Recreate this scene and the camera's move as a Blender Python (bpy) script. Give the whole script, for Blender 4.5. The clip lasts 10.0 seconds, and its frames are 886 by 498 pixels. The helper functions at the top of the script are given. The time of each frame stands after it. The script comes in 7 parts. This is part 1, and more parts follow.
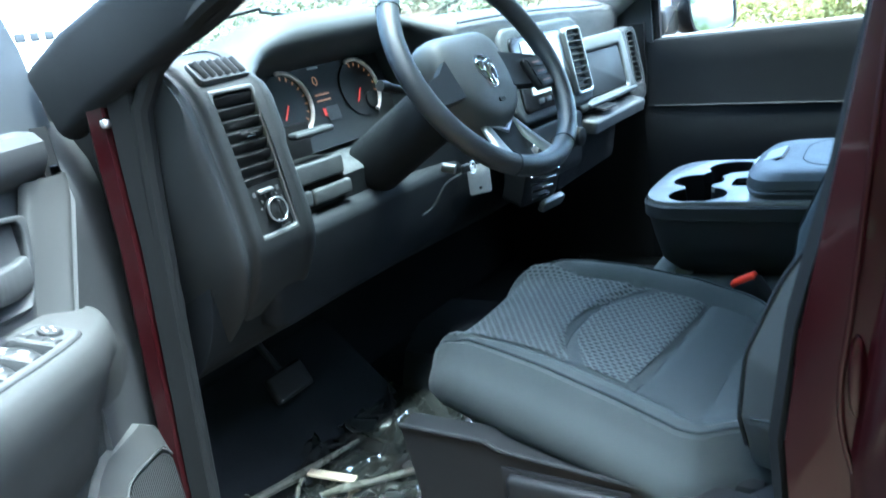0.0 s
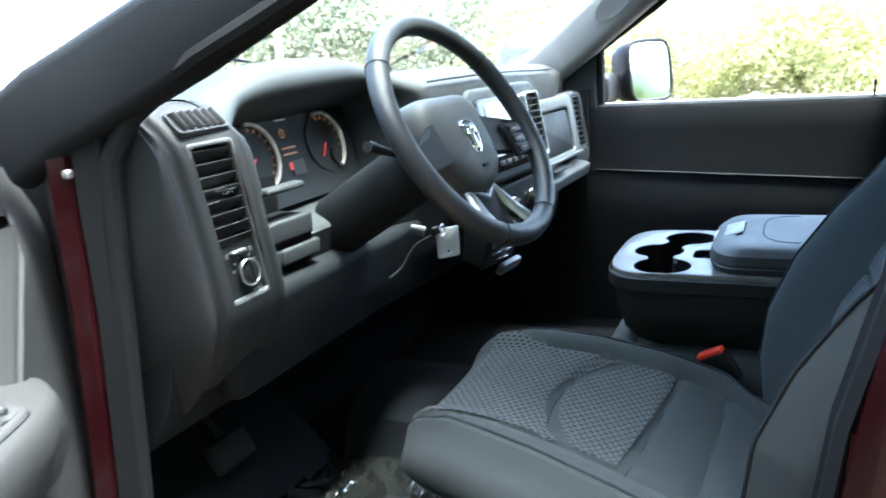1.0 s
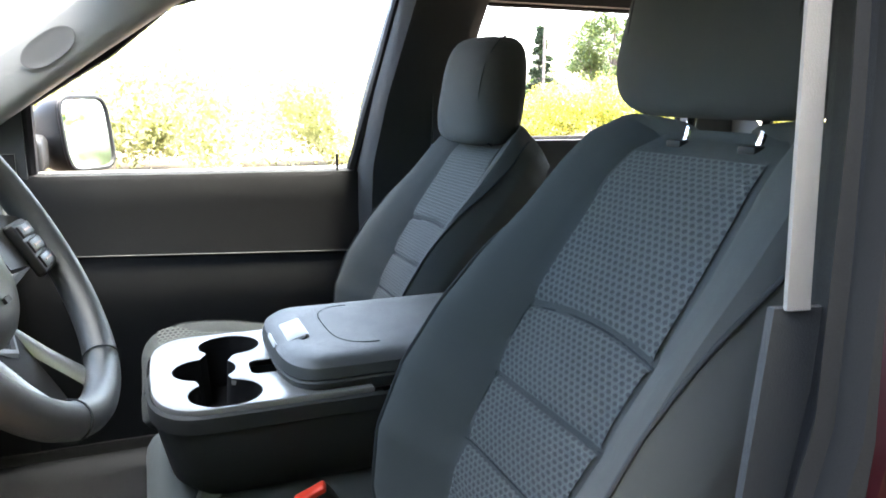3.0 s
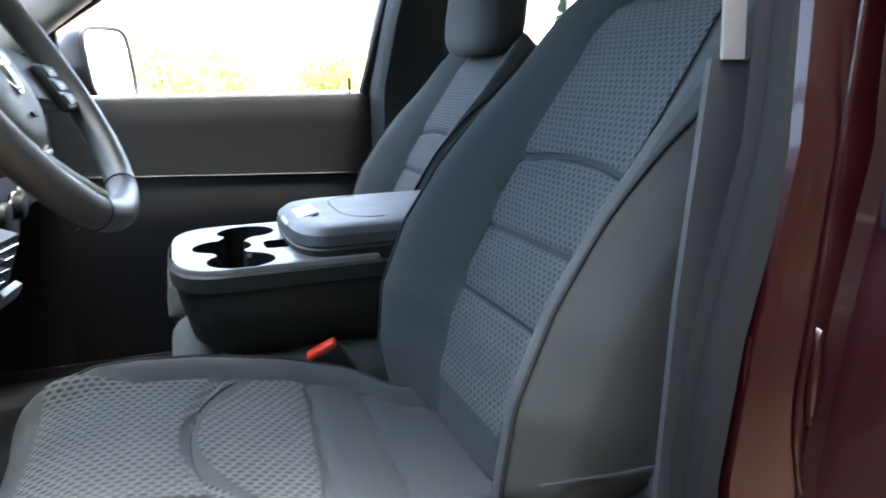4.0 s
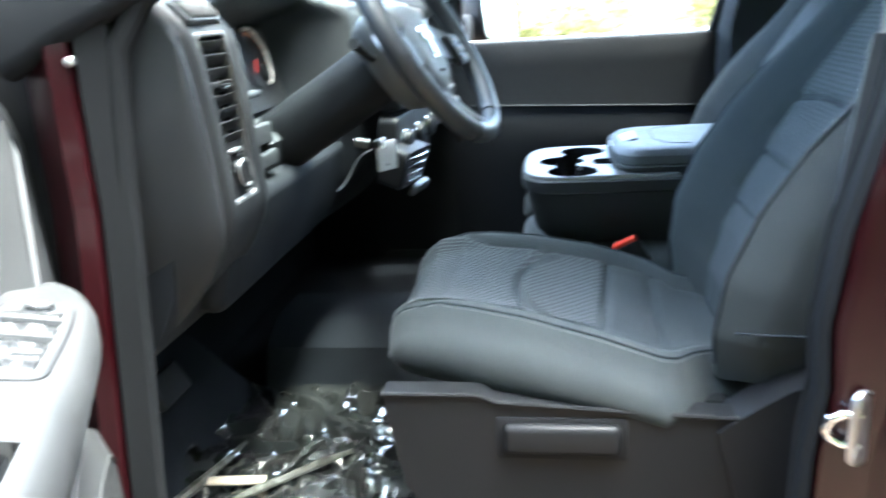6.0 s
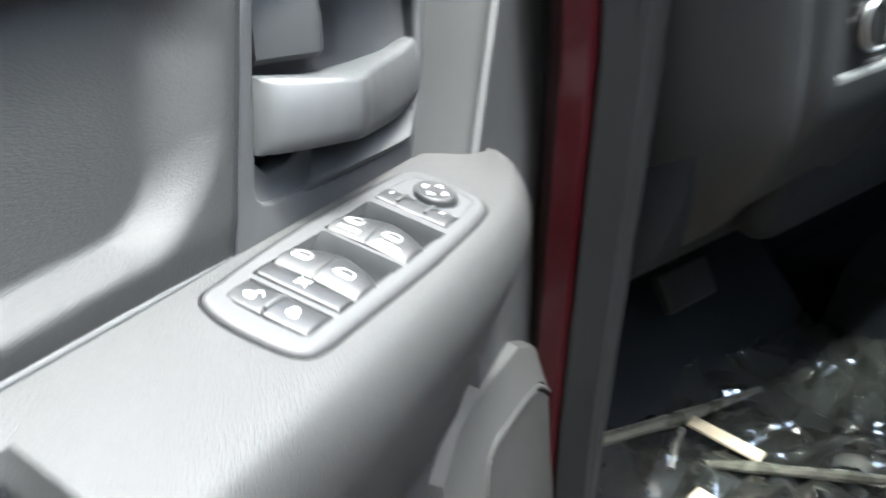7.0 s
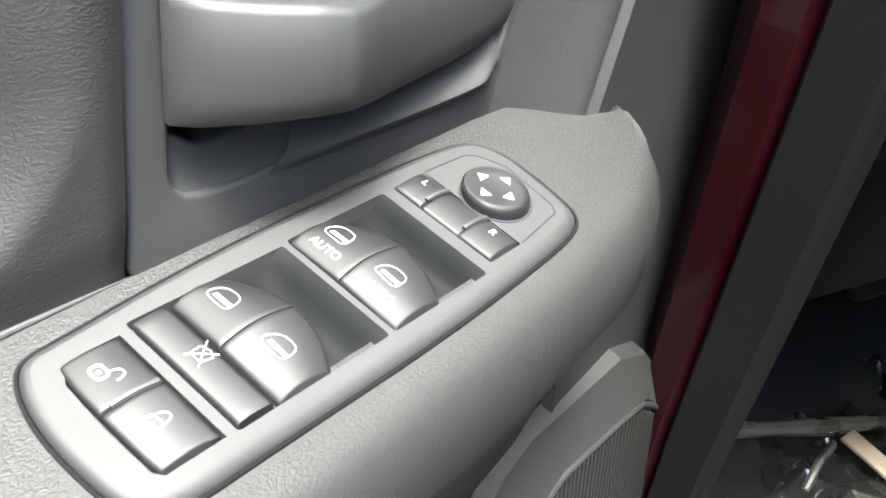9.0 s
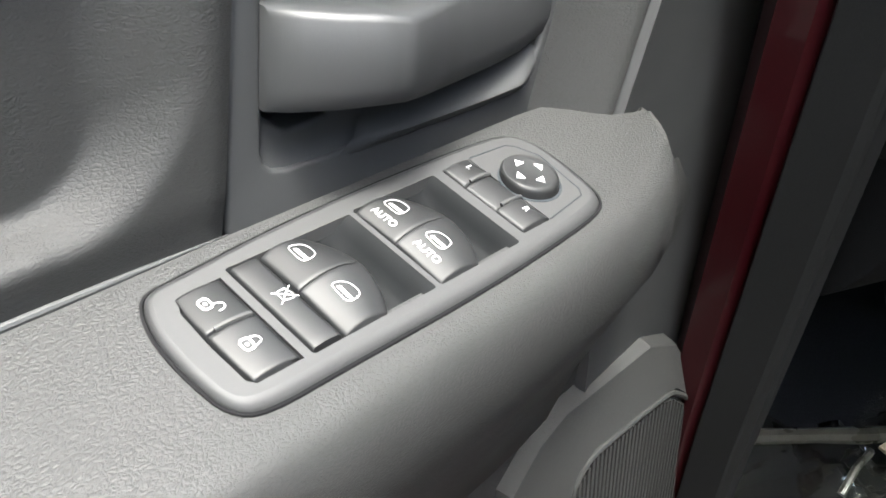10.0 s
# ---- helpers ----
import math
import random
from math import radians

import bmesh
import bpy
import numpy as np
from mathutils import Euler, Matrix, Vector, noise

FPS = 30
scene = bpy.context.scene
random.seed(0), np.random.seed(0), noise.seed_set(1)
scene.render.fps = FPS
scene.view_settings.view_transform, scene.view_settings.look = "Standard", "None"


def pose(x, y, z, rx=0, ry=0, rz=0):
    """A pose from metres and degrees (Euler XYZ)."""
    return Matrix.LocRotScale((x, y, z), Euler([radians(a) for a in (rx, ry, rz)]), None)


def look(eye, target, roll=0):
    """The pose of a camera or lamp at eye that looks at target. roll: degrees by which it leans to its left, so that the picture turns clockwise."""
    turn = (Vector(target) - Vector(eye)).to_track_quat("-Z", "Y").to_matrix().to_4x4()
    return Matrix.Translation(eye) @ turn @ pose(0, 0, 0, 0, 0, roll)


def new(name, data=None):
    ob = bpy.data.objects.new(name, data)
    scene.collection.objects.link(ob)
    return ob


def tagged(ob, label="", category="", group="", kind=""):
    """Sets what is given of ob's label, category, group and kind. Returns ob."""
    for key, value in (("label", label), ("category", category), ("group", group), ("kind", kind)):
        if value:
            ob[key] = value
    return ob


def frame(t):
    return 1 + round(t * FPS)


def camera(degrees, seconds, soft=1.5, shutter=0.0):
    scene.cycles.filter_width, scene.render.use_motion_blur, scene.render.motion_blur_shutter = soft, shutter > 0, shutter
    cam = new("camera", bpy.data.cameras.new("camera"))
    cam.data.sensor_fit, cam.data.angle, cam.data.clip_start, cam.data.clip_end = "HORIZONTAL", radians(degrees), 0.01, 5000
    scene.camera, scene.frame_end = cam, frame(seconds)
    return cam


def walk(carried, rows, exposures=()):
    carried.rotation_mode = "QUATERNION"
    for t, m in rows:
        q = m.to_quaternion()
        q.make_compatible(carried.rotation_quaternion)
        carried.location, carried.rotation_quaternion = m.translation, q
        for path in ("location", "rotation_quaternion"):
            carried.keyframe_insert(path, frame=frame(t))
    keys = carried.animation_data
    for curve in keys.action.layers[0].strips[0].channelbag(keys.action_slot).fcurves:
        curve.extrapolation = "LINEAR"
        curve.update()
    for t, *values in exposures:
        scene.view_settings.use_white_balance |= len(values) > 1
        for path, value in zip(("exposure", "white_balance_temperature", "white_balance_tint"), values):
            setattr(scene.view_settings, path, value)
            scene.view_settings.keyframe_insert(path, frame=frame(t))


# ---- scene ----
cam = camera(61.2, 10.0, 1.7, 0.4)
PATH = [
    (0, (-1.429, 0.004, 1.559), (0.167, 1.062, 0.982), -8.6),
    (0.5, (-1.451, 0.079, 1.589), (0.219, 1.06, 1.086), -6.4),
    (1, (-1.428, 0.119, 1.589), (0.317, 0.962, 1.099), -4.6),
    (1.5, (-1.299, 0.203, 1.582), (0.567, 0.751, 1.119), -4.1),
    (2, (-1.188, 0.333, 1.587), (0.749, 0.264, 1.094), -1.3),
    (2.3, (-1.141, 0.387, 1.596), (0.747, -0.076, 1.124), 0.7),
    (2.5, (-1.121, 0.405, 1.602), (0.708, -0.271, 1.159), 1.1),
    (2.7, (-1.113, 0.408, 1.612), (0.71, -0.312, 1.212), 0.6),
    (3.8, (-1.18, 0.404, 1.5), (0.636, -0.301, 1.047), -1.0),
    (4, (-1.215, 0.405, 1.47), (0.618, -0.246, 1.002), -1.3),
    (4.5, (-1.383, 0.413, 1.473), (0.479, -0.108, 0.963), -2.7),
    (5, (-1.57, 0.394, 1.519), (0.329, 0.094, 0.967), -4.1),
    (5.2, (-1.621, 0.385, 1.524), (0.288, 0.184, 0.963), -4.4),
    (6.3, (-1.523, 0.342, 1.52), (0.202, 1.082, 0.831), -3.0),
    (6.5, (-1.403, 0.376, 1.505), (0.093, 1.452, 0.727), -2.7),
    (6.7, (-1.308, 0.406, 1.491), (-0.088, 1.741, 0.635), -3.6),
    (6.9, (-1.25, 0.417, 1.492), (-0.285, 1.911, 0.576), -4.2),
    (7, (-1.227, 0.478, 1.466), (-0.279, 1.977, 0.540), -4.6),
    (7.1, (-1.205, 0.504, 1.461), (-0.347, 2.019, 0.477), -4.7),
    (7.5, (-1.145, 0.606, 1.430), (-0.569, 2.123, 0.260), -3.9),
    (8, (-1.116, 0.637, 1.429), (-0.684, 2.103, 0.140), -3.7),
    (8.5, (-1.106, 0.626, 1.444), (-0.655, 2.081, 0.149), -1.9),
    (9, (-1.098, 0.605, 1.447), (-0.655, 2.114, 0.211), -3.1),
    (9.5, (-1.114, 0.583, 1.453), (-0.725, 2.130, 0.246), -3.7),
    (10, (-1.109, 0.558, 1.459), (-0.778, 2.138, 0.278), -4.9),
]
EXPOSURES = [(0, 5.15, 4900, -10), (0.5, 5.08, 5300, -5), (1, 4.92, 5600, -2), (1.5, 4.85, 6200, 1), (2, 5.1, 6750, 3), (2.5, 5.65, 6900, 5), (4, 5.5, 6450, 5), (4.5, 5.95, 6150, 6), (5.2, 6.35, 6050, 4),
             (6.3, 5.35, 5600, -3), (7, 4.85, 5850, 1), (7.5, 4.15, 6100, 3), (8, 3.75, 6150, 4), (8.5, 3.85, 6150, 4), (9, 4.3, 6150, 3), (9.5, 4.1, 6150, 3), (10, 3.95, 6150, 3)]
walk(cam, [(t, look(eye, target, roll)) for t, eye, target, roll in PATH], EXPOSURES)

# ---- world and light ----
world = bpy.data.worlds.new("sky")
scene.world = world
world.use_nodes = True
wn, wl = world.node_tree.nodes, world.node_tree.links
sky = wn.new("ShaderNodeTexSky")
sky.sky_type = "NISHITA"
sky.sun_disc = False
SUN_AZ, SUN_EL = radians(175), radians(74)      # azimuth from straight ahead, to the right positive
sky.sun_elevation, sky.sun_rotation = SUN_EL, SUN_AZ
sky.air_density, sky.dust_density, sky.ozone_density = 0.7, 6.0, 1.0
wn["Background"].inputs["Strength"].default_value = 0.14
wl.new(sky.outputs[0], wn["Background"].inputs["Color"])
sun_data = bpy.data.lights.new("sun", "SUN")
sun_data.energy, sun_data.angle, sun_data.color = 0.9, radians(10), (1.0, 0.95, 0.87)
sun = new("sun", sun_data)
sd = Vector((math.sin(SUN_AZ) * math.cos(SUN_EL), math.cos(SUN_AZ) * math.cos(SUN_EL), math.sin(SUN_EL)))
sun.matrix_world = look(sd * 30, (0, 0, 0))


# ---- materials ----
def mat(name, color, rough=0.5, metal=0.0, bump=0.0, scale=400.0, grain="noise", var=0.15, coat=0.0, spec=0.5, sheen=0.0, wear=6.0):
    """A surface with variation at two scales and a fine relief at real-world size."""
    m = bpy.data.materials.new(name)
    m.use_nodes = True
    n, l = m.node_tree.nodes, m.node_tree.links
    b = n["Principled BSDF"]
    b.inputs["Metallic"].default_value = metal
    b.inputs["Specular IOR Level"].default_value = spec
    b.inputs["Coat Weight"].default_value = coat
    b.inputs["Coat Roughness"].default_value = 0.05
    b.inputs["Sheen Weight"].default_value = sheen
    tc = n.new("ShaderNodeTexCoord")
    big = n.new("ShaderNodeTexNoise")
    big.inputs["Scale"].default_value, big.inputs["Detail"].default_value = wear, 5
    l.new(tc.outputs["Object"], big.inputs["Vector"])
    fine = n.new("ShaderNodeTexNoise")
    fine.inputs["Scale"].default_value, fine.inputs["Detail"].default_value = scale, 3
    l.new(tc.outputs["Object"], fine.inputs["Vector"])
    add = n.new("ShaderNodeMath")
    add.operation = "ADD"
    l.new(big.outputs[0], add.inputs[0]), l.new(fine.outputs[0], add.inputs[1])
    rng = n.new("ShaderNodeMapRange")
    rng.inputs["From Min"].default_value, rng.inputs["From Max"].default_value = 0.6, 1.4
    rng.inputs["To Min"].default_value, rng.inputs["To Max"].default_value = 1 - var, 1 + var
    l.new(add.outputs[0], rng.inputs["Value"])
    mix = n.new("ShaderNodeVectorMath")
    mix.operation = "SCALE"
    mix.inputs[0].default_value = color
    l.new(rng.outputs[0], mix.inputs["Scale"])
    l.new(mix.outputs[0], b.inputs["Base Color"])
    rr = n.new("ShaderNodeMapRange")
    rr.inputs["From Min"].default_value, rr.inputs["From Max"].default_value = 0.35, 0.65
    rr.inputs["To Min"].default_value, rr.inputs["To Max"].default_value = max(rough - 0.08, 0.02), min(rough + 0.08, 1)
    l.new(big.outputs[0], rr.inputs["Value"]), l.new(rr.outputs[0], b.inputs["Roughness"])
    if bump:
        bp = n.new("ShaderNodeBump")
        bp.inputs["Strength"].default_value = bump
        bp.inputs["Distance"].default_value = 0.001
        if grain == "leather":
            # puffed cells parted by wandering creases, with a finer set inside them
            wob = n.new("ShaderNodeTexNoise")
            wob.inputs["Scale"].default_value, wob.inputs["Detail"].default_value = scale * 0.55, 2
            wm = n.new("ShaderNodeVectorMath")
            wm.operation = "MULTIPLY_ADD"
            wm.inputs[1].default_value = (2.2 / scale, 1.6 / scale, 1.4 / scale)
            l.new(tc.outputs["Object"], wob.inputs["Vector"])
            l.new(wob.outputs["Color"], wm.inputs[0]), l.new(tc.outputs["Object"], wm.inputs[2])
            sq = n.new("ShaderNodeVectorMath")
            sq.operation = "MULTIPLY"
            sq.inputs[1].default_value = (0.62, 0.8, 1.15)
            l.new(wm.outputs[0], sq.inputs[0])
            heights = []
            for mult, top in ((1.0, 0.30), (2.3, 0.35)):
                v = n.new("ShaderNodeTexVoronoi")
                v.feature = "DISTANCE_TO_EDGE"
                v.inputs["Scale"].default_value = scale * mult
                l.new(sq.outputs[0], v.inputs["Vector"])
                pw = n.new("ShaderNodeMapRange")
                pw.interpolation_type = "SMOOTHSTEP"
                pw.inputs["From Max"].default_value = top
                l.new(v.outputs["Distance"], pw.inputs["Value"])
                heights.append(pw.outputs[0])
            ma = n.new("ShaderNodeMath")
            ma.operation = "MULTIPLY_ADD"
            ma.inputs[1].default_value = 0.28
            l.new(heights[1], ma.inputs[0]), l.new(heights[0], ma.inputs[2])
            l.new(ma.outputs[0], bp.inputs["Height"])
        else:
            l.new(fine.outputs[0], bp.inputs["Height"])
        l.new(bp.outputs[0], b.inputs["Normal"])
    return m


def woven(name, color, dark, cell):
    """Seat cloth with rows of staggered oval hollows, laid out by the mesh's own UV in metres."""
    m = mat(name, color, 0.9, bump=0.3, scale=900, var=0.12, sheen=0.05, spec=0.2)
    n, l = m.node_tree.nodes, m.node_tree.links
    b = n["Principled BSDF"]
    uv = n.new("ShaderNodeUVMap")
    sep = n.new("ShaderNodeSeparateXYZ")
    l.new(uv.outputs[0], sep.inputs[0])

    def math_node(op, a, c=None):
        k = n.new("ShaderNodeMath")
        k.operation = op
        for i, q in ((0, a), (1, c)):
            if q is None:
                continue
            if isinstance(q, (int, float)):
                k.inputs[i].default_value = q
            else:
                l.new(q, k.inputs[i])
        return k.outputs[0]
    cx, cy = cell
    row = math_node("DIVIDE", sep.outputs[1], cy)
    half = math_node("MULTIPLY", math_node("MODULO", math_node("FLOOR", row), 2.0), 0.5)
    col = math_node("ADD", math_node("DIVIDE", sep.outputs[0], cx), half)
    fx = math_node("SUBTRACT", math_node("FRACT", math_node("ADD", col, 100.0)), 0.5)
    fy = math_node("SUBTRACT", math_node("FRACT", math_node("ADD", row, 100.0)), 0.5)
    d = math_node("SQRT", math_node("ADD", math_node("POWER", math_node("MULTIPLY", fx, 1.25), 2.0), math_node("POWER", math_node("MULTIPLY", fy, 1.25), 2.0)))
    ramp = n.new("ShaderNodeMapRange")
    ramp.interpolation_type = "SMOOTHSTEP"
    ramp.inputs["From Min"].default_value, ramp.inputs["From Max"].default_value = 0.36, 0.52
    l.new(d, ramp.inputs["Value"])
    mixc = n.new("ShaderNodeMix")
    mixc.data_type = "RGBA"
    mixc.inputs["A"].default_value = (*dark, 1)
    old = b.inputs["Base Color"].links[0].from_socket
    l.new(ramp.outputs[0], mixc.inputs["Factor"]), l.new(old, mixc.inputs["B"])
    l.new(mixc.outputs["Result"], b.inputs["Base Color"])
    bp = n.new("ShaderNodeBump")
    bp.inputs["Strength"].default_value, bp.inputs["Distance"].default_value = 0.8, 0.0015
    l.new(ramp.outputs[0], bp.inputs["Height"])
    l.new(b.inputs["Normal"].links[0].from_socket, bp.inputs["Normal"])
    l.new(bp.outputs[0], b.inputs["Normal"])
    return m


def glass_mat(name, tint, ior=1.03):
    """Thin clear pane: see-through, with a mirror gloss that grows at a slant."""
    m = bpy.data.materials.new(name)
    m.use_nodes = True
    n, l = m.node_tree.nodes, m.node_tree.links
    tr, gl, fr, mx = n.new("ShaderNodeBsdfTransparent"), n.new("ShaderNodeBsdfGlossy"), n.new("ShaderNodeFresnel"), n.new("ShaderNodeMixShader")
    tr.inputs[0].default_value = (*tint, 1)
    gl.inputs["Roughness"].default_value = 0.01
    fr.inputs[0].default_value = ior
    l.new(fr.outputs[0], mx.inputs[0]), l.new(tr.outputs[0], mx.inputs[1]), l.new(gl.outputs[0], mx.inputs[2])
    l.new(mx.outputs[0], n["Material Output"].inputs["Surface"])
    return m


def film_mat(name, tint):
    """Clear wrinkled plastic sheet: mostly see-through, with sharp glints."""
    m = bpy.data.materials.new(name)
    m.use_nodes = True
    n, l = m.node_tree.nodes, m.node_tree.links
    out = n["Material Output"]
    tr, gl = n.new("ShaderNodeBsdfTransparent"), n.new("ShaderNodeBsdfGlossy")
    tr.inputs[0].default_value = (*tint, 1)
    gl.inputs["Color"].default_value = (0.30, 0.30, 0.29, 1)
    gl.inputs["Roughness"].default_value = 0.13
    fr = n.new("ShaderNodeFresnel")
    fr.inputs[0].default_value = 1.4
    ns = n.new("ShaderNodeTexNoise")
    ns.inputs["Scale"].default_value = 25
    tc = n.new("ShaderNodeTexCoord")
    l.new(tc.outputs["Object"], ns.inputs["Vector"])
    bp = n.new("ShaderNodeBump")
    bp.inputs["Distance"].default_value = 0.002
    l.new(ns.outputs[0], bp.inputs["Height"])
    l.new(bp.outputs[0], gl.inputs["Normal"]), l.new(bp.outputs[0], fr.inputs["Normal"])
    mxf = n.new("ShaderNodeMath")
    mxf.operation = "MAXIMUM"
    mxf.inputs[1].default_value = 0.035
    l.new(fr.outputs[0], mxf.inputs[0])
    mx = n.new("ShaderNodeMixShader")
    l.new(mxf.outputs[0], mx.inputs[0]), l.new(tr.outputs[0], mx.inputs[1]), l.new(gl.outputs[0], mx.inputs[2])
    hz_, df = n.new("ShaderNodeMixShader"), n.new("ShaderNodeBsdfDiffuse")      # slight milky haze of the film
    df.inputs[0].default_value = (0.16, 0.16, 0.15, 1)
    hz_.inputs[0].default_value = 0.07
    l.new(mx.outputs[0], hz_.inputs[1]), l.new(df.outputs[0], hz_.inputs[2])
    l.new(hz_.outputs[0], out.inputs["Surface"])
    return m


def glow_mat(name, color, strength):
    m = bpy.data.materials.new(name)
    m.use_nodes = True
    b = m.node_tree.nodes["Principled BSDF"]
    b.inputs["Base Color"].default_value = (*[0.2 * c for c in color], 1)
    b.inputs["Emission Color"].default_value = (*color, 1)
    b.inputs["Emission Strength"].default_value = strength
    return m


CLOTH = mat("seat_cloth", (0.032, 0.037, 0.038), 0.92, bump=0.5, scale=1400, var=0.12, sheen=0.03, spec=0.2)
CLOTH_NET = woven("seat_cloth_net", (0.056, 0.062, 0.063), (0.015, 0.017, 0.018), (0.0112, 0.0082))
CLOTH_NET_B = woven("seat_cloth_net_back", (0.054, 0.061, 0.063), (0.028, 0.032, 0.0335), (0.0112, 0.0070))
VINYL = mat("armrest_vinyl", (0.024, 0.027, 0.028), 0.55, bump=0.25, scale=500, grain="leather", var=0.1, spec=0.4)
DASH = mat("dash_plastic", (0.024, 0.027, 0.030), 0.52, bump=0.3, scale=700, grain="leather", var=0.1, spec=0.28)
# lower dash plastic is black, darkened further for the light falling off there
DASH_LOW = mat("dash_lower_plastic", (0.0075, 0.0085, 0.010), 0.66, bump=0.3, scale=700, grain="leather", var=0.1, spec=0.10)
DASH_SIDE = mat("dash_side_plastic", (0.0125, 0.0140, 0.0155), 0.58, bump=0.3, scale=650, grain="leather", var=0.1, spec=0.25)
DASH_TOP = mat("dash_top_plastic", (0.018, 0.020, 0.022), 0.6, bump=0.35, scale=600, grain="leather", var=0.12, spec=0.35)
CONSOLE = mat("console_plastic", (0.017, 0.018, 0.019), 0.55, bump=0.15, scale=900, grain="leather", var=0.1, spec=0.3)
DOOR_GRAIN = mat("door_grained_plastic", (0.0145, 0.0150, 0.0150), 0.62, bump=0.20, scale=640, grain="leather", var=0.1, spec=0.22)
ARM_GRAIN = mat("armrest_grained_plastic", (0.0150, 0.0155, 0.0155), 0.58, bump=0.24, scale=690, grain="leather", var=0.1, spec=0.28)
DOOR_SMOOTH = mat("door_smooth_plastic", (0.020, 0.021, 0.022), 0.55, bump=0.12, scale=2500, var=0.08, spec=0.38)
POD = mat("speaker_pod_plastic", (0.020, 0.0205, 0.0205), 0.7, bump=0.12, scale=650, grain="leather", var=0.1, spec=0.2)
BEZEL = mat("switch_bezel_plastic", (0.0125, 0.0130, 0.0137), 0.62, bump=0.08, scale=3000, var=0.06)
# set darker than the bezel so the colour holds the recess's shade
WELL = mat("scoop_plastic_shaded", (0.005, 0.0055, 0.006), 0.65, bump=0.06, scale=2600, var=0.08, spec=0.09)
BUTTON = mat("switch_button_plastic", (0.0078, 0.0082, 0.0087), 0.46, bump=0.1, scale=2600, var=0.08, spec=0.3)
BLACK = mat("black_plastic", (0.0085, 0.009, 0.0098), 0.52, bump=0.1, scale=1500, var=0.15, spec=0.18)
CUP_BLACK = mat("cup_rubber", (0.004, 0.004, 0.0045), 0.85, bump=0.1, scale=900, var=0.2, spec=0.1)
GLOSS_BLACK = mat("gloss_black", (0.008, 0.008, 0.009), 0.12, var=0.1)
RUBBER = mat("black_rubber", (0.012, 0.012, 0.013), 0.7, bump=0.2, scale=900, var=0.2, spec=0.12)
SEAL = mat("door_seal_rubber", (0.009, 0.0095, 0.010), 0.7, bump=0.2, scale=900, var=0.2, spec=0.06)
WHEEL_SKIN = mat("steering_wheel_skin", (0.020, 0.022, 0.025), 0.45, bump=0.2, scale=900, grain="leather", var=0.1, spec=0.4)
GREY_TRIM = mat("satin_grey_trim", (0.075, 0.079, 0.082), 0.42, metal=0.3, var=0.06)
# grey raised above the dash's for faces lit through the windscreen
PANEL_GREY_LIT = mat("grey_panel_plastic_lit", (0.050, 0.053, 0.055), 0.5, bump=0.15, scale=900, grain="leather", var=0.08, spec=0.35)
SILVER = mat("satin_silver_trim", (0.30, 0.31, 0.315), 0.36, metal=0.85, var=0.06)
TRAY = mat("console_satin_grey", (0.15, 0.15, 0.148), 0.38, metal=0.35, bump=0.05, scale=3000, var=0.06)
CHROME = mat("chrome", (0.75, 0.76, 0.78), 0.1, metal=1.0, var=0.05)
STEEL = mat("zinc_steel", (0.5, 0.5, 0.5), 0.3, metal=0.95, bump=0.1, scale=500, var=0.15)
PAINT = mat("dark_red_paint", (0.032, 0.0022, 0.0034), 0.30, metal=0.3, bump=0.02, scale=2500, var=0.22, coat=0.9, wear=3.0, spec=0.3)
# the body red darkened further to hold the shade in the door jambs
PAINT_JAMB_SHADE = mat("dark_red_paint_jamb_shade", (0.0118, 0.0009, 0.0018), 0.36, metal=0.1, var=0.25, coat=0.3, wear=8.0, spec=0.25)
BELT_GREY = mat("seat_belt_webbing", (0.15, 0.149, 0.144), 0.7, bump=0.6, scale=1200, var=0.08)
PILLAR_GREY = mat("light_grey_trim", (0.20, 0.205, 0.20), 0.6, bump=0.25, scale=900, var=0.08)
GRAB = mat("mid_grey_trim", (0.11, 0.112, 0.11), 0.6, bump=0.2, scale=900, var=0.08)
HEADLINER = mat("headliner_cloth", (0.26, 0.265, 0.26), 0.95, bump=0.4, scale=1500, var=0.08)
CARPET = mat("floor_carpet", (0.008, 0.0088, 0.0105), 0.95, bump=1.0, scale=500, var=0.4, spec=0.05)
RED_BUTTON = mat("red_buckle_plastic", (0.55, 0.035, 0.015), 0.4, var=0.08)
TAG = mat("key_tag_card", (0.42, 0.44, 0.45), 0.6, var=0.1, wear=60)
STICK = mat("bare_wood_stick", (0.32, 0.26, 0.19), 0.75, bump=0.4, scale=300, var=0.15, wear=40)
WHITE_MARK = mat("white_marking", (0.42, 0.42, 0.42), 0.5, var=0.03)
DIM_MARK = mat("dim_red_button_marks", (0.16, 0.07, 0.05), 0.5, var=0.05)
ORANGE_MARK = glow_mat("orange_display_light", (1.0, 0.45, 0.2), 0.008)
RED_MARK = glow_mat("red_display_light", (1.0, 0.08, 0.06), 0.022)
GAUGE_RING = mat("gauge_ring", (0.55, 0.5, 0.46), 0.35, metal=0.5)
# pale base colour stands for daylight reflected in the screen
SCREEN = mat("screen_glass_glare", (0.35, 0.36, 0.36), 0.08, var=0.03)
GLASS = glass_mat("window_glass", (0.96, 0.98, 0.97))
WINDSCREEN = glass_mat("tinted_windscreen_glass", (0.84, 0.87, 0.86), 1.012)
MIRROR = mat("mirror_silver", (0.85, 0.86, 0.86), 0.03, metal=1.0, var=0.02)
FILM = film_mat("clear_floor_film", (0.72, 0.74, 0.70))
CLOUDY = mat("cloudy_plastic_edge", (0.06, 0.058, 0.048), 0.3, bump=0.4, scale=120, var=0.25, wear=30)
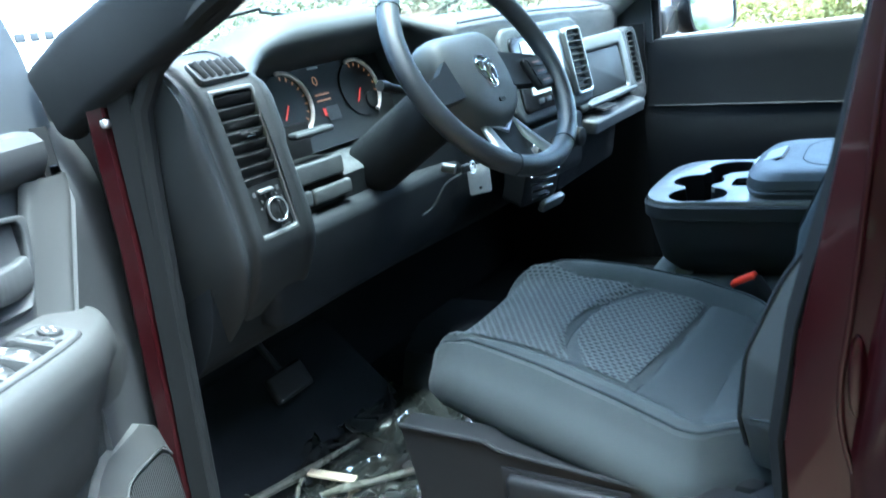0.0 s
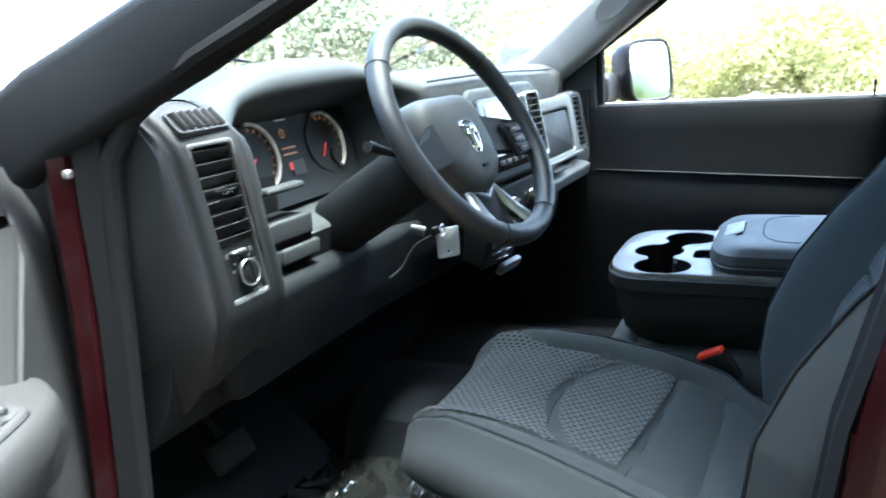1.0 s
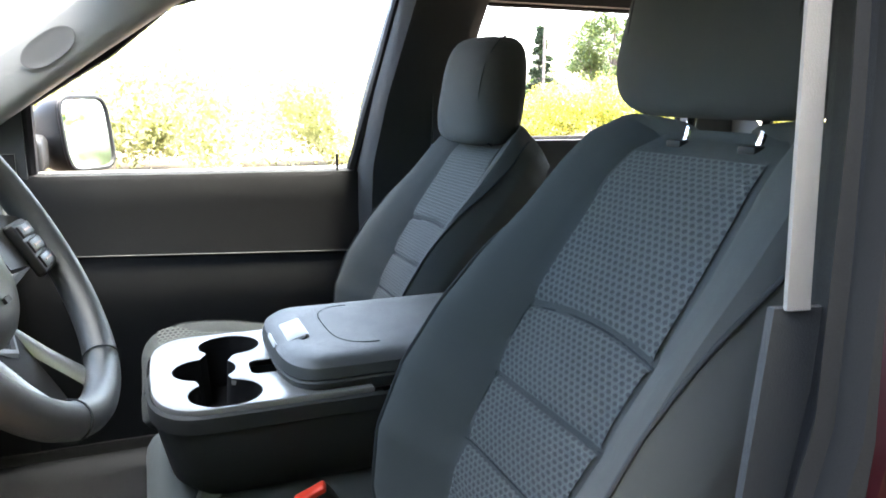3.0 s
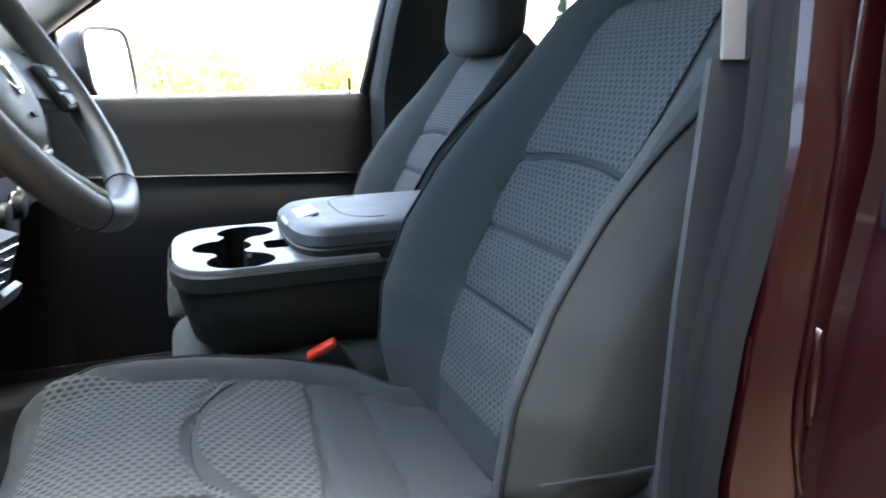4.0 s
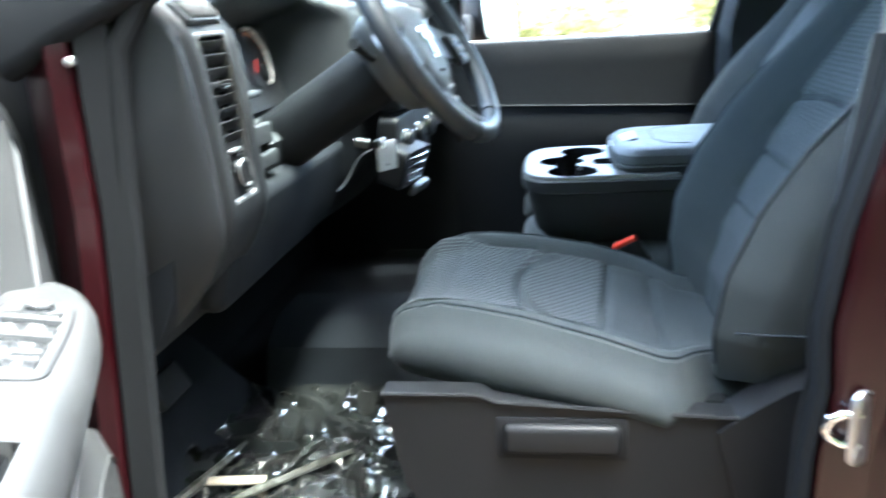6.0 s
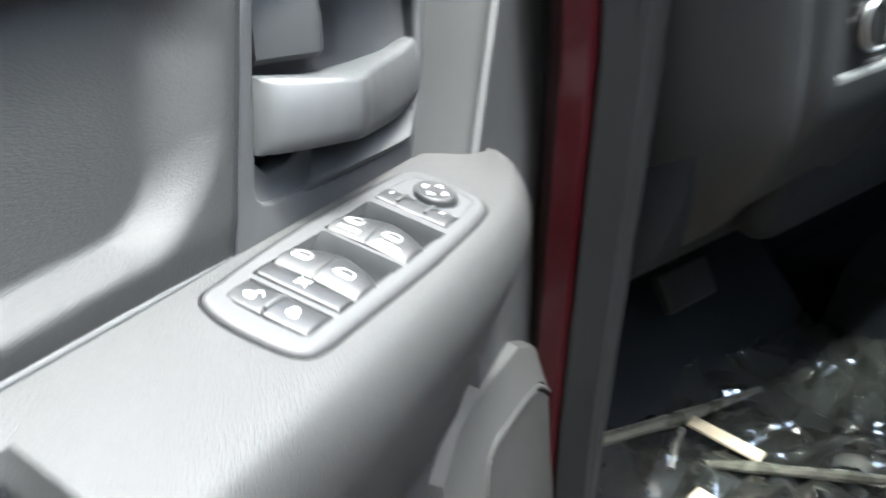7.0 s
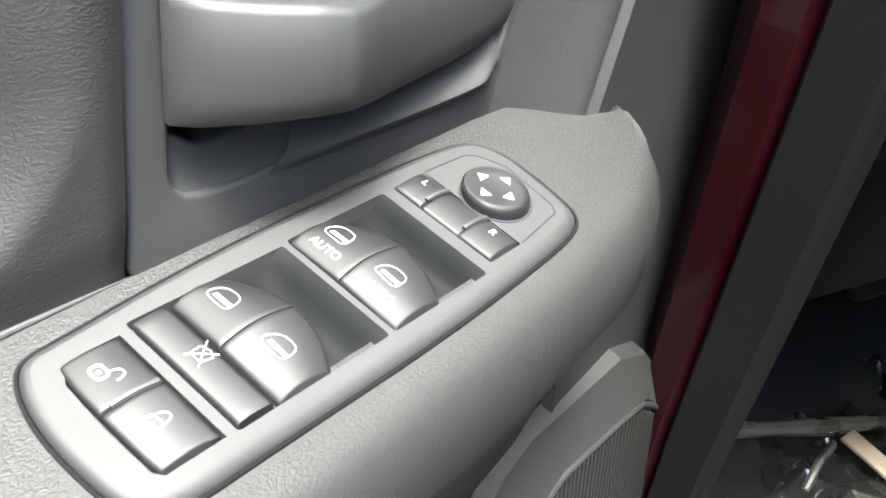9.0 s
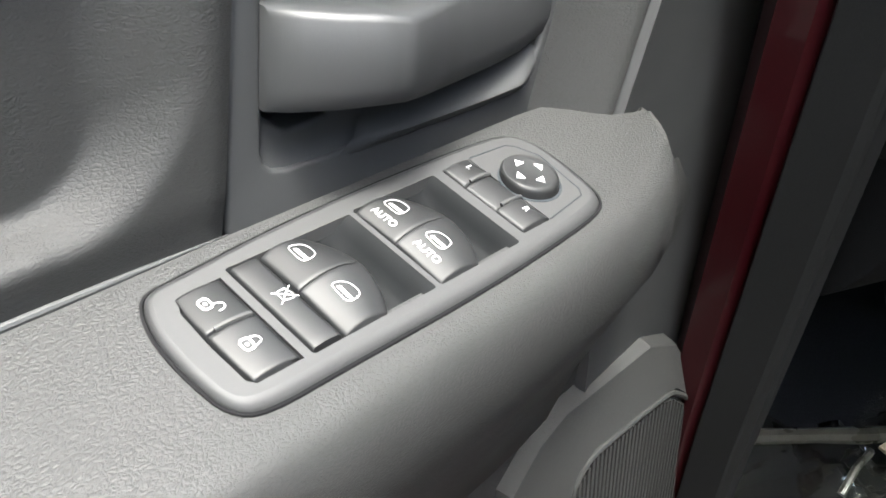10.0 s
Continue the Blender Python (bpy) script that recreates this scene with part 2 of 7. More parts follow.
SEAM = mat("seam_thread", (0.02, 0.023, 0.026), 0.9, var=0.1, spec=0.1)


# ---- mesh helpers ----
def part(name, bm, material, parent=None, label="", angle=35):
    """Links a bmesh as one mesh object, under a thing or a part if parent is given."""
    me = bpy.data.meshes.new(name)
    bmesh.ops.recalc_face_normals(bm, faces=bm.faces)
    for f in bm.faces:
        f.smooth = True
    bm.to_mesh(me)
    bm.free()
    me.set_sharp_from_angle(angle=radians(angle))
    me.materials.append(material)
    ob = new(name, me)
    if parent:
        ob.parent = parent
    if label:
        tagged(ob, label)
    return ob


def thing(name, label, category, group="", kind="", m=None):
    ob = new(name)
    ob.empty_display_size = 0.05
    if m is not None:
        ob.matrix_world = m
    return tagged(ob, label, category, group, kind)


def place(bm, m):
    bmesh.ops.transform(bm, matrix=m, verts=bm.verts)
    return bm


def rbox(c, size, r=0.005, seg=2, m=None):
    bm = bmesh.new()
    bmesh.ops.create_cube(bm, size=1)
    bmesh.ops.scale(bm, vec=size, verts=bm.verts)
    if r:
        bmesh.ops.bevel(bm, geom=bm.edges[:], offset=min(r, min(size) * 0.49), segments=seg, profile=0.5, affect="EDGES")
    if m is not None:
        place(bm, m)
    bmesh.ops.translate(bm, vec=c, verts=bm.verts)
    return bm


def loft(rings, caps=True, closed=True, uvs=None):
    """Skin over rings of equally many points; uvs, if given, per ring and point."""
    bm = bmesh.new()
    vs = [[bm.verts.new(p) for p in r] for r in rings]
    lay = bm.loops.layers.uv.new("uv") if uvs else None
    n = len(rings[0])
    for j in range(len(vs) - 1):
        for i in range(n if closed else n - 1):
            k = (i + 1) % n
            f = bm.faces.new((vs[j][i], vs[j][k], vs[j + 1][k], vs[j + 1][i]))
            if lay:
                for lp, (a, b) in zip(f.loops, ((j, i), (j, k), (j + 1, k), (j + 1, i))):
                    lp[lay].uv = uvs[a][b]
    if caps and closed:
        bm.faces.new(vs[0]), bm.faces.new(vs[-1])
    return bm


def tube(pts, r, n=8, closed=False, taper=None):
    pts = [Vector(p) for p in pts]
    rings, up = [], Vector((0.13, 0.2, 1)).normalized()
    for i, p in enumerate(pts):
        a = pts[i - 1] if (i or closed) else p
        b = pts[(i + 1) % len(pts)] if (i < len(pts) - 1 or closed) else p
        d = (b - a).normalized()
        x = up.cross(d)
        if x.length < 1e-4:
            x = Vector((1, 0, 0)).cross(d)
        x.normalize()
        y = d.cross(x)
        up = y
        rr = r if taper is None else r * taper[i]
        rings.append([p + (x * math.cos(2 * math.pi * k / n) + y * math.sin(2 * math.pi * k / n)) * rr for k in range(n)])
    if closed:
        rings.append(rings[0])
    bm = loft(rings, caps=not closed)
    if closed:
        bmesh.ops.remove_doubles(bm, verts=bm.verts, dist=1e-5)
    return bm


def rrect(w, h, r, n=5, c=(0, 0)):
    out = []
    for cx, cy, a in ((w / 2 - r, h / 2 - r, 0), (-w / 2 + r, h / 2 - r, 90), (-w / 2 + r, -h / 2 + r, 180), (w / 2 - r, -h / 2 + r, 270)):
        for k in range(n + 1):
            t = radians(a + 90 * k / n)
            out.append((c[0] + cx + r * math.cos(t), c[1] + cy + r * math.sin(t)))
    return out


def circ(r, n=28, c=(0, 0), a0=0, a1=360):
    return [(c[0] + r * math.cos(radians(a0 + (a1 - a0) * k / n)), c[1] + r * math.sin(radians(a0 + (a1 - a0) * k / n))) for k in range(n)]


def plate(outer, depth, holes=(), m=None, bevel=0.0, seg=2):
    """A plate in the xy plane from z = -depth to 0, with holes through it."""
    bm = bmesh.new()
    es = []
    for loop in (outer, *holes):
        v = [bm.verts.new((x, y, 0)) for x, y in loop]
        es += [bm.edges.new((v[i], v[(i + 1) % len(v)])) for i in range(len(v))]
    if holes:
        bmesh.ops.triangle_fill(bm, use_beauty=True, edges=es)
    else:
        bm.faces.new(bm.verts[:])
    g = bmesh.ops.extrude_face_region(bm, geom=bm.faces[:])
    bmesh.ops.translate(bm, vec=(0, 0, -depth), verts=[e for e in g["geom"] if isinstance(e, bmesh.types.BMVert)])
    bmesh.ops.recalc_face_normals(bm, faces=bm.faces)
    if bevel:
        rim = [e for e in bm.edges if len(e.link_faces) == 2 and abs(e.verts[0].co.z) < 1e-6 and abs(e.verts[1].co.z) < 1e-6 and e.calc_face_angle(0) > 1.0]
        bmesh.ops.bevel(bm, geom=rim, offset=bevel, segments=seg, profile=0.5, affect="EDGES")
    if m is not None:
        place(bm, m)
    return bm


def merge(*bms):
    me = bpy.data.meshes.new("tmp")
    out = bmesh.new()
    for b in bms:
        b.to_mesh(me)
        b.free()
        out.from_mesh(me)
        me.clear_geometry()
    bpy.data.meshes.remove(me)
    return out


def lettering(text, size, material, parent, m, depth=0.0004):
    cu = bpy.data.curves.new("text", "FONT")
    cu.body, cu.size, cu.extrude, cu.align_x, cu.align_y = text, size, depth, "CENTER", "CENTER"
    tmp = bpy.data.objects.new("text", cu)
    me = bpy.data.meshes.new_from_object(tmp)
    bpy.data.objects.remove(tmp)
    bm = bmesh.new()
    bm.from_mesh(me)
    bpy.data.meshes.remove(me)
    place(bm, m)
    return part("lettering", bm, material, parent)


def smooth(a, b, x):
    t = min(max((x - a) / (b - a), 0), 1)
    return t * t * (3 - 2 * t)


def lerp_table(tab, x):
    """Linear look-up in rows (x, a, b, ...) in rising x, eased between rows."""
    if x <= tab[0][0]:
        return tab[0][1:]
    for p, q in zip(tab, tab[1:]):
        if x <= q[0]:
            u = (x - p[0]) / (q[0] - p[0])
            return tuple(a + (b - a) * u for a, b in zip(p[1:], q[1:]))
    return tab[-1][1:]


def chaikin(pts, n=2):
    """Round an open line off by corner cutting, keeping its ends."""
    for _ in range(n):
        out = [pts[0]]
        for p, q in zip(pts, pts[1:]):
            out += [tuple(a * 0.75 + b * 0.25 for a, b in zip(p, q)), tuple(a * 0.25 + b * 0.75 for a, b in zip(p, q))]
        pts = out + [pts[-1]]
    return pts


# ---- ground and cab shell ----
GRAVEL = mat("brown_gravel", (0.055, 0.040, 0.028), 0.95, bump=0.8, scale=60, var=0.35, wear=1.4, spec=0.2)
bm = bmesh.new()
bmesh.ops.create_grid(bm, x_segments=2, y_segments=2, size=400)
tagged(part("ground", bm, GRAVEL), "brown gravel yard reaching to the horizon", "ground", kind="structure")

# floor pan, tunnel and firewall
floor = part("floor", rbox((0, 0.2, 0.70), (1.62, 2.9, 0.06), 0.01), CARPET)
tagged(floor, "black carpeted cab floor under clear film", "floor", kind="structure")
part("tunnel", loft([[(x, y, z) for x, z in ((-0.2, 0.72), (-0.15, 0.84), (-0.08, 0.88), (0.08, 0.88), (0.15, 0.84), (0.2, 0.72))] for y in (-1.2, 0.6, 1.0)]), CARPET, floor)
wall = part("wall_front", loft([[(-0.83, 1.20, 0.71), (0.83, 1.20, 0.71), (0.83, 1.24, 0.71), (-0.83, 1.24, 0.71)],
                                [(-0.83, 1.20, 1.0), (0.83, 1.20, 1.0), (0.83, 1.24, 1.0), (-0.83, 1.24, 1.0)],
                                [(-0.83, 1.24, 1.46), (0.83, 1.24, 1.46), (0.83, 1.28, 1.46), (-0.83, 1.28, 1.46)]]), CARPET)
tagged(wall, "black carpeted firewall at the end of the footwell", "wall", kind="structure")
part("toe_board", loft([[(-0.8, 0.98, 0.735), (-0.2, 0.98, 0.735), (-0.2, 1.0, 0.72), (-0.8, 1.0, 0.72)],
                        [(-0.8, 1.19, 0.93), (-0.2, 1.19, 0.93), (-0.2, 1.2, 0.9), (-0.8, 1.2, 0.9)]]), CARPET, wall)
wall = part("wall_rear", rbox((0, -1.33, 1.05), (1.62, 0.06, 0.75), 0.02), BLACK)
tagged(wall, "black trimmed rear cab wall below the back window", "wall", kind="structure")
part("upper_wall", plate(rrect(1.62, 0.5, 0.05), 0.04, [rrect(1.30, 0.34, 0.06)], Matrix.Translation((0, -1.33, 1.68)) @ pose(0, 0, 0, 90, 0, 0)), PILLAR_GREY, wall)

# roof with headliner
def roof_sheet(z0, crown, grow):
    # front row reaches past the windscreen top to block sun from the cab
    return loft([[(x, y, z0 + crown * (1 - (x / 0.75) ** 2) - d) for x in [k * 0.15 * grow for k in range(-5, 6)]] for y, d in ((0.50, 0.028), (0.42, 0.015), (0.3, 0.0), (-0.4, 0.0), (-1.1, 0.0), (-1.38, 0.05))], caps=False, closed=False)
ceil = part("ceiling", roof_sheet(1.885, 0.035, 0.98), HEADLINER)
tagged(ceil, "light grey cloth headliner", "ceiling", kind="structure")
roof = part("roof", roof_sheet(1.915, 0.045, 1.0), PAINT)
tagged(roof, "dark red steel cab roof", "roof", kind="structure")


def bar(path, w, d, name, material, parent=None, r=0.3):
    """A pillar: a rounded bar of width w (along y) and depth d (along x) through points."""
    rings = []
    for p in path:
        ww, dd = (p[3], p[4]) if len(p) > 3 else (w, d)
        rings.append([(p[0] + a, p[1] + b, p[2]) for b, a in rrect(ww, dd, min(ww, dd) * r, 3)])
    return part(name, loft(rings), material, parent)


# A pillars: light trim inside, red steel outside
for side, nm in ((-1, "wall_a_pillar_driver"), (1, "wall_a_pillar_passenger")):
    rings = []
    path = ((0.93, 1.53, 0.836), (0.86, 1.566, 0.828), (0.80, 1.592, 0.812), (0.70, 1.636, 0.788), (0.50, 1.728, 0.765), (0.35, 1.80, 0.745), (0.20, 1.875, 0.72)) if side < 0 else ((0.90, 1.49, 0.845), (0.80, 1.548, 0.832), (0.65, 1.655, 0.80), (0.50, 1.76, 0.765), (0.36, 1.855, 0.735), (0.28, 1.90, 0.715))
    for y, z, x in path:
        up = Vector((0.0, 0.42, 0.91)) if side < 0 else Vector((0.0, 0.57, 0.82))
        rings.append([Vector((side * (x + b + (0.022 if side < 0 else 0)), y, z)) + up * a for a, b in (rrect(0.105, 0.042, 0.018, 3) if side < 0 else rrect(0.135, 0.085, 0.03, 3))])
    # driver's pillar takes the black dash tone to stand for its shade
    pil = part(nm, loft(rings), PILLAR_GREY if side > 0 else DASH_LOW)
    tagged(pil, "light grey plastic windscreen pillar trim" if side > 0 else "windscreen pillar of the open door side, coloured dark for shade", "pillar", kind="structure")
    if side > 0:
        # thin oval on the trim, coloured darker for the shade of the grab recess
        c0, d0, u0 = Vector((0.7395, 0.585, 1.7005)), Vector((-0.035, -0.15, 0.105)).normalized(), Vector((0.0, 0.57, 0.82))
        oval = [(math.copysign(abs(math.cos(t)) ** 0.8, math.cos(t)), math.sin(t)) for t in [2 * math.pi * k / 32 for k in range(32)]]
        part("grab_shade_oval", loft([[c0 + d0 * (0.066 * f * a) + u0 * (0.030 * f * b) + Vector((-h, 0, 0)) for a, b in oval] for f, h in ((1.0, -0.001), (1.0, 0.0006), (0.95, 0.0009), (0.90, 0.0004), (0.5, 0.0003))]), GRAB, pil, "flat oval coloured darker for the grab recess's shade")

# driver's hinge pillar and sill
hp = part("wall_hinge_pillar", loft([[(x, y + dy, z) for x, y in ((-0.870, 0.868), (-0.848, 0.905), (-0.80, 0.95), (-0.80, 0.87), (-0.845, 0.846), (-0.862, 0.850))] for z, dy in ((0.55, 0.07), (0.75, 0.06), (1.0, 0.038), (1.137, 0.022), (1.335, 0.0), (1.45, -0.004), (1.52, -0.008), (1.55, -0.010))]), PAINT_JAMB_SHADE)
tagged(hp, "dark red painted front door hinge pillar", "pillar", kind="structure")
part("screw", rbox((-0.862, 0.840, 1.499), (0.011, 0.011, 0.011), 0.004, 3), STEEL, hp)
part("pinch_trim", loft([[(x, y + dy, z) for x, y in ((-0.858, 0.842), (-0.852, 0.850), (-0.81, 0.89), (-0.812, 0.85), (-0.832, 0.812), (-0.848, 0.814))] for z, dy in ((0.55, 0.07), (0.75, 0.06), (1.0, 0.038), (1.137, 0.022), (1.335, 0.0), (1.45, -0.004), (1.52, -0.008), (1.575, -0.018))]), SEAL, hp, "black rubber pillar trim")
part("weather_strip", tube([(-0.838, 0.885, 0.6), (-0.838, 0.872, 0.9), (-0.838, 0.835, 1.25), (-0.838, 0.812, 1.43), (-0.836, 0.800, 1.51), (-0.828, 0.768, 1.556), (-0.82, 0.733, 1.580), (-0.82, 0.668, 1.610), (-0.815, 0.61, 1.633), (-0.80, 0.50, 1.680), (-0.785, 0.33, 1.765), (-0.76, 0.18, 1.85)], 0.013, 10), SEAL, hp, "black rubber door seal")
kick = part("trim_kick_panel", loft([[(x, y, z) for x, y in ((-0.82, 0.75 + d), (-0.785, 0.745 + d), (-0.78, 1.22), (-0.82, 1.22))] for z, d in ((0.72, 0.20), (0.95, 0.175), (1.1, 0.16), (1.25, 0.11), (1.35, 0.08), (1.5, 0.07), (1.53, 0.07))]), BLACK)
tagged(kick, "black plastic kick panel beside the footwell", "trim", kind="structure")
kp = part("trim_kick_panel", loft([[(x, y, z) for x, y in ((0.86, 0.68), (0.80, 0.68), (0.80, 1.22), (0.86, 1.22))] for z in (0.72, 1.1, 1.47)]), BLACK)
tagged(kp, "black plastic kick panel on the passenger side", "trim", kind="structure")
sill = part("trim_sill", rbox((-0.83, 0.45, 0.70), (0.14, 0.95, 0.07), 0.02), BLACK)
tagged(sill, "black plastic door sill plate", "trim", kind="structure")

sp = part("trim_sill", rbox((0.86, 0.30, 0.70), (0.14, 1.3, 0.12), 0.02), BLACK)
tagged(sp, "black plastic sill under the passenger door", "trim", kind="structure")

# driver's B pillar: inner trim, red jamb with its creases, seal and gap
BL = ((0.55, 0.045, 0.0), (0.9, 0.042, 0.0), (1.06, 0.038, 0.0), (1.13, 0.030, -0.002), (1.20, 0.034, 0.0), (1.3, 0.022, 0.0), (1.42, 0.0, 0.0), (1.6, -0.032, 0.03), (1.89, -0.095, 0.10))
bp_ = part("wall_b_pillar_driver", loft([[(x + lean, y + dy, z) for x, y in ((-0.79, 0.008), (-0.815, 0.045), (-0.845, 0.052), (-0.862, 0.050), (-0.870, 0.036), (-0.873, 0.004), (-0.885, -0.006), (-0.90, 0.004 - dy * 0.6), (-0.915, -0.004 - dy), (-0.915, -0.03 - dy), (-0.80, -0.10))] for z, dy, lean in BL]), PAINT_JAMB_SHADE)
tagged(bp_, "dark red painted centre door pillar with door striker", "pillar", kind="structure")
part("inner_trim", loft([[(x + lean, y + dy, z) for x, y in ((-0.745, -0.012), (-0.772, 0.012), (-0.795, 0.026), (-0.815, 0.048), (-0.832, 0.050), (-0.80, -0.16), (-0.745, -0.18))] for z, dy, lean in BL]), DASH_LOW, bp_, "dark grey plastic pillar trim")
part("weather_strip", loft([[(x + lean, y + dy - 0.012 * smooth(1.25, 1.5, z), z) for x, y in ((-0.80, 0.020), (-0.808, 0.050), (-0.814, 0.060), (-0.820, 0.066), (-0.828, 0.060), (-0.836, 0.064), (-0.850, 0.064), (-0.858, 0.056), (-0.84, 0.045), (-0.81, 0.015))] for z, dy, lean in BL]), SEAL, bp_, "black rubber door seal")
part("seal_carrier", loft([[(x + lean, y + k * dy, z) for x, y, k in ((-0.884, 0.000, 1.0), (-0.900, 0.010, 0.4), (-0.918, 0.001, 0.0), (-0.918, -0.03, 0.0), (-0.89, -0.03, 0.0))] for z, dy, lean in BL]), PAINT_JAMB_SHADE, bp_, "shaded dark red return beside the rear door")
part("crease", tube(chaikin([(-0.866, 0.010, 1.72), (-0.8705, 0.016, 1.56), (-0.872, 0.023, 1.48), (-0.873, 0.030, 1.41), (-0.8735, 0.038, 1.32), (-0.8735, 0.046, 1.255), (-0.8735, 0.040, 1.205), (-0.8735, 0.023, 1.16), (-0.8735, 0.022, 1.07), (-0.873, 0.034, 0.985)], 2), 0.0024, 8), PAINT_JAMB_SHADE, bp_, "folded red crease of the pillar")
part("crease", tube(chaikin([(-0.857, 0.072, 1.30), (-0.858, 0.076, 1.26), (-0.862, 0.064, 1.19), (-0.862, 0.068, 1.155), (-0.862, 0.071, 1.07), (-0.860, 0.080, 1.0)], 2), 0.0022, 8), PAINT_JAMB_SHADE, bp_)
part("blank_plug", place(loft([[(0.0065 * f * math.cos(t), 0.034 * f * math.sin(t), z) for t in [2 * math.pi * k / 24 for k in range(24)]] for f, z in ((1.0, -0.002), (0.95, 0.0015), (0.75, 0.003), (0.3, 0.0038))]), Matrix.Translation((-0.874, 0.033, 1.272)) @ pose(0, 0, 0, 90, 0, -72)), PAINT_JAMB_SHADE, bp_, "raised almond shaped blank")
for pts_ in (((-0.886, 0.011, 1.317), (-0.892, 0.008, 1.316), (-0.899, 0.006, 1.320), (-0.906, 0.004, 1.322)), ((-0.884, 0.012, 1.278), (-0.888, 0.010, 1.272), (-0.896, 0.008, 1.272)), ((-0.904, 0.006, 1.262), (-0.909, 0.004, 1.261))):
    part("sealer_bead", tube(pts_, 0.0016, 6), PAINT_JAMB_SHADE, bp_, "bead of painted sealer")
part("paint_chip", rbox((-0.8765, 0.024, 1.152), (0.002, 0.007, 0.003), 0.0008), WHITE_MARK, bp_)
part("drain_slot", tube([(-0.897, 0.008, 1.140), (-0.896, 0.009, 1.118), (-0.894, 0.010, 1.098)], 0.0028, 8, False, (1.0, 0.7, 0.3)), PAINT_JAMB_SHADE, bp_)
part("gap_seal", tube([(-0.918 + lean, -0.008 + (dy if z > 1.42 else 0), z) for z, dy, lean in BL], 0.010, 8), RUBBER, bp_, "black rubber rear door seal")
part("striker_plate", plate(rrect(0.034, 0.085, 0.014), 0.005, (), Matrix.Translation((-0.878, 0.056, 1.098)) @ pose(0, 0, 0, 90, 0, -55), 0.002), STEEL, bp_, "zinc plated striker plate")
part("striker_loop", tube([(-0.877, 0.060, 1.114), (-0.878, 0.078, 1.114), (-0.877, 0.088, 1.108), (-0.875, 0.091, 1.097), (-0.877, 0.088, 1.087), (-0.878, 0.078, 1.081), (-0.877, 0.060, 1.081)], 0.005, 10), CHROME, bp_, "bright steel striker loop")
for z in (1.126, 1.072):
    part("bolt", plate(circ(0.009, 6), 0.005, (), Matrix.Translation((-0.883, 0.060, z)) @ pose(0, 0, 0, 90, 0, -55), 0.002), STEEL, bp_)
part("bump_stop", rbox((-0.897, 0.006, 1.385), (0.014, 0.020, 0.034), 0.0065, 4), RUBBER, bp_)

# passenger's B pillar
bpp = part("wall_b_pillar_passenger", loft([[(x - lean, y + dy, z) for x, y in ((0.775, -0.14), (0.80, -0.115), (0.87, -0.10), (0.87, -0.33), (0.79, -0.34), (0.765, -0.30))] for z, dy, lean in ((0.75, 0.0, 0.0), (1.3, 0.0, 0.0), (1.42, -0.005, 0.0), (1.6, -0.04, 0.025), (1.89, -0.11, 0.10))]), DASH)
tagged(bpp, "dark grey plastic centre pillar trim on the passenger side", "pillar", kind="structure")
part("belt_anchor_cover", rbox((0.752, -0.215, 1.70), (0.012, 0.022, 0.06), 0.005), BLACK, bpp)


# ---- seats ----
CUSH = [  # y, half width, top z, bottom z
    (0.10, 0.17, 1.036, 0.980), (0.16, 0.195, 1.046, 0.982), (0.185, 0.228, 1.053, 0.984), (0.20, 0.254, 1.056, 0.984), (0.222, 0.266, 1.062, 0.986), (0.30, 0.258, 1.088, 1.0), (0.40, 0.240, 1.112, 1.012), (0.47, 0.225, 1.122, 1.02),
    (0.52, 0.210, 1.125, 1.026), (0.56, 0.196, 1.119, 1.028), (0.58, 0.186, 1.110, 1.031), (0.594, 0.176, 1.097, 1.036), (0.602, 0.164, 1.082, 1.042), (0.606, 0.150, 1.066, 1.050)]


def groove(d, w=0.008):
    return math.exp(-(d / w) ** 2)


def cush_arch(x):
    return 0.419 - 1.5 * (x + 0.02) ** 2


def cush_lat(x, which):
    """Lines of the two cross seams behind the arch."""
    return (0.283 - 0.08 * x) if which == 0 else (0.208 - 0.05 * x)


def panel_edge(y):
    return 0.63 + 0.20 * smooth(0.46, 0.57, y)


PIPE = 0.82        # where the welt runs, as a share of the half width


def cush_top(s, y):
    w, zt, zb = lerp_table(CUSH, y)
    a = abs(s)
    z = zt - 0.011 * (1 - s * s) + 0.015 * math.exp(-((a - 0.78) / 0.15) ** 2) - 0.026 * smooth(0.82, 1.0, a) ** 1.4
    x = s * w * 0.97
    fade = 1 - smooth(panel_edge(y) - 0.02, panel_edge(y) + 0.04, a)
    z -= 0.0060 * groove(y - cush_arch(x), 0.007) * fade + 0.005 * groove(y - cush_lat(x, 0), 0.007) * fade + 0.005 * groove(y - cush_lat(x, 1), 0.007) * fade
    z -= 0.0055 * groove((a - panel_edge(y)) * w, 0.007) + 0.003 * groove((a - PIPE) * w, 0.006)
    return x, z


def cush_ring(y):
    w, zt, zb = lerp_table(CUSH, y)
    ring, uv = [], []
    N = 44
    for k in range(N + 1):
        s = -1 + 2 * k / N
        x, z = cush_top(s, y)
        ring.append((x, y, z)), uv.append((x, y))
    xe, ze = cush_top(1, y)
    k = min(1.0, (ze - zb) / 0.075)
    side = [(xe + 0.010 * k, ze - 0.014 * k), (w + 0.006 * k, ze - 0.034 * k), (w + 0.004 * k, (ze + zb) / 2 - 0.012 * k), (w - 0.006, zb + 0.008 * k), (w - 0.014, zb)]
    for x, z in side:
        ring.append((x, y, z)), uv.append((x, y))
    for x, z in reversed(side):
        ring.append((-x, y, z)), uv.append((-x, y))
    return ring, uv


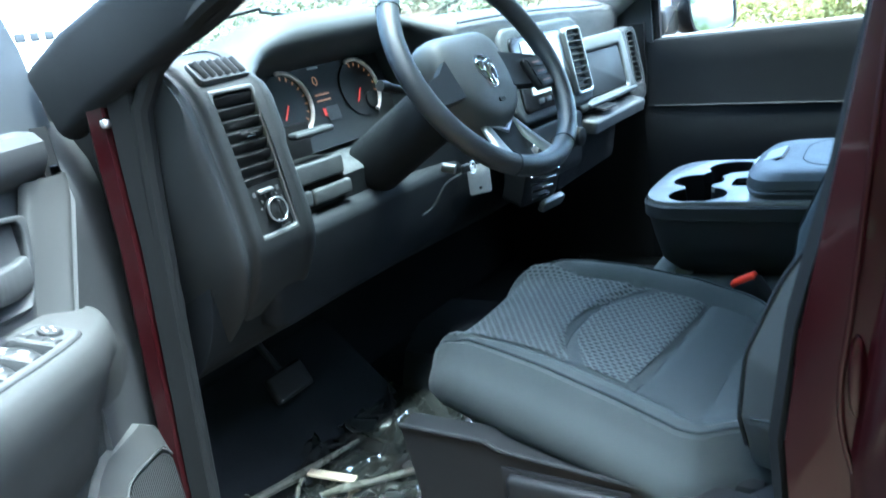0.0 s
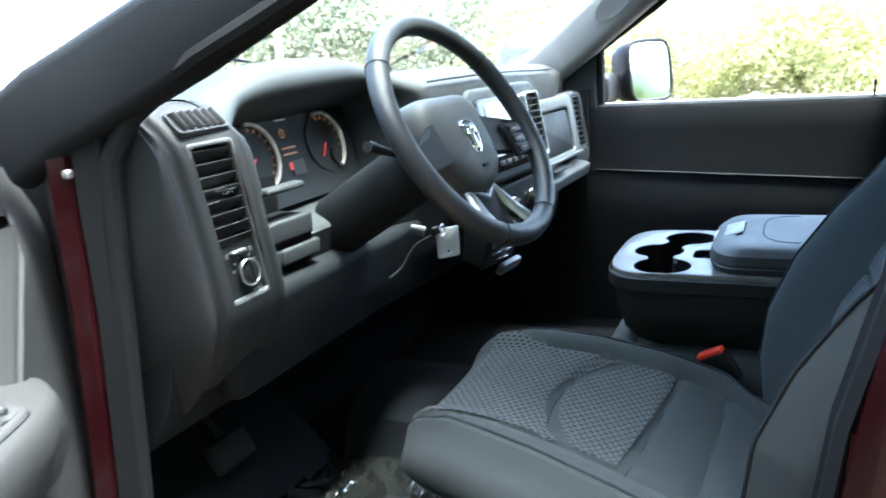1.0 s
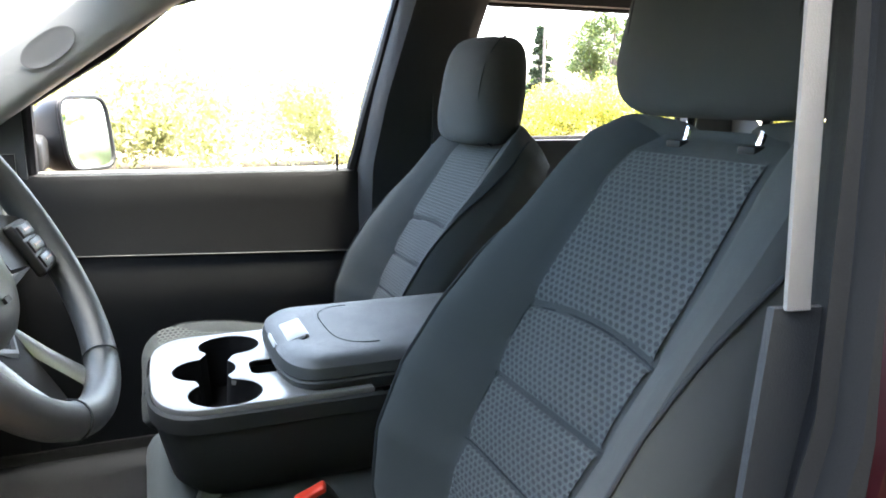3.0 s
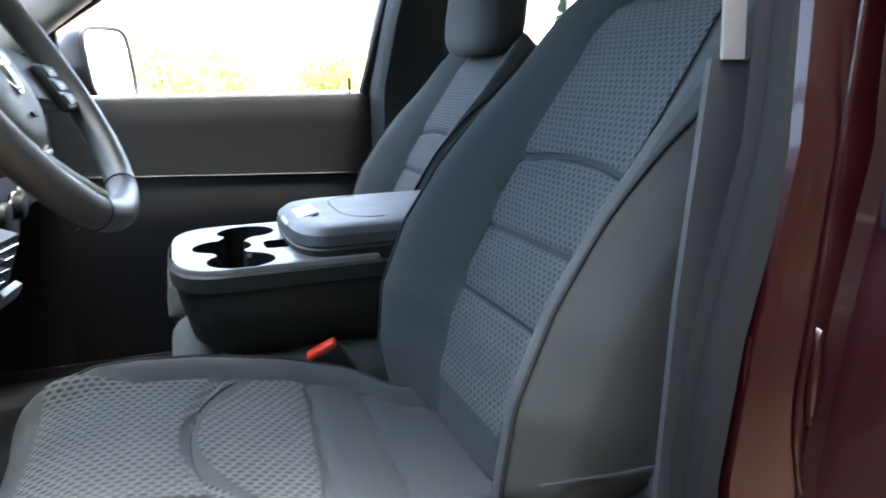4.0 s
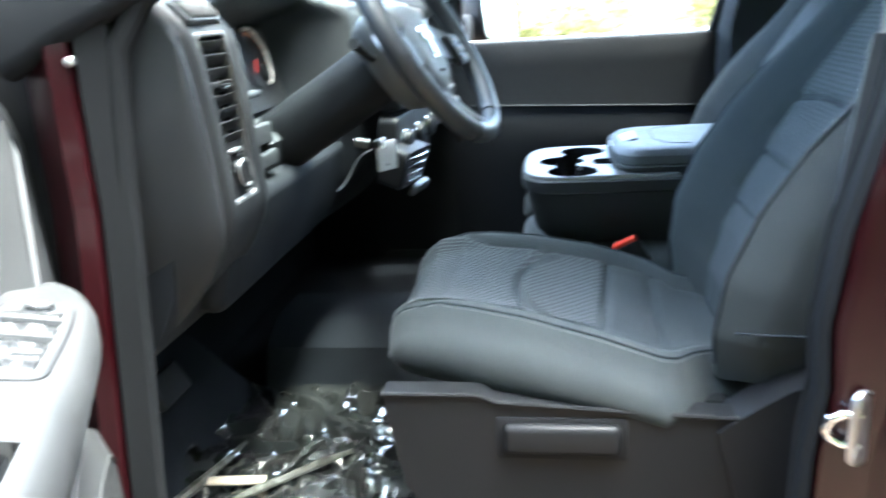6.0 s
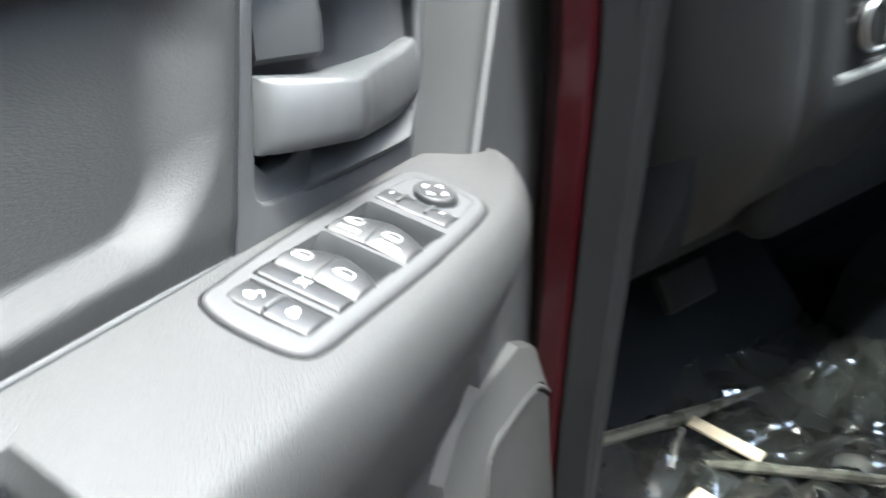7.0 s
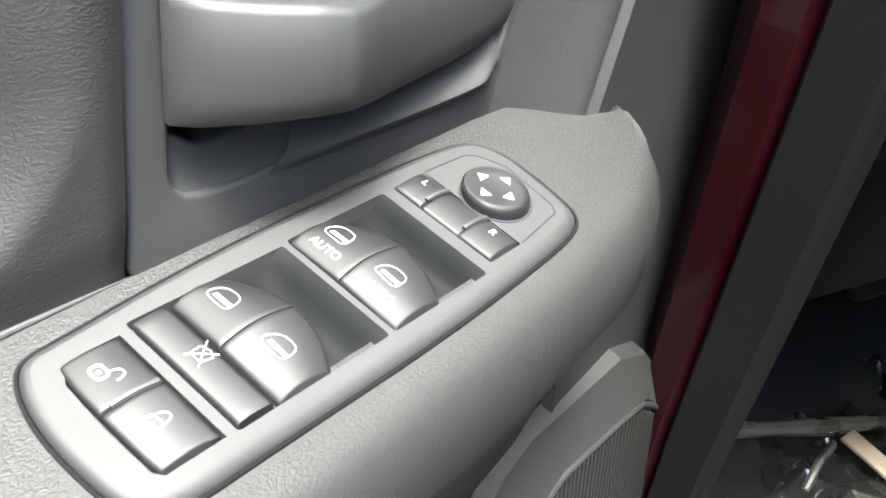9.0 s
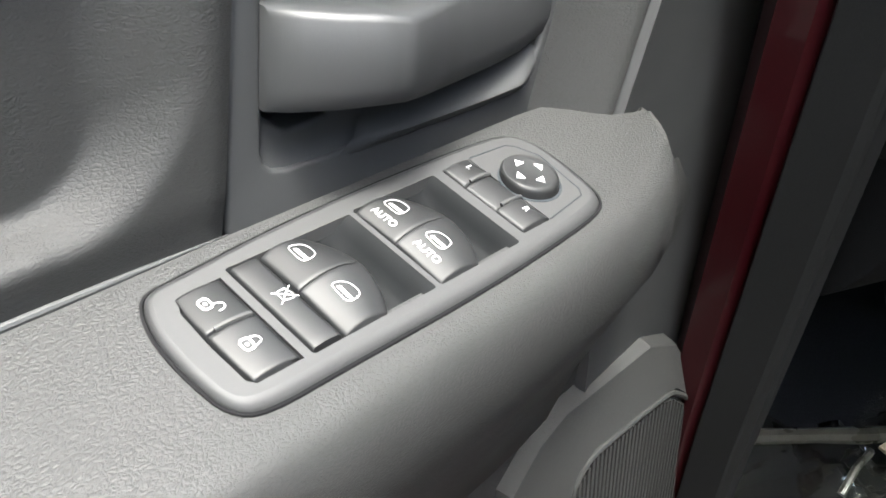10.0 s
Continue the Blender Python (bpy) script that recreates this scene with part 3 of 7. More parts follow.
BACK = [  # along, y, z, half width: front outline of the side bolsters
    (0.0, 0.150, 1.03, 0.215), (0.08, 0.158, 1.10, 0.240), (0.16, 0.148, 1.18, 0.248), (0.25, 0.112, 1.265, 0.250), (0.34, 0.062, 1.34, 0.247),
    (0.43, 0.002, 1.41, 0.240), (0.50, -0.052, 1.465, 0.232), (0.57, -0.100, 1.522, 0.226), (0.62, -0.134, 1.560, 0.212), (0.655, -0.168, 1.580, 0.186)]


def back_frame(t):
    y, z, w = lerp_table(BACK, t)
    y0, z0, _ = lerp_table(BACK, max(t - 0.05, 0))
    y1, z1, _ = lerp_table(BACK, min(t + 0.05, 0.655))
    d = Vector((0, y1 - y0, z1 - z0)).normalized()
    nrm = Vector((0, d.z, -d.y))
    return Vector((0, y, z)), nrm, w


HOLLOW = ((0.0, 0.035), (0.10, 0.060), (0.20, 0.070), (0.30, 0.069), (0.40, 0.056), (0.50, 0.036), (0.58, 0.026), (0.655, 0.030))


def back_edge(t):
    """Half width of the backrest's middle panel, as a share of the seat's."""
    return 0.43 + 0.10 * smooth(0.15, 0.5, t)


def back_arch(x):
    return 0.417 - 0.9 * x * x


def back_point(s, t):
    c, nrm, w = back_frame(t)
    a = abs(s)
    e = back_edge(t)
    off = -lerp_table(HOLLOW, t)[0] * (1 - smooth(e - 0.10, 0.86, a)) - 0.045 * smooth(0.84, 1.0, a) ** 2
    x = s * w
    fade = 1 - smooth(e - 0.03, e + 0.03, a)
    off -= (0.005 * groove(t - back_arch(x), 0.007) + 0.004 * groove(t - 0.306, 0.006) + 0.003 * groove(t - 0.205, 0.006)) * fade
    off -= 0.006 * groove((a - e) * w, 0.007)
    return c + nrm * off + Vector((x, 0, 0))


def build_seat(x0, y0, z0, name, label, raise_rest, rest_y, rest_w):
    seat = thing(name, label, "seat", "front seats", m=Matrix.Translation((x0, y0, z0)))
    ys = [0.10 + 0.506 * (1 - (1 - k / 84) ** 1.25) for k in range(85)]
    rings, uvs = zip(*[cush_ring(y) for y in ys])
    cu = part("cushion", loft(list(rings), uvs=list(uvs)), CLOTH, seat, "dark grey cloth seat cushion")
    # netted middle panel of the cushion, a skin laid 1.5 mm over it
    cs = [-1 + 2 * k / 48 for k in range(49)]
    cf = lambda s, y: Vector((cush_top(s, y)[0], y, cush_top(s, y)[1] + 0.0026))
    # one netted piece ahead of the arched seam, one behind it
    for back, front, steps in ((lambda x: cush_arch(x) + 0.011, lambda x: 0.570, 48), (lambda x: cush_lat(x, 0) + 0.008, lambda x: cush_arch(x) - 0.008, 34)):
        rows, uvs = [], []
        for k in range(steps + 1):
            row = []
            for f in cs:
                x = f * 0.2
                y = back(x) + (front(x) - back(x)) * k / steps
                row.append(cf(f * (panel_edge(y) - 0.034), y))
            rows.append(row)
            uvs.append([(p.y + 2, p.x + 2) for p in row])
        part("cushion_panel", loft(rows, closed=False, uvs=uvs), CLOTH_NET, cu, "netted grey cloth panel")
    for sg in (-1, 1):
        part("piping", tube([cf(sg * PIPE, y) - Vector((0, 0, 0.0018)) for y in [0.12 + 0.478 * k / 40 for k in range(41)]], 0.0022, 6), SEAM, cu)
        part("seam", tube([cf(sg * panel_edge(y), y) - Vector((0, 0, 0.003)) for y in [0.13 + 0.46 * k / 30 for k in range(31)]], 0.0016, 5), SEAM, cu)
    yf = [(s, cush_arch(s * 0.235)) for s in [-0.64 + 1.28 * k / 24 for k in range(25)]]
    part("seam", tube([cf(s, y) - Vector((0, 0, 0.003)) for s, y in yf], 0.0016, 5), SEAM, cu)
    for q in (0, 1):
        part("seam", tube([cf(s, cush_lat(s * 0.26, q)) - Vector((0, 0, 0.003)) for s, _ in yf], 0.0014, 5), SEAM, cu)
    # backrest
    ts = [0.655 * k / 80 for k in range(81)]
    rings = []
    for t in ts:
        c, nrm, w = back_frame(t)
        ring = [back_point(-1 + 2 * k / 44, t) for k in range(45)]
        thick = 0.10 - 0.045 * smooth(0.5, 0.655, t)
        e = back_point(1, t)
        for f, g in ((1.01, 0.012), (1.0, thick * 0.5), (0.96, thick), (0.8, thick + 0.01)):
            ring.append(e + Vector((w * (f - 1), 0, 0)) - nrm * g)
        e = back_point(-1, t)
        for f, g in ((0.8, thick + 0.01), (0.96, thick), (1.0, thick * 0.5), (1.01, 0.012)):
            ring.append(e - Vector((w * (f - 1), 0, 0)) - nrm * g)
        rings.append(ring)
    # close the crown gently
    c, nrm, w = back_frame(0.655)
    mid = sum(rings[-1], Vector()) / len(rings[-1])
    for f, up in ((0.9, 0.006), (0.7, 0.010), (0.4, 0.012)):
        rings.append([mid + (p - mid) * f + Vector((0, -0.004, up)) for p in rings[80]])
    ba = part("backrest", loft(rings), CLOTH, seat, "dark grey cloth backrest with side bolsters")
    bf = lambda s, t: back_point(s, t) + back_frame(t)[1] * 0.0032
    # netted panels above the arched seam, below it and at the small of the back
    for low, high, steps in ((lambda x: back_arch(x) + 0.006, lambda x: 0.618, 40), (lambda x: 0.310, lambda x: back_arch(x) - 0.004, 22), (lambda x: 0.209, lambda x: 0.302, 16), (lambda x: 0.06, lambda x: 0.201, 22)):
        rows, uvs = [], []
        for k in range(steps + 1):
            row = []
            for f in [-1 + k2 / 30 for k2 in range(61)]:
                x = f * 0.115
                t = low(x) + (high(x) - low(x)) * k / steps
                row.append((bf(f * (back_edge(t) - 0.03), t), t))
            rows.append([p for p, _ in row])
            uvs.append([(p.x + 2, t + 2) for p, t in row])
        part("back_panel", loft(rows, closed=False, uvs=uvs), CLOTH_NET_B, ba, "netted grey cloth panel")
    for sg in (-1, 1):
        part("piping", tube([back_point(sg * (0.87 + 0.08 * smooth(0.3, 0.6, t)), t) + back_frame(t)[1] * 0.001 + Vector((sg * 0.001, 0, 0)) for t in [0.03 + 0.61 * k / 40 for k in range(41)]], 0.0024, 6), SEAM, ba)
        part("seam", tube([back_point(sg * back_edge(t), t) for t in [0.03 + 0.60 * k / 40 for k in range(41)]], 0.0016, 5), SEAM, ba)
    for sg in (-1, 1):
        c0, n0, w0 = back_frame(0.10)
        part("seam", tube([back_point(sg, 0.10) + Vector((sg * 0.003, 0, 0)) - n0 * g for g in (-0.03, 0.0, 0.02, 0.05, 0.09)], 0.002, 5), SEAM, ba)
    arc = [-0.50 + 1.00 * k / 24 for k in range(25)]
    part("seam", tube([back_point(s, back_arch(s * 0.243)) for s in arc], 0.0016, 5), SEAM, ba)
    for q in (0.306, 0.205):
        part("seam", tube([back_point(s * 0.9, q) for s in arc], 0.0014, 5), SEAM, ba)
    # head restraint: a rounded wedge with side panels
    h = raise_rest
    rings = []
    for k in range(25):
        a = -math.pi / 2 + math.pi * k / 24
        zz = math.copysign(abs(math.sin(a)) ** 0.62, math.sin(a))
        ww = abs(math.cos(a)) ** 0.42
        ring = []
        for j in range(28):
            b = 2 * math.pi * j / 28
            cx = math.copysign(abs(math.cos(b)) ** 0.6, math.cos(b)) * (0.176 - 0.022 * zz) * rest_w
            cy = math.copysign(abs(math.sin(b)) ** 0.75, math.sin(b)) * 0.064
            ring.append((cx * ww, rest_y - 0.205 + cy * ww - 0.16 * zz * 0.10, 1.694 + h + 0.116 * zz))
        rings.append(ring)
    hr = part("head_restraint", loft(rings), CLOTH, seat, "dark grey cloth head restraint")
    for sg in (-1, 1):
        part("seam", tube([(sg * 0.130 * rest_w, rest_y - 0.205 + 0.0575 * math.cos(a) * 0.93 - 0.016 * math.sin(a), 1.694 + h + 0.1155 * math.sin(a)) for a in [-1.45 + 2.9 * k / 16 for k in range(17)]], 0.0018, 5), SEAM, hr)
        part("post", tube([(sg * 0.058, -0.175, 1.50), (sg * 0.058, rest_y - 0.200, 1.60 + h)], 0.0055, 10), CHROME, hr, "chrome post")
        part("post_guide", rbox((sg * 0.058, -0.178, 1.549), (0.026, 0.022, 0.012), 0.004), BLACK, hr)
    # plastic side shields, frame and runners
    sh = part("side_shield", loft([[(sx, y, z) for y, z in ((0.592, 1.040), (0.46, 1.040), (0.44, 1.030), (0.20, 1.014), (0.12, 1.010), (0.11, 0.80), (0.50, 0.80), (0.57, 0.90))] for sx in (-0.262, -0.225)]), BLACK, seat, "black plastic seat side shield")
    part("shield_edge", tube([(-0.262, 0.592, 1.040), (-0.2625, 0.46, 1.040), (-0.2625, 0.44, 1.030), (-0.2625, 0.20, 1.014), (-0.262, 0.12, 1.010)], 0.004, 8), BLACK, sh)
    part("recess_handle", rbox((-0.266, 0.355, 0.980), (0.022, 0.152, 0.044), 0.010, 4), BLACK, sh, "black moulded lift handle")
    part("handle_recess", rbox((-0.2615, 0.355, 0.978), (0.006, 0.17, 0.062), 0.003), RUBBER, sh)
    part("side_shield", loft([[(sx, y, z) for y, z in ((0.592, 1.040), (0.46, 1.040), (0.44, 1.030), (0.20, 1.014), (0.12, 1.010), (0.11, 0.80), (0.50, 0.80), (0.57, 0.90))] for sx in (0.255, 0.225)]), BLACK, seat)
    part("pivot_cover", loft([[(sx, y, z) for y, z in ((0.160, 0.992), (0.125, 1.020), (0.08, 1.050), (0.03, 1.072), (-0.03, 1.085), (-0.04, 0.88), (0.13, 0.88))] for sx in (-0.268, -0.21)]), BLACK, seat, "black plastic recliner cover")
    part("frame", rbox((0, 0.33, 0.955), (0.42, 0.40, 0.11), 0.02), BLACK, seat)
    for sg in (-1, 1):
        part("runner", rbox((sg * 0.17, 0.30, 0.81), (0.05, 0.56, 0.16), 0.01), BLACK, seat)
    return seat


driver_seat = build_seat(-0.452, 0.0, 0.0, "driver_seat", "dark grey cloth driver seat with netted centre panels", 0.002, 0.0, 1.0)
passenger_seat = build_seat(0.452, -0.16, -0.04, "passenger_seat", "dark grey cloth passenger seat beside the folding console", -0.040, 0.060, 0.84)

# ---- folding centre console ----
con = thing("center_console", "dark folding centre console with grey cup holder tray", "console")


def con_outline(y0, y1, hw, r, n=8):
    """Plan outline with a bowed front."""
    pts = []
    for k in range(n + 1):
        a = math.pi * k / n
        pts.append((hw * math.copysign(abs(math.cos(a)) ** 0.55, math.cos(a)), y1 - r + r * math.sin(a) ** 0.8))
    return pts + [(-hw, y0), (hw, y0)]


def ring_at(z, y0, y1, hw, r):
    return [(x, y, z) for x, y in con_outline(y0, y1, hw, r, 16)]


part("body", loft([ring_at(1.065, -0.06, 0.385, 0.13, 0.06), ring_at(1.085, -0.07, 0.405, 0.145, 0.07), ring_at(1.13, -0.08, 0.416, 0.158, 0.08), ring_at(1.17, -0.08, 0.424, 0.162, 0.08), ring_at(1.172, -0.08, 0.424, 0.158, 0.08)], caps=False), CONSOLE, con, "dark grey plastic console shell")
part("band", loft([ring_at(1.172, 0.10, 0.430, 0.166, 0.085), ring_at(1.193, 0.10, 0.430, 0.167, 0.085), ring_at(1.197, 0.10, 0.427, 0.164, 0.085)], caps=False), CONSOLE, con)
cups = [(-0.108, 0.327, 0.049), (-0.006, 0.348, 0.045), (0.096, 0.302, 0.047)]
def blob(cs, neck=0.023, n=90):
    """One outline round three cups in a row joined by necks."""
    x0, x1 = cs[0][0] - cs[0][2], cs[-1][0] + cs[-1][2]
    lo, hi = [], []
    for k in range(1, n):
        x = (x0 + x1) / 2 - (x1 - x0) / 2 * math.cos(math.pi * k / n)
        spans = [(y - math.sqrt(r * r - (x - cx) ** 2), y + math.sqrt(r * r - (x - cx) ** 2)) for cx, y, r in cs if abs(x - cx) < r]
        spans += [(ym - neck, ym + neck) for (ax, ay, _), (bx, by, _) in zip(cs, cs[1:]) if ax < x < bx for ym in (ay + (by - ay) * (x - ax) / (bx - ax),)]
        lo.append((x, min(a for a, _ in spans)))
        hi.append((x, max(b for _, b in spans)))
    return lo + hi[::-1]
hole = blob(cups)
slot = rrect(0.056, 0.05, 0.012, 4, (-0.022, 0.258))
tray = part("tray", plate(con_outline(0.13, 0.424, 0.161, 0.08, 20), 0.010, [hole, slot], Matrix.Translation((0, 0, 1.204)), 0.003), TRAY, con, "satin grey cup holder tray")
hole_low = blob([(x * 0.93, y, r * 0.86) for x, y, r in cups], 0.018)
part("cup_well", loft([[(x, y, 1.203) for x, y in hole], [(x, y, 1.120) for x, y in hole_low]], caps=False), CUP_BLACK, tray)
part("cup_floor", plate(hole_low, 0.004, (), Matrix.Translation((0, 0, 1.122))), CUP_BLACK, tray)
part("slot_well", loft([[(x, y, z) for x, y in slot] for z in (1.203, 1.15)], caps=False), CUP_BLACK, tray)
part("slot_floor", plate(slot, 0.004, (), Matrix.Translation((0, 0, 1.154))), CUP_BLACK, tray)
lid_rings = []
for z, hw, y1, r in ((1.192, 0.138, 0.235, 0.05), (1.200, 0.148, 0.246, 0.06), (1.222, 0.153, 0.252, 0.06), (1.226, 0.151, 0.250, 0.06), (1.230, 0.153, 0.252, 0.06), (1.250, 0.150, 0.248, 0.06), (1.262, 0.140, 0.236, 0.055), (1.268, 0.122, 0.216, 0.05), (1.270, 0.09, 0.18, 0.04)):
    lid_rings.append([(x, y, 1.192 + (z - 1.192) * 0.74) for x, y in con_outline(-0.10, y1, hw, r, 18)])
lid = part("armrest_lid", loft(lid_rings), VINYL, con, "padded dark grey vinyl armrest lid")
part("lid_seam", tube([(x, y, 1.2488) for x, y in con_outline(-0.095, 0.165, 0.102, 0.06, 22)[:-2]] , 0.0016, 5), SEAM, lid)
part("latch_recess", plate(rrect(0.105, 0.052, 0.008, 4), 0.012, (), Matrix.Translation((-0.002, 0.226, 1.2425)) @ pose(0, 0, 0, -24, 0, 0), 0.003), BLACK, lid)
part("latch", plate(rrect(0.088, 0.034, 0.005, 4), 0.008, (), Matrix.Translation((-0.002, 0.214, 1.2500)) @ pose(0, 0, 0, -16, 0, 0), 0.002), TRAY, lid, "satin grey lid latch")
part("latch_mark", plate(rrect(0.060, 0.006, 0.002, 3), 0.003, (), Matrix.Translation((-0.004, 0.2475, 1.2365)) @ pose(0, 0, 0, -62, 0, 0)), WHITE_MARK, lid, "bright edge of the latch")
card = thing("paper_card", "small pale card lying in the cup holder", "card")
part("card", rbox((-0.085, 0.325, 1.1255), (0.026, 0.018, 0.002), 0.0005, m=pose(0, 0, 0, 0, 0, 20)), TAG, card)
part("hinge_strut", rbox((-0.11, 0.36, 1.05), (0.02, 0.03, 0.06), 0.006, m=pose(0, 0, 0, 25, 0, 0)), PILLAR_GREY, con)
cseat = thing("center_seat_cushion", "dark grey cloth centre seat cushion under the console", "seat")
part("cushion", rbox((0, 0.16, 0.99), (0.34, 0.56, 0.13), 0.04, 4), CLOTH, cseat)
part("base", rbox((0, 0.16, 0.83), (0.30, 0.50, 0.22), 0.02), BLACK, cseat)
part("strap", tube([(-0.12, 0.46, 1.02), (-0.16, 0.47, 1.045), (-0.20, 0.465, 1.05), (-0.24, 0.48, 1.03)], 0.003, 6), SILVER, cseat)

# seat belt buckle of the driver and the belt on the pillar
bk = thing("seat_belt_buckle", "black seat belt buckle with red release button", "seat belt buckle")
m = Matrix.Translation((-0.205, 0.213, 1.052)) @ pose(0, 0, 0, -12, 30, 72)
part("stalk", place(rbox((0, 0, -0.05), (0.03, 0.016, 0.14), 0.006), m), BLACK, bk)
part("housing", place(rbox((0, 0, 0.01), (0.05, 0.026, 0.06), 0.009, 3), m), BLACK, bk)
part("release_button", place(rbox((0, 0.002, 0.040), (0.046, 0.018, 0.010), 0.003, 3), m), RED_BUTTON, bk, "red release button")
sb = thing("seat_belt", "light grey seat belt webbing hanging on the door pillar", "seat belt")
web = [(-0.695, -0.044, 1.86), (-0.745, 0.011, 1.70), (-0.768, 0.030, 1.55), (-0.776, 0.035, 1.472)]
part("webbing", loft([[(x - 0.0015, y - 0.013, z), (x + 0.0015, y - 0.013, z), (x + 0.005, y + 0.003, z), (x + 0.002, y + 0.003, z)] for x, y, z in web]), BELT_GREY, sb)
part("webbing_sleeve", loft([[(x - 0.003, y - 0.021, z), (x + 0.003, y - 0.021, z), (x + 0.012, y + 0.022, z), (x + 0.006, y + 0.022, z)] for x, y, z in ((-0.776, 0.022, 1.473), (-0.782, 0.045, 1.30), (-0.785, 0.062, 1.05))]), DASH, sb, "dark plastic belt sleeve")


# ---- dashboard ----
dash = thing("dashboard", "dark grey plastic dashboard with grey trimmed vents", "dashboard")
# main body: a profile swept across the cab, its face nearer in the middle
def dash_profile(x):
    f = 0.055 * math.exp(-((x - 0.12) / 0.33) ** 2)       # the centre comes forward to the seats
    hood = 0.045 * math.exp(-((x + 0.43) / 0.21) ** 4)
    w = smooth(-0.70, -0.60, x) * (1 - smooth(-0.235, -0.175, x))      # hollow for the instruments
    y0 = 0.755 - f
    yc = lambda y, d: y + (d - y) * w
    top = 1.545 + 0.02 * math.exp(-(x / 0.5) ** 2)
    lip = lambda z, d: z + (d - z) * w
    return [(1.22, 1.44), (1.10, top - 0.035), (0.98, top + hood * 0.4), (0.88, top + 0.008 + hood), (yc(0.82, 0.835), top + 0.006 + hood), (yc(y0 + 0.035, 0.803), lip(top - 0.004 + hood * 0.8, top - 0.002 + hood * 0.9)), (yc(y0 + 0.010, 0.795), lip(top - 0.016, top - 0.012 + hood * 0.62)), (yc(y0 + 0.002, 0.812), lip(top - 0.03, top - 0.024 + hood * 0.4)), (yc(y0, 0.885), lip(top - 0.05, top - 0.035)), (yc(y0 + 0.003, 0.915), 1.46), (yc(y0 + 0.012, 0.905), 1.40), (yc(y0 + 0.018, 0.86), 1.375), (y0 + 0.03, 1.355), (y0 + 0.035, 1.33), (y0 + 0.045, 1.28), (y0 + 0.06, 1.20), (y0 + 0.11, 1.12), (0.95, 1.08), (1.22, 1.10)]
N = 130
xs = [-0.80 + 1.60 * k / N for k in range(N + 1)]
def sub(profile, n=3):
    """Round a profile off by corner cutting."""
    for _ in range(2):
        out = []
        for p, q in zip(profile, profile[1:] + profile[:1]):
            out += [(p[0] * 0.75 + q[0] * 0.25, p[1] * 0.75 + q[1] * 0.25), (p[0] * 0.25 + q[0] * 0.75, p[1] * 0.25 + q[1] * 0.75)]
        profile = out
    return profile
def dash_shell(keep):
    bm = loft([[(x, y, z) for y, z in sub(dash_profile(x))] for x in xs])
    bmesh.ops.delete(bm, geom=[f for f in bm.faces if not keep(f.calc_center_median())], context="FACES")
    return bm
# split by height and at the driver's end; the darker tone carries shade too
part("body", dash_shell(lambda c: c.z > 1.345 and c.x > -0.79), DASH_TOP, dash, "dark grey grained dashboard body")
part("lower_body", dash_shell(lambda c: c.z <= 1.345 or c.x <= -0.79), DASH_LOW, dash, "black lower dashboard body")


def frame_yz(x, y, z, yaw=0.0, tilt=0.0):
    """Local x across, local y up, local z towards the seats."""
    return Matrix.Translation((x, y, z)) @ pose(0, 0, 0, 0, 0, yaw) @ pose(0, 0, 0, 90 + tilt, 0, 0)


# driver's outer panel: a leaning tower that flows out of the dash top, with its vents and light switch
TOWER = chaikin([(0.93, 1.535), (0.86, 1.562), (0.80, 1.566), (0.772, 1.558), (0.752, 1.538), (0.740, 1.520), (0.7365, 1.50), (0.7345, 1.41), (0.737, 1.335), (0.740, 1.300), (0.752, 1.27), (0.785, 1.22), (0.85, 1.16), (0.93, 1.10)], 3)
ACROSS = chaikin([(-0.106, 0.10), (-0.098, 0.035), (-0.090, 0.010), (-0.080, 0.001), (-0.072, 0.001), (-0.064, 0.009), (-0.056, 0.010), (-0.050, 0.002), (-0.043, 0.0), (0.043, 0.0), (0.052, -0.003), (0.062, -0.002), (0.070, 0.004), (0.078, 0.016), (0.085, 0.035), (0.089, 0.07), (0.092, 0.14)], 2)
def tower_x(z):
    return -0.728 - 0.178 * (z - 1.415)
def tower_skin():
    rows_, keep = [], []
    ss = sorted([p for p in ACROSS if abs(p[0]) > 0.0365] + [(-0.0355, 0.0), (0.0355, 0.0)])
    line = sorted([p for p in TOWER if not 1.30 < p[1] < 1.53 or p[0] > 0.79] + [(lerp_table([(z, y) for y, z in reversed(TOWER[24:])], zz)[0], zz) for zz in [1.313 + 0.202 * k / 12 for k in range(13)]], key=lambda p: (-p[0] if p[0] > 0.775 and p[1] > 1.5 else 5 - p[1]))
    for k, (y, z) in enumerate(line):
        a, b = line[max(k - 1, 0)], line[min(k + 1, len(line) - 1)]
        ty, tz = b[0] - a[0], b[1] - a[1]
        ln = math.hypot(ty, tz)
        ny, nz = tz / ln, -ty / ln                 # out of the skin
        g = 1.0 - 0.40 * smooth(1.50, 1.566, z) if z > 1.44 else 1.0 - 0.08 * smooth(1.42, 1.30, -z + 2.72)
        rows_.append([(max(tower_x(z) + (s_ * g if s_ > 0.05 else s_), -0.826), y - d * ny, z - d * nz) if s_ > -0.07 else (max(tower_x(z) + s_, -0.826 + 0.02 * smooth(0.75, 0.80, y)), y + d, z - 0.012 * smooth(-0.07, -0.10, -s_ - 0.17) - 0.1 * d * smooth(1.53, 1.56, z)) for s_, d in ss])
    bm = loft(rows_, closed=False)
    bmesh.ops.delete(bm, geom=[f for f in bm.faces if 1.3131 < f.calc_center_median().z < 1.5149 and abs(f.calc_center_median().x - tower_x(f.calc_center_median().z)) < 0.0354 and f.calc_center_median().y < 0.76], context="FACES")
    return bm
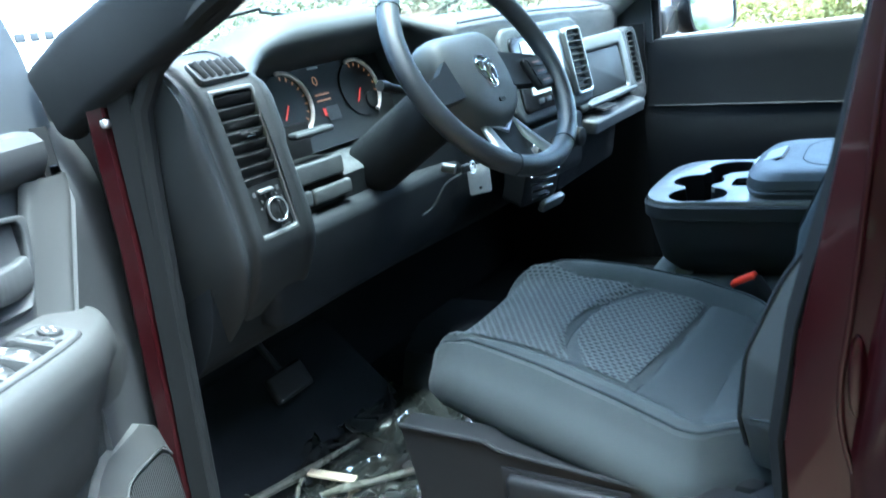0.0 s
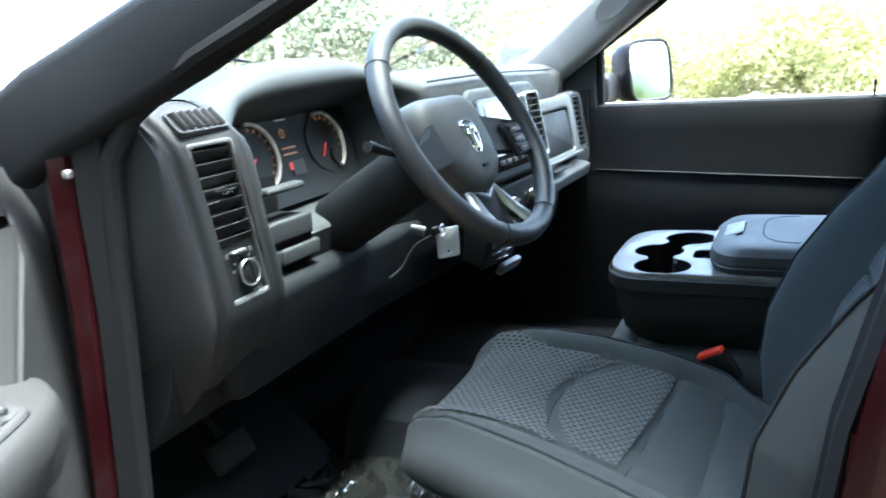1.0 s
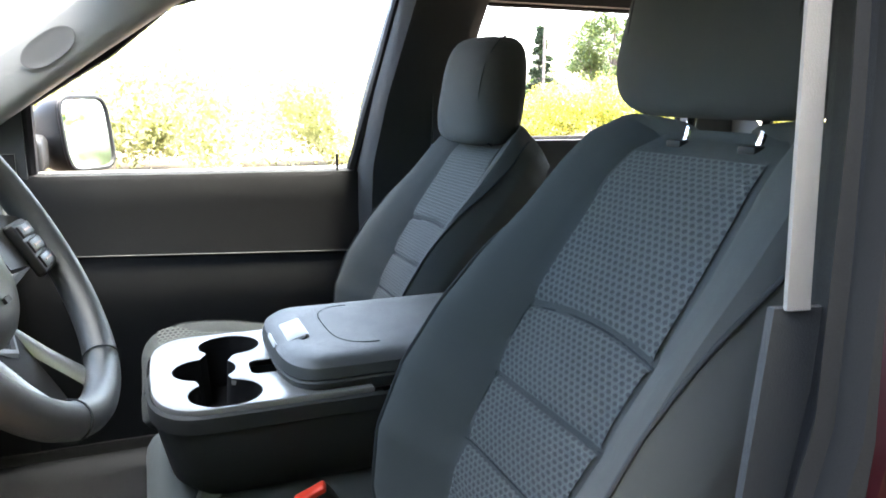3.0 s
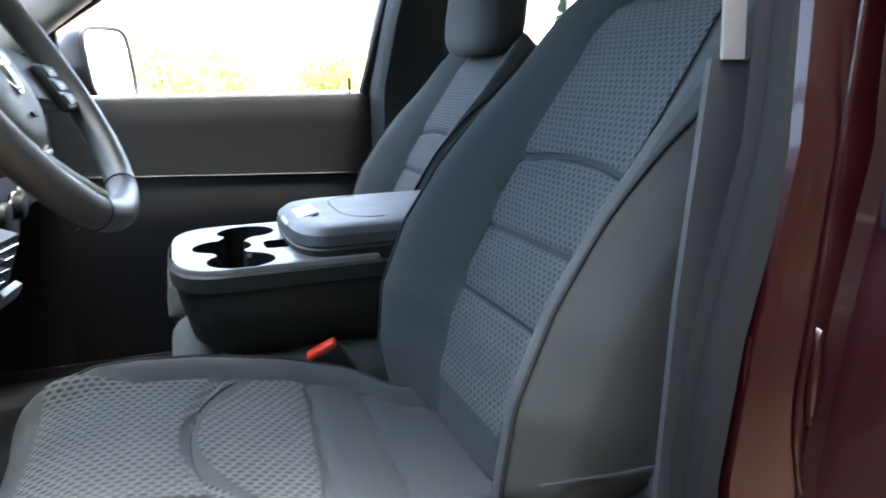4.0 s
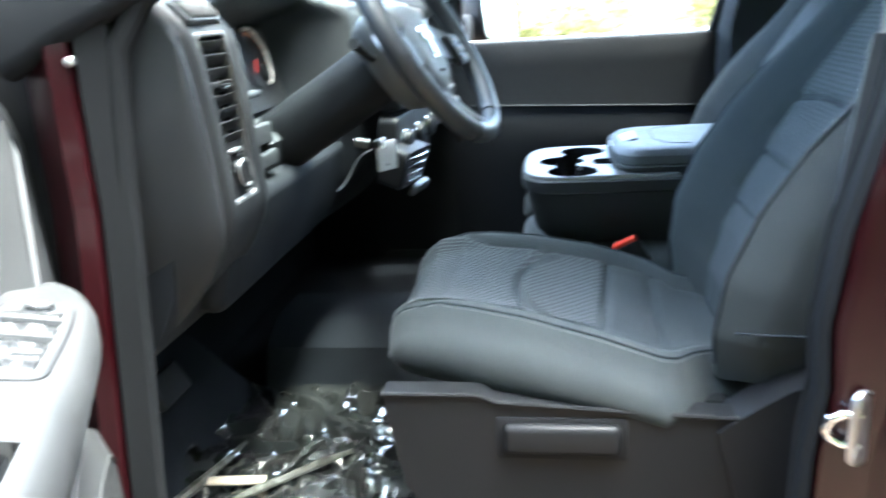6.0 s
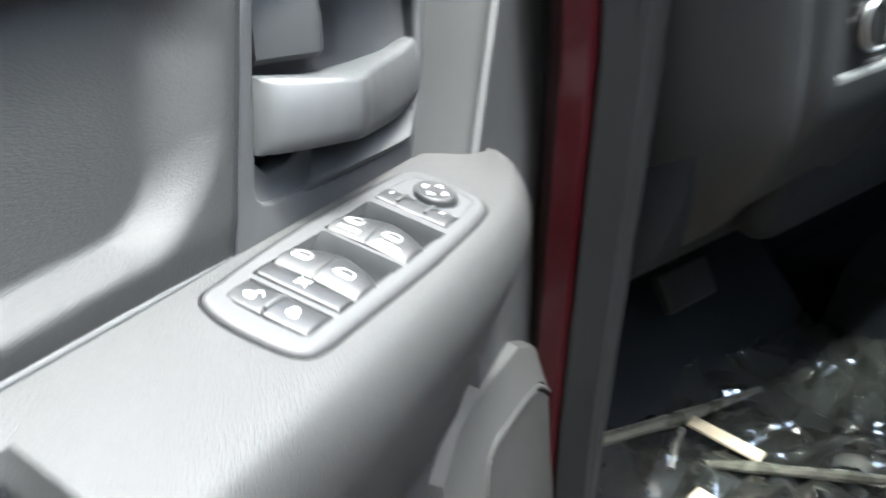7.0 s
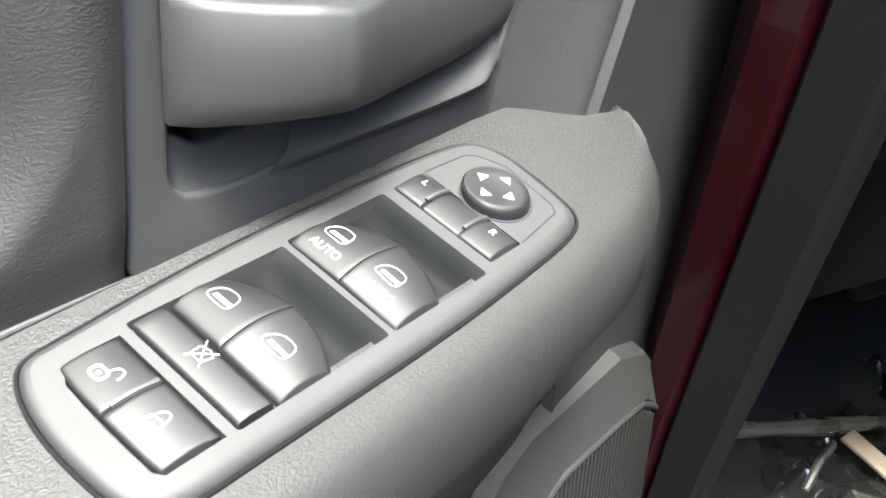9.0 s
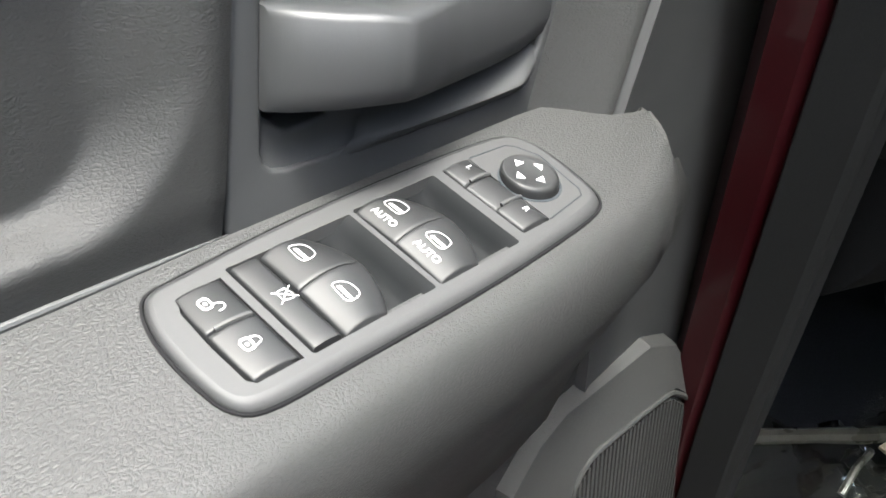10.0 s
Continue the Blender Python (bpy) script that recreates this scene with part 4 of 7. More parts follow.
m = frame_yz(-0.728, 0.7355, 1.414, 0, 0.5) @ Matrix(((1, -0.178, 0, 0), (0, 1, 0, 0), (0, 0, 1, 0), (0, 0, 0, 1)))      # leaning
panel = part("vent_panel", tower_skin(), DASH_SIDE, dash, "dark grey panel round the outer vent", 60)
part("trim_ring", plate(rrect(0.079, 0.208, 0.007, 4), 0.014, [rrect(0.0665, 0.194, 0.005, 3, (0, 0.001))], m @ Matrix.Translation((0, 0, -0.003)), 0.0022, 3), GREY_TRIM, panel, "satin grey vent surround")
part("panel_back", plate(rrect(0.074, 0.202, 0.006, 3), 0.006, (), m @ Matrix.Translation((0, 0, -0.026))), BLACK, panel)
for k in range(8):
    part("slat", place(rbox((0, 0, 0), (0.067, 0.0142, 0.0016), 0.0007, m=Matrix.Translation((0, 0.088 - 0.0157 * k, -0.0085)) @ pose(0, 0, 0, 24, 0, 0)), m), BLACK, panel)
tab = part("vent_tab", place(rbox((0.002, 0.040, -0.002), (0.016, 0.0035, 0.008), 0.0015), m), CHROME, panel)
part("tab_stem", place(rbox((0.014, 0.0425, -0.005), (0.016, 0.002, 0.006), 0.0008), m), BLACK, panel)
part("switch_plate", plate(rrect(0.0665, 0.070, 0.004, 3), 0.004, (), m @ Matrix.Translation((0, -0.061, -0.009))), BLACK, panel)
part("thumb_wheel", place(rbox((0.0, -0.037, -0.007), (0.028, 0.006, 0.008), 0.0028, 3), m), GREY_TRIM, panel)
for sx in (-0.022, 0.022):
    part("mark", place(rbox((sx, -0.038, -0.0065), (0.005, 0.006, 0.001), 0), m), GREY_TRIM, panel)
lk = part("light_knob", plate(circ(0.0165, 32), 0.012, (), m @ Matrix.Translation((0.006, -0.066, -0.002)), 0.004, 3), BLACK, panel, "round black headlamp knob")
part("knob_ring", tube([m @ Vector((0.006 + 0.0172 * math.cos(a), -0.066 + 0.0172 * math.sin(a), -0.001)) for a in [2 * math.pi * k / 36 for k in range(36)]], 0.0013, 8, True), SILVER, lk, "satin ring")
part("knob_grip", place(rbox((0.006, -0.066, 0.004), (0.004, 0.028, 0.004), 0.0018), m), BLACK, lk)
for k in range(6):
    a = radians(165 - 26 * k)
    part("mark", place(rbox((0.006 + 0.0235 * math.cos(a), -0.066 + 0.0235 * math.sin(a), -0.0068), (0.0032, 0.0032, 0.001), 0), m), GREY_TRIM, panel)
part("mark", place(rbox((0.016, -0.0925, -0.0068), (0.018, 0.0022, 0.001), 0), m), GREY_TRIM, panel)
m2 = Matrix.Translation((-0.746, 0.7515, 1.5435)) @ pose(0, 0, 0, 46, 0, 2)
dv = part("defrost_vent", plate(rrect(0.088, 0.034, 0.007, 4), 0.014, [rrect(0.080, 0.027, 0.004, 4)], m2, 0.002), DASH, dash, "small side window vent")
part("vent_back", plate(rrect(0.084, 0.030, 0.005, 3), 0.003, (), m2 @ Matrix.Translation((0, 0, -0.0035))), BLACK, dv)
for k in range(6):
    part("fin", place(rbox((0, 0, 0), (0.0022, 0.027, 0.008), 0.0008, m=Matrix.Translation((-0.032 + 0.0128 * k, 0, 0.001)) @ pose(0, 0, 0, 0, 30, 0)), m2), BLACK, dv)

# instrument cluster under the hood
mc = frame_yz(-0.42, 0.865, 1.465, 0, -14)
cl = part("gauge_panel", plate(rrect(0.36, 0.17, 0.03, 6), 0.02, (), mc), BLACK, dash, "black instrument cluster with two round gauges")
for gx, a0, a1 in ((-0.100, -70, 95), (0.092, -60, 110)):
    part("gauge_ring", tube([mc @ Vector((gx + 0.052 * math.cos(radians(a)), 0.0 + 0.052 * math.sin(radians(a)), 0.006)) for a in [a0 + (a1 - a0) * k / 28 for k in range(29)]], 0.0036, 8), GAUGE_RING, cl, "pale metal gauge rim")
    part("gauge_face", plate(circ(0.050, 40), 0.003, (), mc @ Matrix.Translation((gx, 0.0, 0.003))), BLACK, cl)
    for k in range(9):
        a = radians(a0 + (a1 - a0) * (k + 0.5) / 9)
        part("gauge_mark", place(rbox((0.043, 0, 0.0045), (0.006, 0.002, 0.001), 0), mc @ Matrix.Translation((gx, 0.0, 0)) @ pose(0, 0, 0, 0, 0, math.degrees(a))), ORANGE_MARK, cl)
    part("needle", place(rbox((0.016, 0, 0.006), (0.028, 0.0012, 0.002), 0), mc @ Matrix.Translation((gx, 0.0, 0)) @ pose(0, 0, 0, 0, 0, 232)), RED_MARK, cl, "red needle")
part("small_gauge", plate(circ(0.015, 28), 0.004, (), mc @ Matrix.Translation((0.112, -0.026, 0.008)), 0.001), BLACK, cl)
for yy, w, mt in ((0.050, 0.034, WHITE_MARK), (0.004, 0.044, ORANGE_MARK), (-0.006, 0.044, ORANGE_MARK)):
    part("display_line", place(rbox((-0.012, yy, 0.004), (w * 0.8, 0.0028, 0.001), 0), mc), mt, cl)
part("display_digit", tube([mc @ Vector((-0.018 + 0.005 * math.cos(a), 0.028 + 0.007 * math.sin(a), 0.004)) for a in [2 * math.pi * k / 20 for k in range(20)]], 0.0010, 6, True), ORANGE_MARK, cl)
part("display_lamp", place(rbox((-0.020, -0.026, 0.004), (0.006, 0.012, 0.001), 0), mc), RED_MARK, cl)
part("display_area", place(rbox((0.002, -0.030, 0.003), (0.032, 0.024, 0.001), 0), mc), DASH, cl)
# ledges under the instruments, and the two release levers
mk = frame_yz(-0.570, 0.768, 1.368, -3, 2)
part("gauge_shelf", place(rbox((0.022, 0.0555, -0.034), (0.085, 0.010, 0.022), 0.004, 3), mk), DASH_TOP, dash, "narrow shelf under the gauges")
# solid near-black blocks stand in for the shade inside the cubby
part("cubby", merge(place(rbox((-0.014, -0.012, -0.060), (0.15, 0.048, 0.090), 0.004), mk), place(rbox((-0.014, 0.035, -0.090), (0.15, 0.060, 0.03), 0.004), mk)), CUP_BLACK, dash, "solid black blocks standing for the shaded cubby")
part("side_face", place(rbox((-0.022, 0.0, -0.014), (0.156, 0.031, 0.012), 0.004, 4), mk), DASH_TOP, dash, "grey face below the cubby")
part("release_lever", place(rbox((0.024, -0.039, -0.014), (0.088, 0.025, 0.014), 0.005, 4), mk), DASH_TOP, dash, "grey plastic release lever")
part("release_lever", place(rbox((-0.052, -0.038, -0.015), (0.060, 0.025, 0.014), 0.005, 4), mk), DASH_TOP, dash, "grey plastic release lever")

# centre stack: screen, vents and knobs
ms = frame_yz(0.10, 0.672, 1.43, -6, -10)
cs_ = part("centre_panel", plate(rrect(0.34, 0.20, 0.035, 6), 0.04, (), ms, 0.012, 3), DASH, dash, "dark grey centre stack")
part("screen_bezel", plate(rrect(0.21, 0.155, 0.015, 5), 0.006, (), ms @ Matrix.Translation((-0.04, 0.0, 0.006)), 0.003), GLOSS_BLACK, cs_)
part("screen", plate(rrect(0.15, 0.110, 0.004, 3), 0.002, (), ms @ Matrix.Translation((-0.035, 0.010, 0.0085))), SCREEN, cs_, "radio screen coloured pale for its reflected daylight")
for k in range(4):
    part("key", place(rbox((-0.085 + 0.03 * k, -0.060, 0.008), (0.022, 0.010, 0.004), 0.0015), ms), BUTTON, cs_)
for vx in (0.112,):
    v = part("vent", plate(rrect(0.075, 0.15, 0.012, 4), 0.012, [rrect(0.062, 0.136, 0.008, 4)], ms @ Matrix.Translation((vx, 0.0, 0.012)), 0.003), SILVER, cs_, "silver framed centre vent")
    for k in range(9):
        part("slat", place(rbox((vx, 0.058 - 0.0145 * k, 0.004), (0.06, 0.003, 0.012), 0.001, m=pose(0, 0, 0, 20, 0, 0)), ms), BLACK, v)
lower = part("control_panel", plate(rrect(0.30, 0.13, 0.02, 5), 0.04, (), frame_yz(0.08, 0.675, 1.255, -4, 6), 0.008), BLACK, dash, "black climate control panel")
ml = frame_yz(0.08, 0.675, 1.255, -4, 6)
for kx in (-0.10, 0.0, 0.10):
    kn = part("knob", plate(circ(0.022, 28), 0.022, (), ml @ Matrix.Translation((kx, 0.01, 0.022)), 0.004), BLACK, lower)
    part("knob_ring", tube([ml @ Vector((kx + 0.0225 * math.cos(a), 0.01 + 0.0225 * math.sin(a), 0.004)) for a in [2 * math.pi * k / 28 for k in range(28)]], 0.002, 6, True), CHROME, kn)
# stack of chrome bars standing for highlights, and a pale flap under the column
mb = frame_yz(-0.045, 0.655, 1.21, -14, 20)
sw = part("switch_bank", plate(rrect(0.12, 0.085, 0.012, 4), 0.05, (), mb, 0.006), BLACK, dash, "black switch bank with chrome bars for highlights")
for k in range(4):
    part("highlight_bar", place(rbox((0.0, 0.028 - 0.018 * k, 0.002), (0.095 - 0.012 * k, 0.005, 0.006), 0.002), mb), CHROME, sw)
part("flap", plate(rrect(0.085, 0.028, 0.012, 5), 0.012, (), frame_yz(0.0, 0.652, 1.155, -10, 30), 0.005), GREY_TRIM, dash, "grey pull flap")

# passenger's side: upper bin, shelf and end vent
mg = frame_yz(0.465, 0.686, 1.378, -2, -11)
gb = part("upper_bin_frame", plate(rrect(0.39, 0.172, 0.022, 6, (0.0, 0.008)), 0.04, [rrect(0.30, 0.112, 0.012, 4)], mg, 0.010, 4), PANEL_GREY_LIT, dash, "grey frame of the upper glove bin")
part("bin_lid", plate(rrect(0.296, 0.108, 0.010, 4), 0.01, (), mg @ Matrix.Translation((0, 0, -0.006)), 0.003), BLACK, gb, "black upper bin lid")
part("trim_bar", place(rbox((0.0, -0.068, 0.010), (0.33, 0.010, 0.010), 0.004, 3), mg), GREY_TRIM, gb)
part("shelf", plate(rrect(0.37, 0.055, 0.016, 5), 0.03, (), Matrix.Translation((0.475, 0.672, 1.282)) @ pose(0, 0, 0, 14, 0, -2), 0.008, 3), PANEL_GREY_LIT, dash, "grey dash shelf")
part("shelf_notch", place(rbox((0.0, 0.0, 0.016), (0.09, 0.034, 0.004), 0.0015), Matrix.Translation((0.40, 0.672, 1.282)) @ pose(0, 0, 0, 14, 0, -2)), BLACK, dash)
mv = frame_yz(0.735, 0.694, 1.366, -14, -10)
ev = part("end_vent", plate(rrect(0.096, 0.215, 0.035, 6), 0.06, [rrect(0.030, 0.140, 0.008, 4, (0.014, 0.018))], mv, 0.014, 4), DASH, dash, "outer passenger vent")
part("vent_ring", plate(rrect(0.037, 0.147, 0.010, 4, (0.014, 0.018)), 0.006, [rrect(0.030, 0.140, 0.008, 4, (0.014, 0.018))], mv @ Matrix.Translation((0, 0, -0.001)), 0.002), GREY_TRIM, ev)
part("vent_back", plate(rrect(0.034, 0.144, 0.008, 4, (0.014, 0.018)), 0.004, (), mv @ Matrix.Translation((0, 0, -0.026))), BLACK, ev)
for k in range(9):
    part("slat", place(rbox((0.014, 0.078 - 0.015 * k, -0.010), (0.031, 0.003, 0.012), 0.001, m=pose(0, 0, 0, 18, 0, 0)), mv), BLACK, ev)
part("pad_seam", tube([(x, 0.757 - 0.055 * math.exp(-((x - 0.12) / 0.33) ** 2) - 0.0005, 1.535 + 0.018 * math.exp(-(x / 0.5) ** 2)) for x in [-0.17 + 0.84 * k / 40 for k in range(41)]], 0.0022, 6), BLACK, dash, "dark joint under the dash top pad")
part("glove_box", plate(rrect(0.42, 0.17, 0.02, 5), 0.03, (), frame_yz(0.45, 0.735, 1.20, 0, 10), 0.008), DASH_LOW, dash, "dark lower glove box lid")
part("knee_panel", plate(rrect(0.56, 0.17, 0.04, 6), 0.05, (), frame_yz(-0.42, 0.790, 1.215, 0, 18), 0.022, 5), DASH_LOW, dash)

# ---- steering wheel and column ----
SW_C, SW_T = Vector((-0.429, 0.545, 1.491)), 30.0
msw = Matrix.Translation(SW_C) @ pose(0, 0, 0, 0, 0, -6) @ pose(0, 0, 0, 90 - SW_T, 0, 0)      # local z along the column towards the driver
sw_ = thing("steering_wheel", "dark grey steering wheel with silver lower spokes", "steering wheel")
R = 0.172
def rim_pts(a0, a1, n, rr=R, z=0.0):
    return [msw @ Vector((rr * math.sin(radians(a0 + (a1 - a0) * k / n)), rr * math.cos(radians(a0 + (a1 - a0) * k / n)), z)) for k in range(n + 1)]
part("rim", tube(rim_pts(0, 360, 80)[:-1], 0.0155, 14, True), WHEEL_SKIN, sw_, "dark grey leather rim")
for a in (-52, 52, 155, -155):
    part("rim_seam", tube([msw @ (Vector((R * math.sin(radians(a)), R * math.cos(radians(a)), 0)) + Vector((math.sin(radians(a)) * math.cos(q), math.cos(radians(a)) * math.cos(q), math.sin(q))) * 0.0168) for q in [2 * math.pi * k / 16 for k in range(16)]], 0.0009, 4, True), SEAM, sw_)
# airbag cover: rounded shield with a flat crowned front
shield = [(0.0, 0.069), (0.055, 0.070), (0.083, 0.058), (0.088, 0.010), (0.079, -0.040), (0.058, -0.072), (0.026, -0.091), (0.0, -0.093)]
sh2 = sub(shield + [(-x, y) for x, y in reversed(shield[1:-1])])
hub_rings = [[msw @ Vector((x * f, (y + 0.015) * f - 0.015, z - 0.10 * max(0.0, -0.055 - y) * (1 if z > -0.03 else 0))) for x, y in sh2] for f, z in ((0.86, -0.080), (0.98, -0.062), (1.0, -0.044), (0.975, -0.030), (0.91, -0.017), (0.82, -0.010), (0.66, -0.006), (0.4, -0.003), (0.12, -0.002))]
hub = part("airbag_cover", loft(hub_rings), PANEL_GREY_LIT, sw_, "dark grey airbag cover", 50)
em = sub([(-0.021, 0.022), (-0.008, 0.027), (0.008, 0.027), (0.021, 0.022), (0.022, 0.004), (0.014, -0.020), (0.0, -0.030), (-0.014, -0.020), (-0.022, 0.004)])
mbg = msw @ Matrix.Translation((0, -0.011, -0.0015)) @ pose(0, 0, 0, 2, 0, 0)
badge = part("badge", plate(em, 0.003, [[(x * 0.84, y * 0.84) for x, y in em]], mbg, 0.0012), CHROME, hub, "chrome shield badge")
part("badge_core", merge(place(rbox((0, -0.006, 0.0), (0.010, 0.036, 0.005), 0.0024, 3), mbg), place(rbox((-0.011, 0.009, 0.0), (0.011, 0.018, 0.005), 0.0024, 3), mbg), place(rbox((0.011, 0.009, 0.0), (0.011, 0.018, 0.005), 0.0024, 3), mbg), place(rbox((0, 0.012, 0.0), (0.026, 0.007, 0.005), 0.002, 3), mbg)), CHROME, badge)
part("badge_field", plate([(x * 0.86, y * 0.86) for x, y in em], 0.002, (), mbg @ Matrix.Translation((0, 0, -0.0018))), BLACK, badge)
part("small_mark", place(rbox((0, -0.058, -0.0060), (0.013, 0.005, 0.003), 0), msw), BLACK, hub)
for sg in (-1, 1):
    dz = -0.004 if sg < 0 else 0.0
    sp = part("side_spoke", loft([[msw @ Vector((sg * x, y, z)) for y, z in ((yc + h, -0.006 - dz), (yc + h, -0.022 - dz), (yc - h, -0.022 - dz), (yc - h, -0.006 - dz))] for x, yc, h in ((0.05 if sg > 0 else 0.082, -0.012, 0.030), (0.11, -0.022, 0.022 if sg < 0 else 0.028), (0.164, -0.030, 0.016 if sg < 0 else 0.024))]), BLACK, sw_, "black side spoke with buttons")
    if sg > 0:
        part("button_pad", place(rbox((sg * 0.120, -0.036, -0.002), (0.050, 0.056, 0.010), 0.004, 3), msw), BLACK, sp)
        for i in (-1, 0, 1):
            part("button", place(rbox((sg * 0.122, -0.036 + 0.0165 * i, 0.003), (0.040, 0.013, 0.004), 0.0015), msw), BUTTON, sp)
            part("button_mark", place(rbox((sg * 0.122, -0.036 + 0.0165 * i, 0.0052), (0.022, 0.0022, 0.0006), 0), msw), DIM_MARK, sp)
    arm = [(0.030, -0.074, -0.036), (0.036, -0.090, -0.032), (0.042, -0.120, -0.024), (0.047, -0.148, -0.014), (0.052, -0.166, -0.008)]
    part("silver_spoke", loft([[msw @ Vector((sg * (x + dx), y, z + dz_)) for dx, dz_ in ((-w, -0.004), (-w * 0.8, 0.002), (0, 0.004), (w * 0.8, 0.002), (w, -0.004), (0, -0.008))] for (x, y, z), w in zip(arm, (0.008, 0.010, 0.0115, 0.013, 0.016))]), SILVER, sw_, "satin silver lower spoke", 60)
    part("spoke_edge", tube([msw @ Vector(p) for p in ((sg * 0.088, 0.030, -0.044), (sg * 0.110, 0.010, -0.036), (sg * 0.135, -0.004, -0.026))], 0.0035, 8, False, (0.5, 1.0, 0.5)), SILVER, sw_)
part("spoke_bridge", tube([msw @ Vector(p) for p in ((-0.030, -0.084, -0.034), (0.0, -0.099, -0.030), (0.030, -0.084, -0.034))], 0.005, 8), SILVER, sw_)
part("spoke_back", place(rbox((0, -0.125, -0.034), (0.064, 0.078, 0.010), 0.004), msw), BLACK, sw_)
col = thing("steering_column", "black steering column shroud with stalks", "steering column")
part("shroud", loft([[msw @ Vector((x * f, y * f - 0.005, z)) for x, y in rrect(0.090, 0.098, 0.042, 6)] for z, f in ((-0.082, 0.76), (-0.090, 0.92), (-0.10, 1.0), (-0.16, 1.0), (-0.30, 1.04))]), DASH_LOW, col)
for sg, ln in ((-1, 0.17), (1, 0.13)):
    stalk = part("stalk", tube([msw @ Vector((sg * 0.05, 0.0, -0.07)), msw @ Vector((sg * 0.11, 0.01, -0.06)), msw @ Vector((sg * ln, 0.02, -0.045))], 0.006, 10, False, (0.8, 0.9, 1.1)), BLACK, col)
part("stalk_tip", tube([msw @ Vector((-0.165, 0.02, -0.046)), msw @ Vector((-0.182, 0.022, -0.042))], 0.0075, 12), BLACK, col)
ig = part("ignition_barrel", tube([(-0.352, 0.694, 1.320), (-0.346, 0.672, 1.314)], 0.0085, 18), GREY_TRIM, col, "chrome ignition lock")

# key with its tag
key = thing("key_tag", "pale grey card key tag hanging from the ignition", "key tag")
part("tag", plate(rrect(0.042, 0.052, 0.004, 4), 0.003, [circ(0.003, 12, (0.0, -0.016))], frame_yz(-0.305, 0.650, 1.286, -38, 0), 0.0008), TAG, key)
part("key_head", rbox((-0.332, 0.660, 1.312), (0.024, 0.010, 0.016), 0.005), BLACK, key)
part("key_ring", tube([(-0.322 + 0.010 * math.cos(a), 0.652, 1.311 + 0.010 * math.sin(a)) for a in [2 * math.pi * k / 24 for k in range(24)]], 0.0013, 6, True), STEEL, key)
cab = thing("hanging_cable", "thin grey cable hanging under the steering column", "cable")
part("cable", tube(chaikin([(-0.328, 0.672, 1.302), (-0.345, 0.692, 1.292), (-0.356, 0.70, 1.278), (-0.360, 0.708, 1.262), (-0.375, 0.715, 1.250), (-0.395, 0.72, 1.246)]), 0.0022, 8), DASH_TOP, cab)

# pedals
ped = thing("brake_pedal", "black rubber brake pedal on its arm", "pedal")
part("pad", rbox((-0.475, 1.05, 0.92), (0.10, 0.02, 0.06), 0.008, 3, m=pose(0, 0, 0, -30, 0, 0)), RUBBER, ped)
part("arm", tube([(-0.475, 1.06, 0.93), (-0.475, 1.12, 1.0), (-0.47, 1.16, 1.12)], 0.008, 8), BLACK, ped)
pb = thing("parking_brake_pedal", "black parking brake pedal high in the footwell", "pedal")
part("pad", rbox((-0.70, 1.07, 1.05), (0.07, 0.02, 0.045), 0.006, m=pose(0, 0, 0, -30, 0, 0)), RUBBER, pb)
part("arm", tube([(-0.70, 1.08, 1.06), (-0.70, 1.12, 1.10), (-0.70, 1.17, 1.15)], 0.008, 8), BLACK, pb)


# ---- driver's door, open ----
DM = Matrix.Translation((-0.94, 0.87, 0)) @ pose(0, 0, 0, 0, 0, 26)   # local x towards the hinges, local -y into the opening
door = thing("car_door", "open dark red front door with grey inner panel", "car door", m=DM)


def D(u, v, z):
    return Vector((u, -v, z))


def top_z(u, v):
    return 1.2881 - 0.05 * u - 0.35 * v


# steel shell and inner panel
part("outer_skin", loft([[D(u, v, z) for u, v in ((-0.92, -0.165), (-0.92, -0.13), (0.10, -0.13), (0.12, -0.165))] for z in (0.62, 1.0, 1.40, 1.49)]), PAINT, door, "dark red outer door skin")
part("door_edge", rbox((0.100, 0.105, 1.06), (0.03, 0.07, 0.86), 0.01), PAINT_JAMB_SHADE, door, "dark red front edge of the door")
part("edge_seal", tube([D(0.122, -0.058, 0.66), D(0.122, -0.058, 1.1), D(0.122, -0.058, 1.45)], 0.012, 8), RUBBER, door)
# inner panel, lofted in height, set back behind the trim
rows, ends = [], []
def strip_right(z):
    """Right edge (u, v) of the grained strip at height z."""
    f = (z - 1.287) / 0.088
    return -0.013 + 0.046 * f, -0.0005 - 0.004 * f
for z, dv in ((0.66, -0.050), (0.9, -0.046), (1.2, -0.046), (1.26, -0.048), (1.32, -0.050), (1.40, -0.050), (1.440, -0.046), (1.452, -0.026), (1.470, -0.016), (1.490, -0.016), (1.502, -0.026), (1.506, -0.05), (1.506, -0.13)):
    rows.append([D(u, dv, z) for u in (-0.90, -0.60, -0.40, -0.215, -0.12, 0.0, 0.045)])
part("inner_panel", loft(rows, closed=False), DOOR_SMOOTH, door, "dark grey plastic inner door panel")
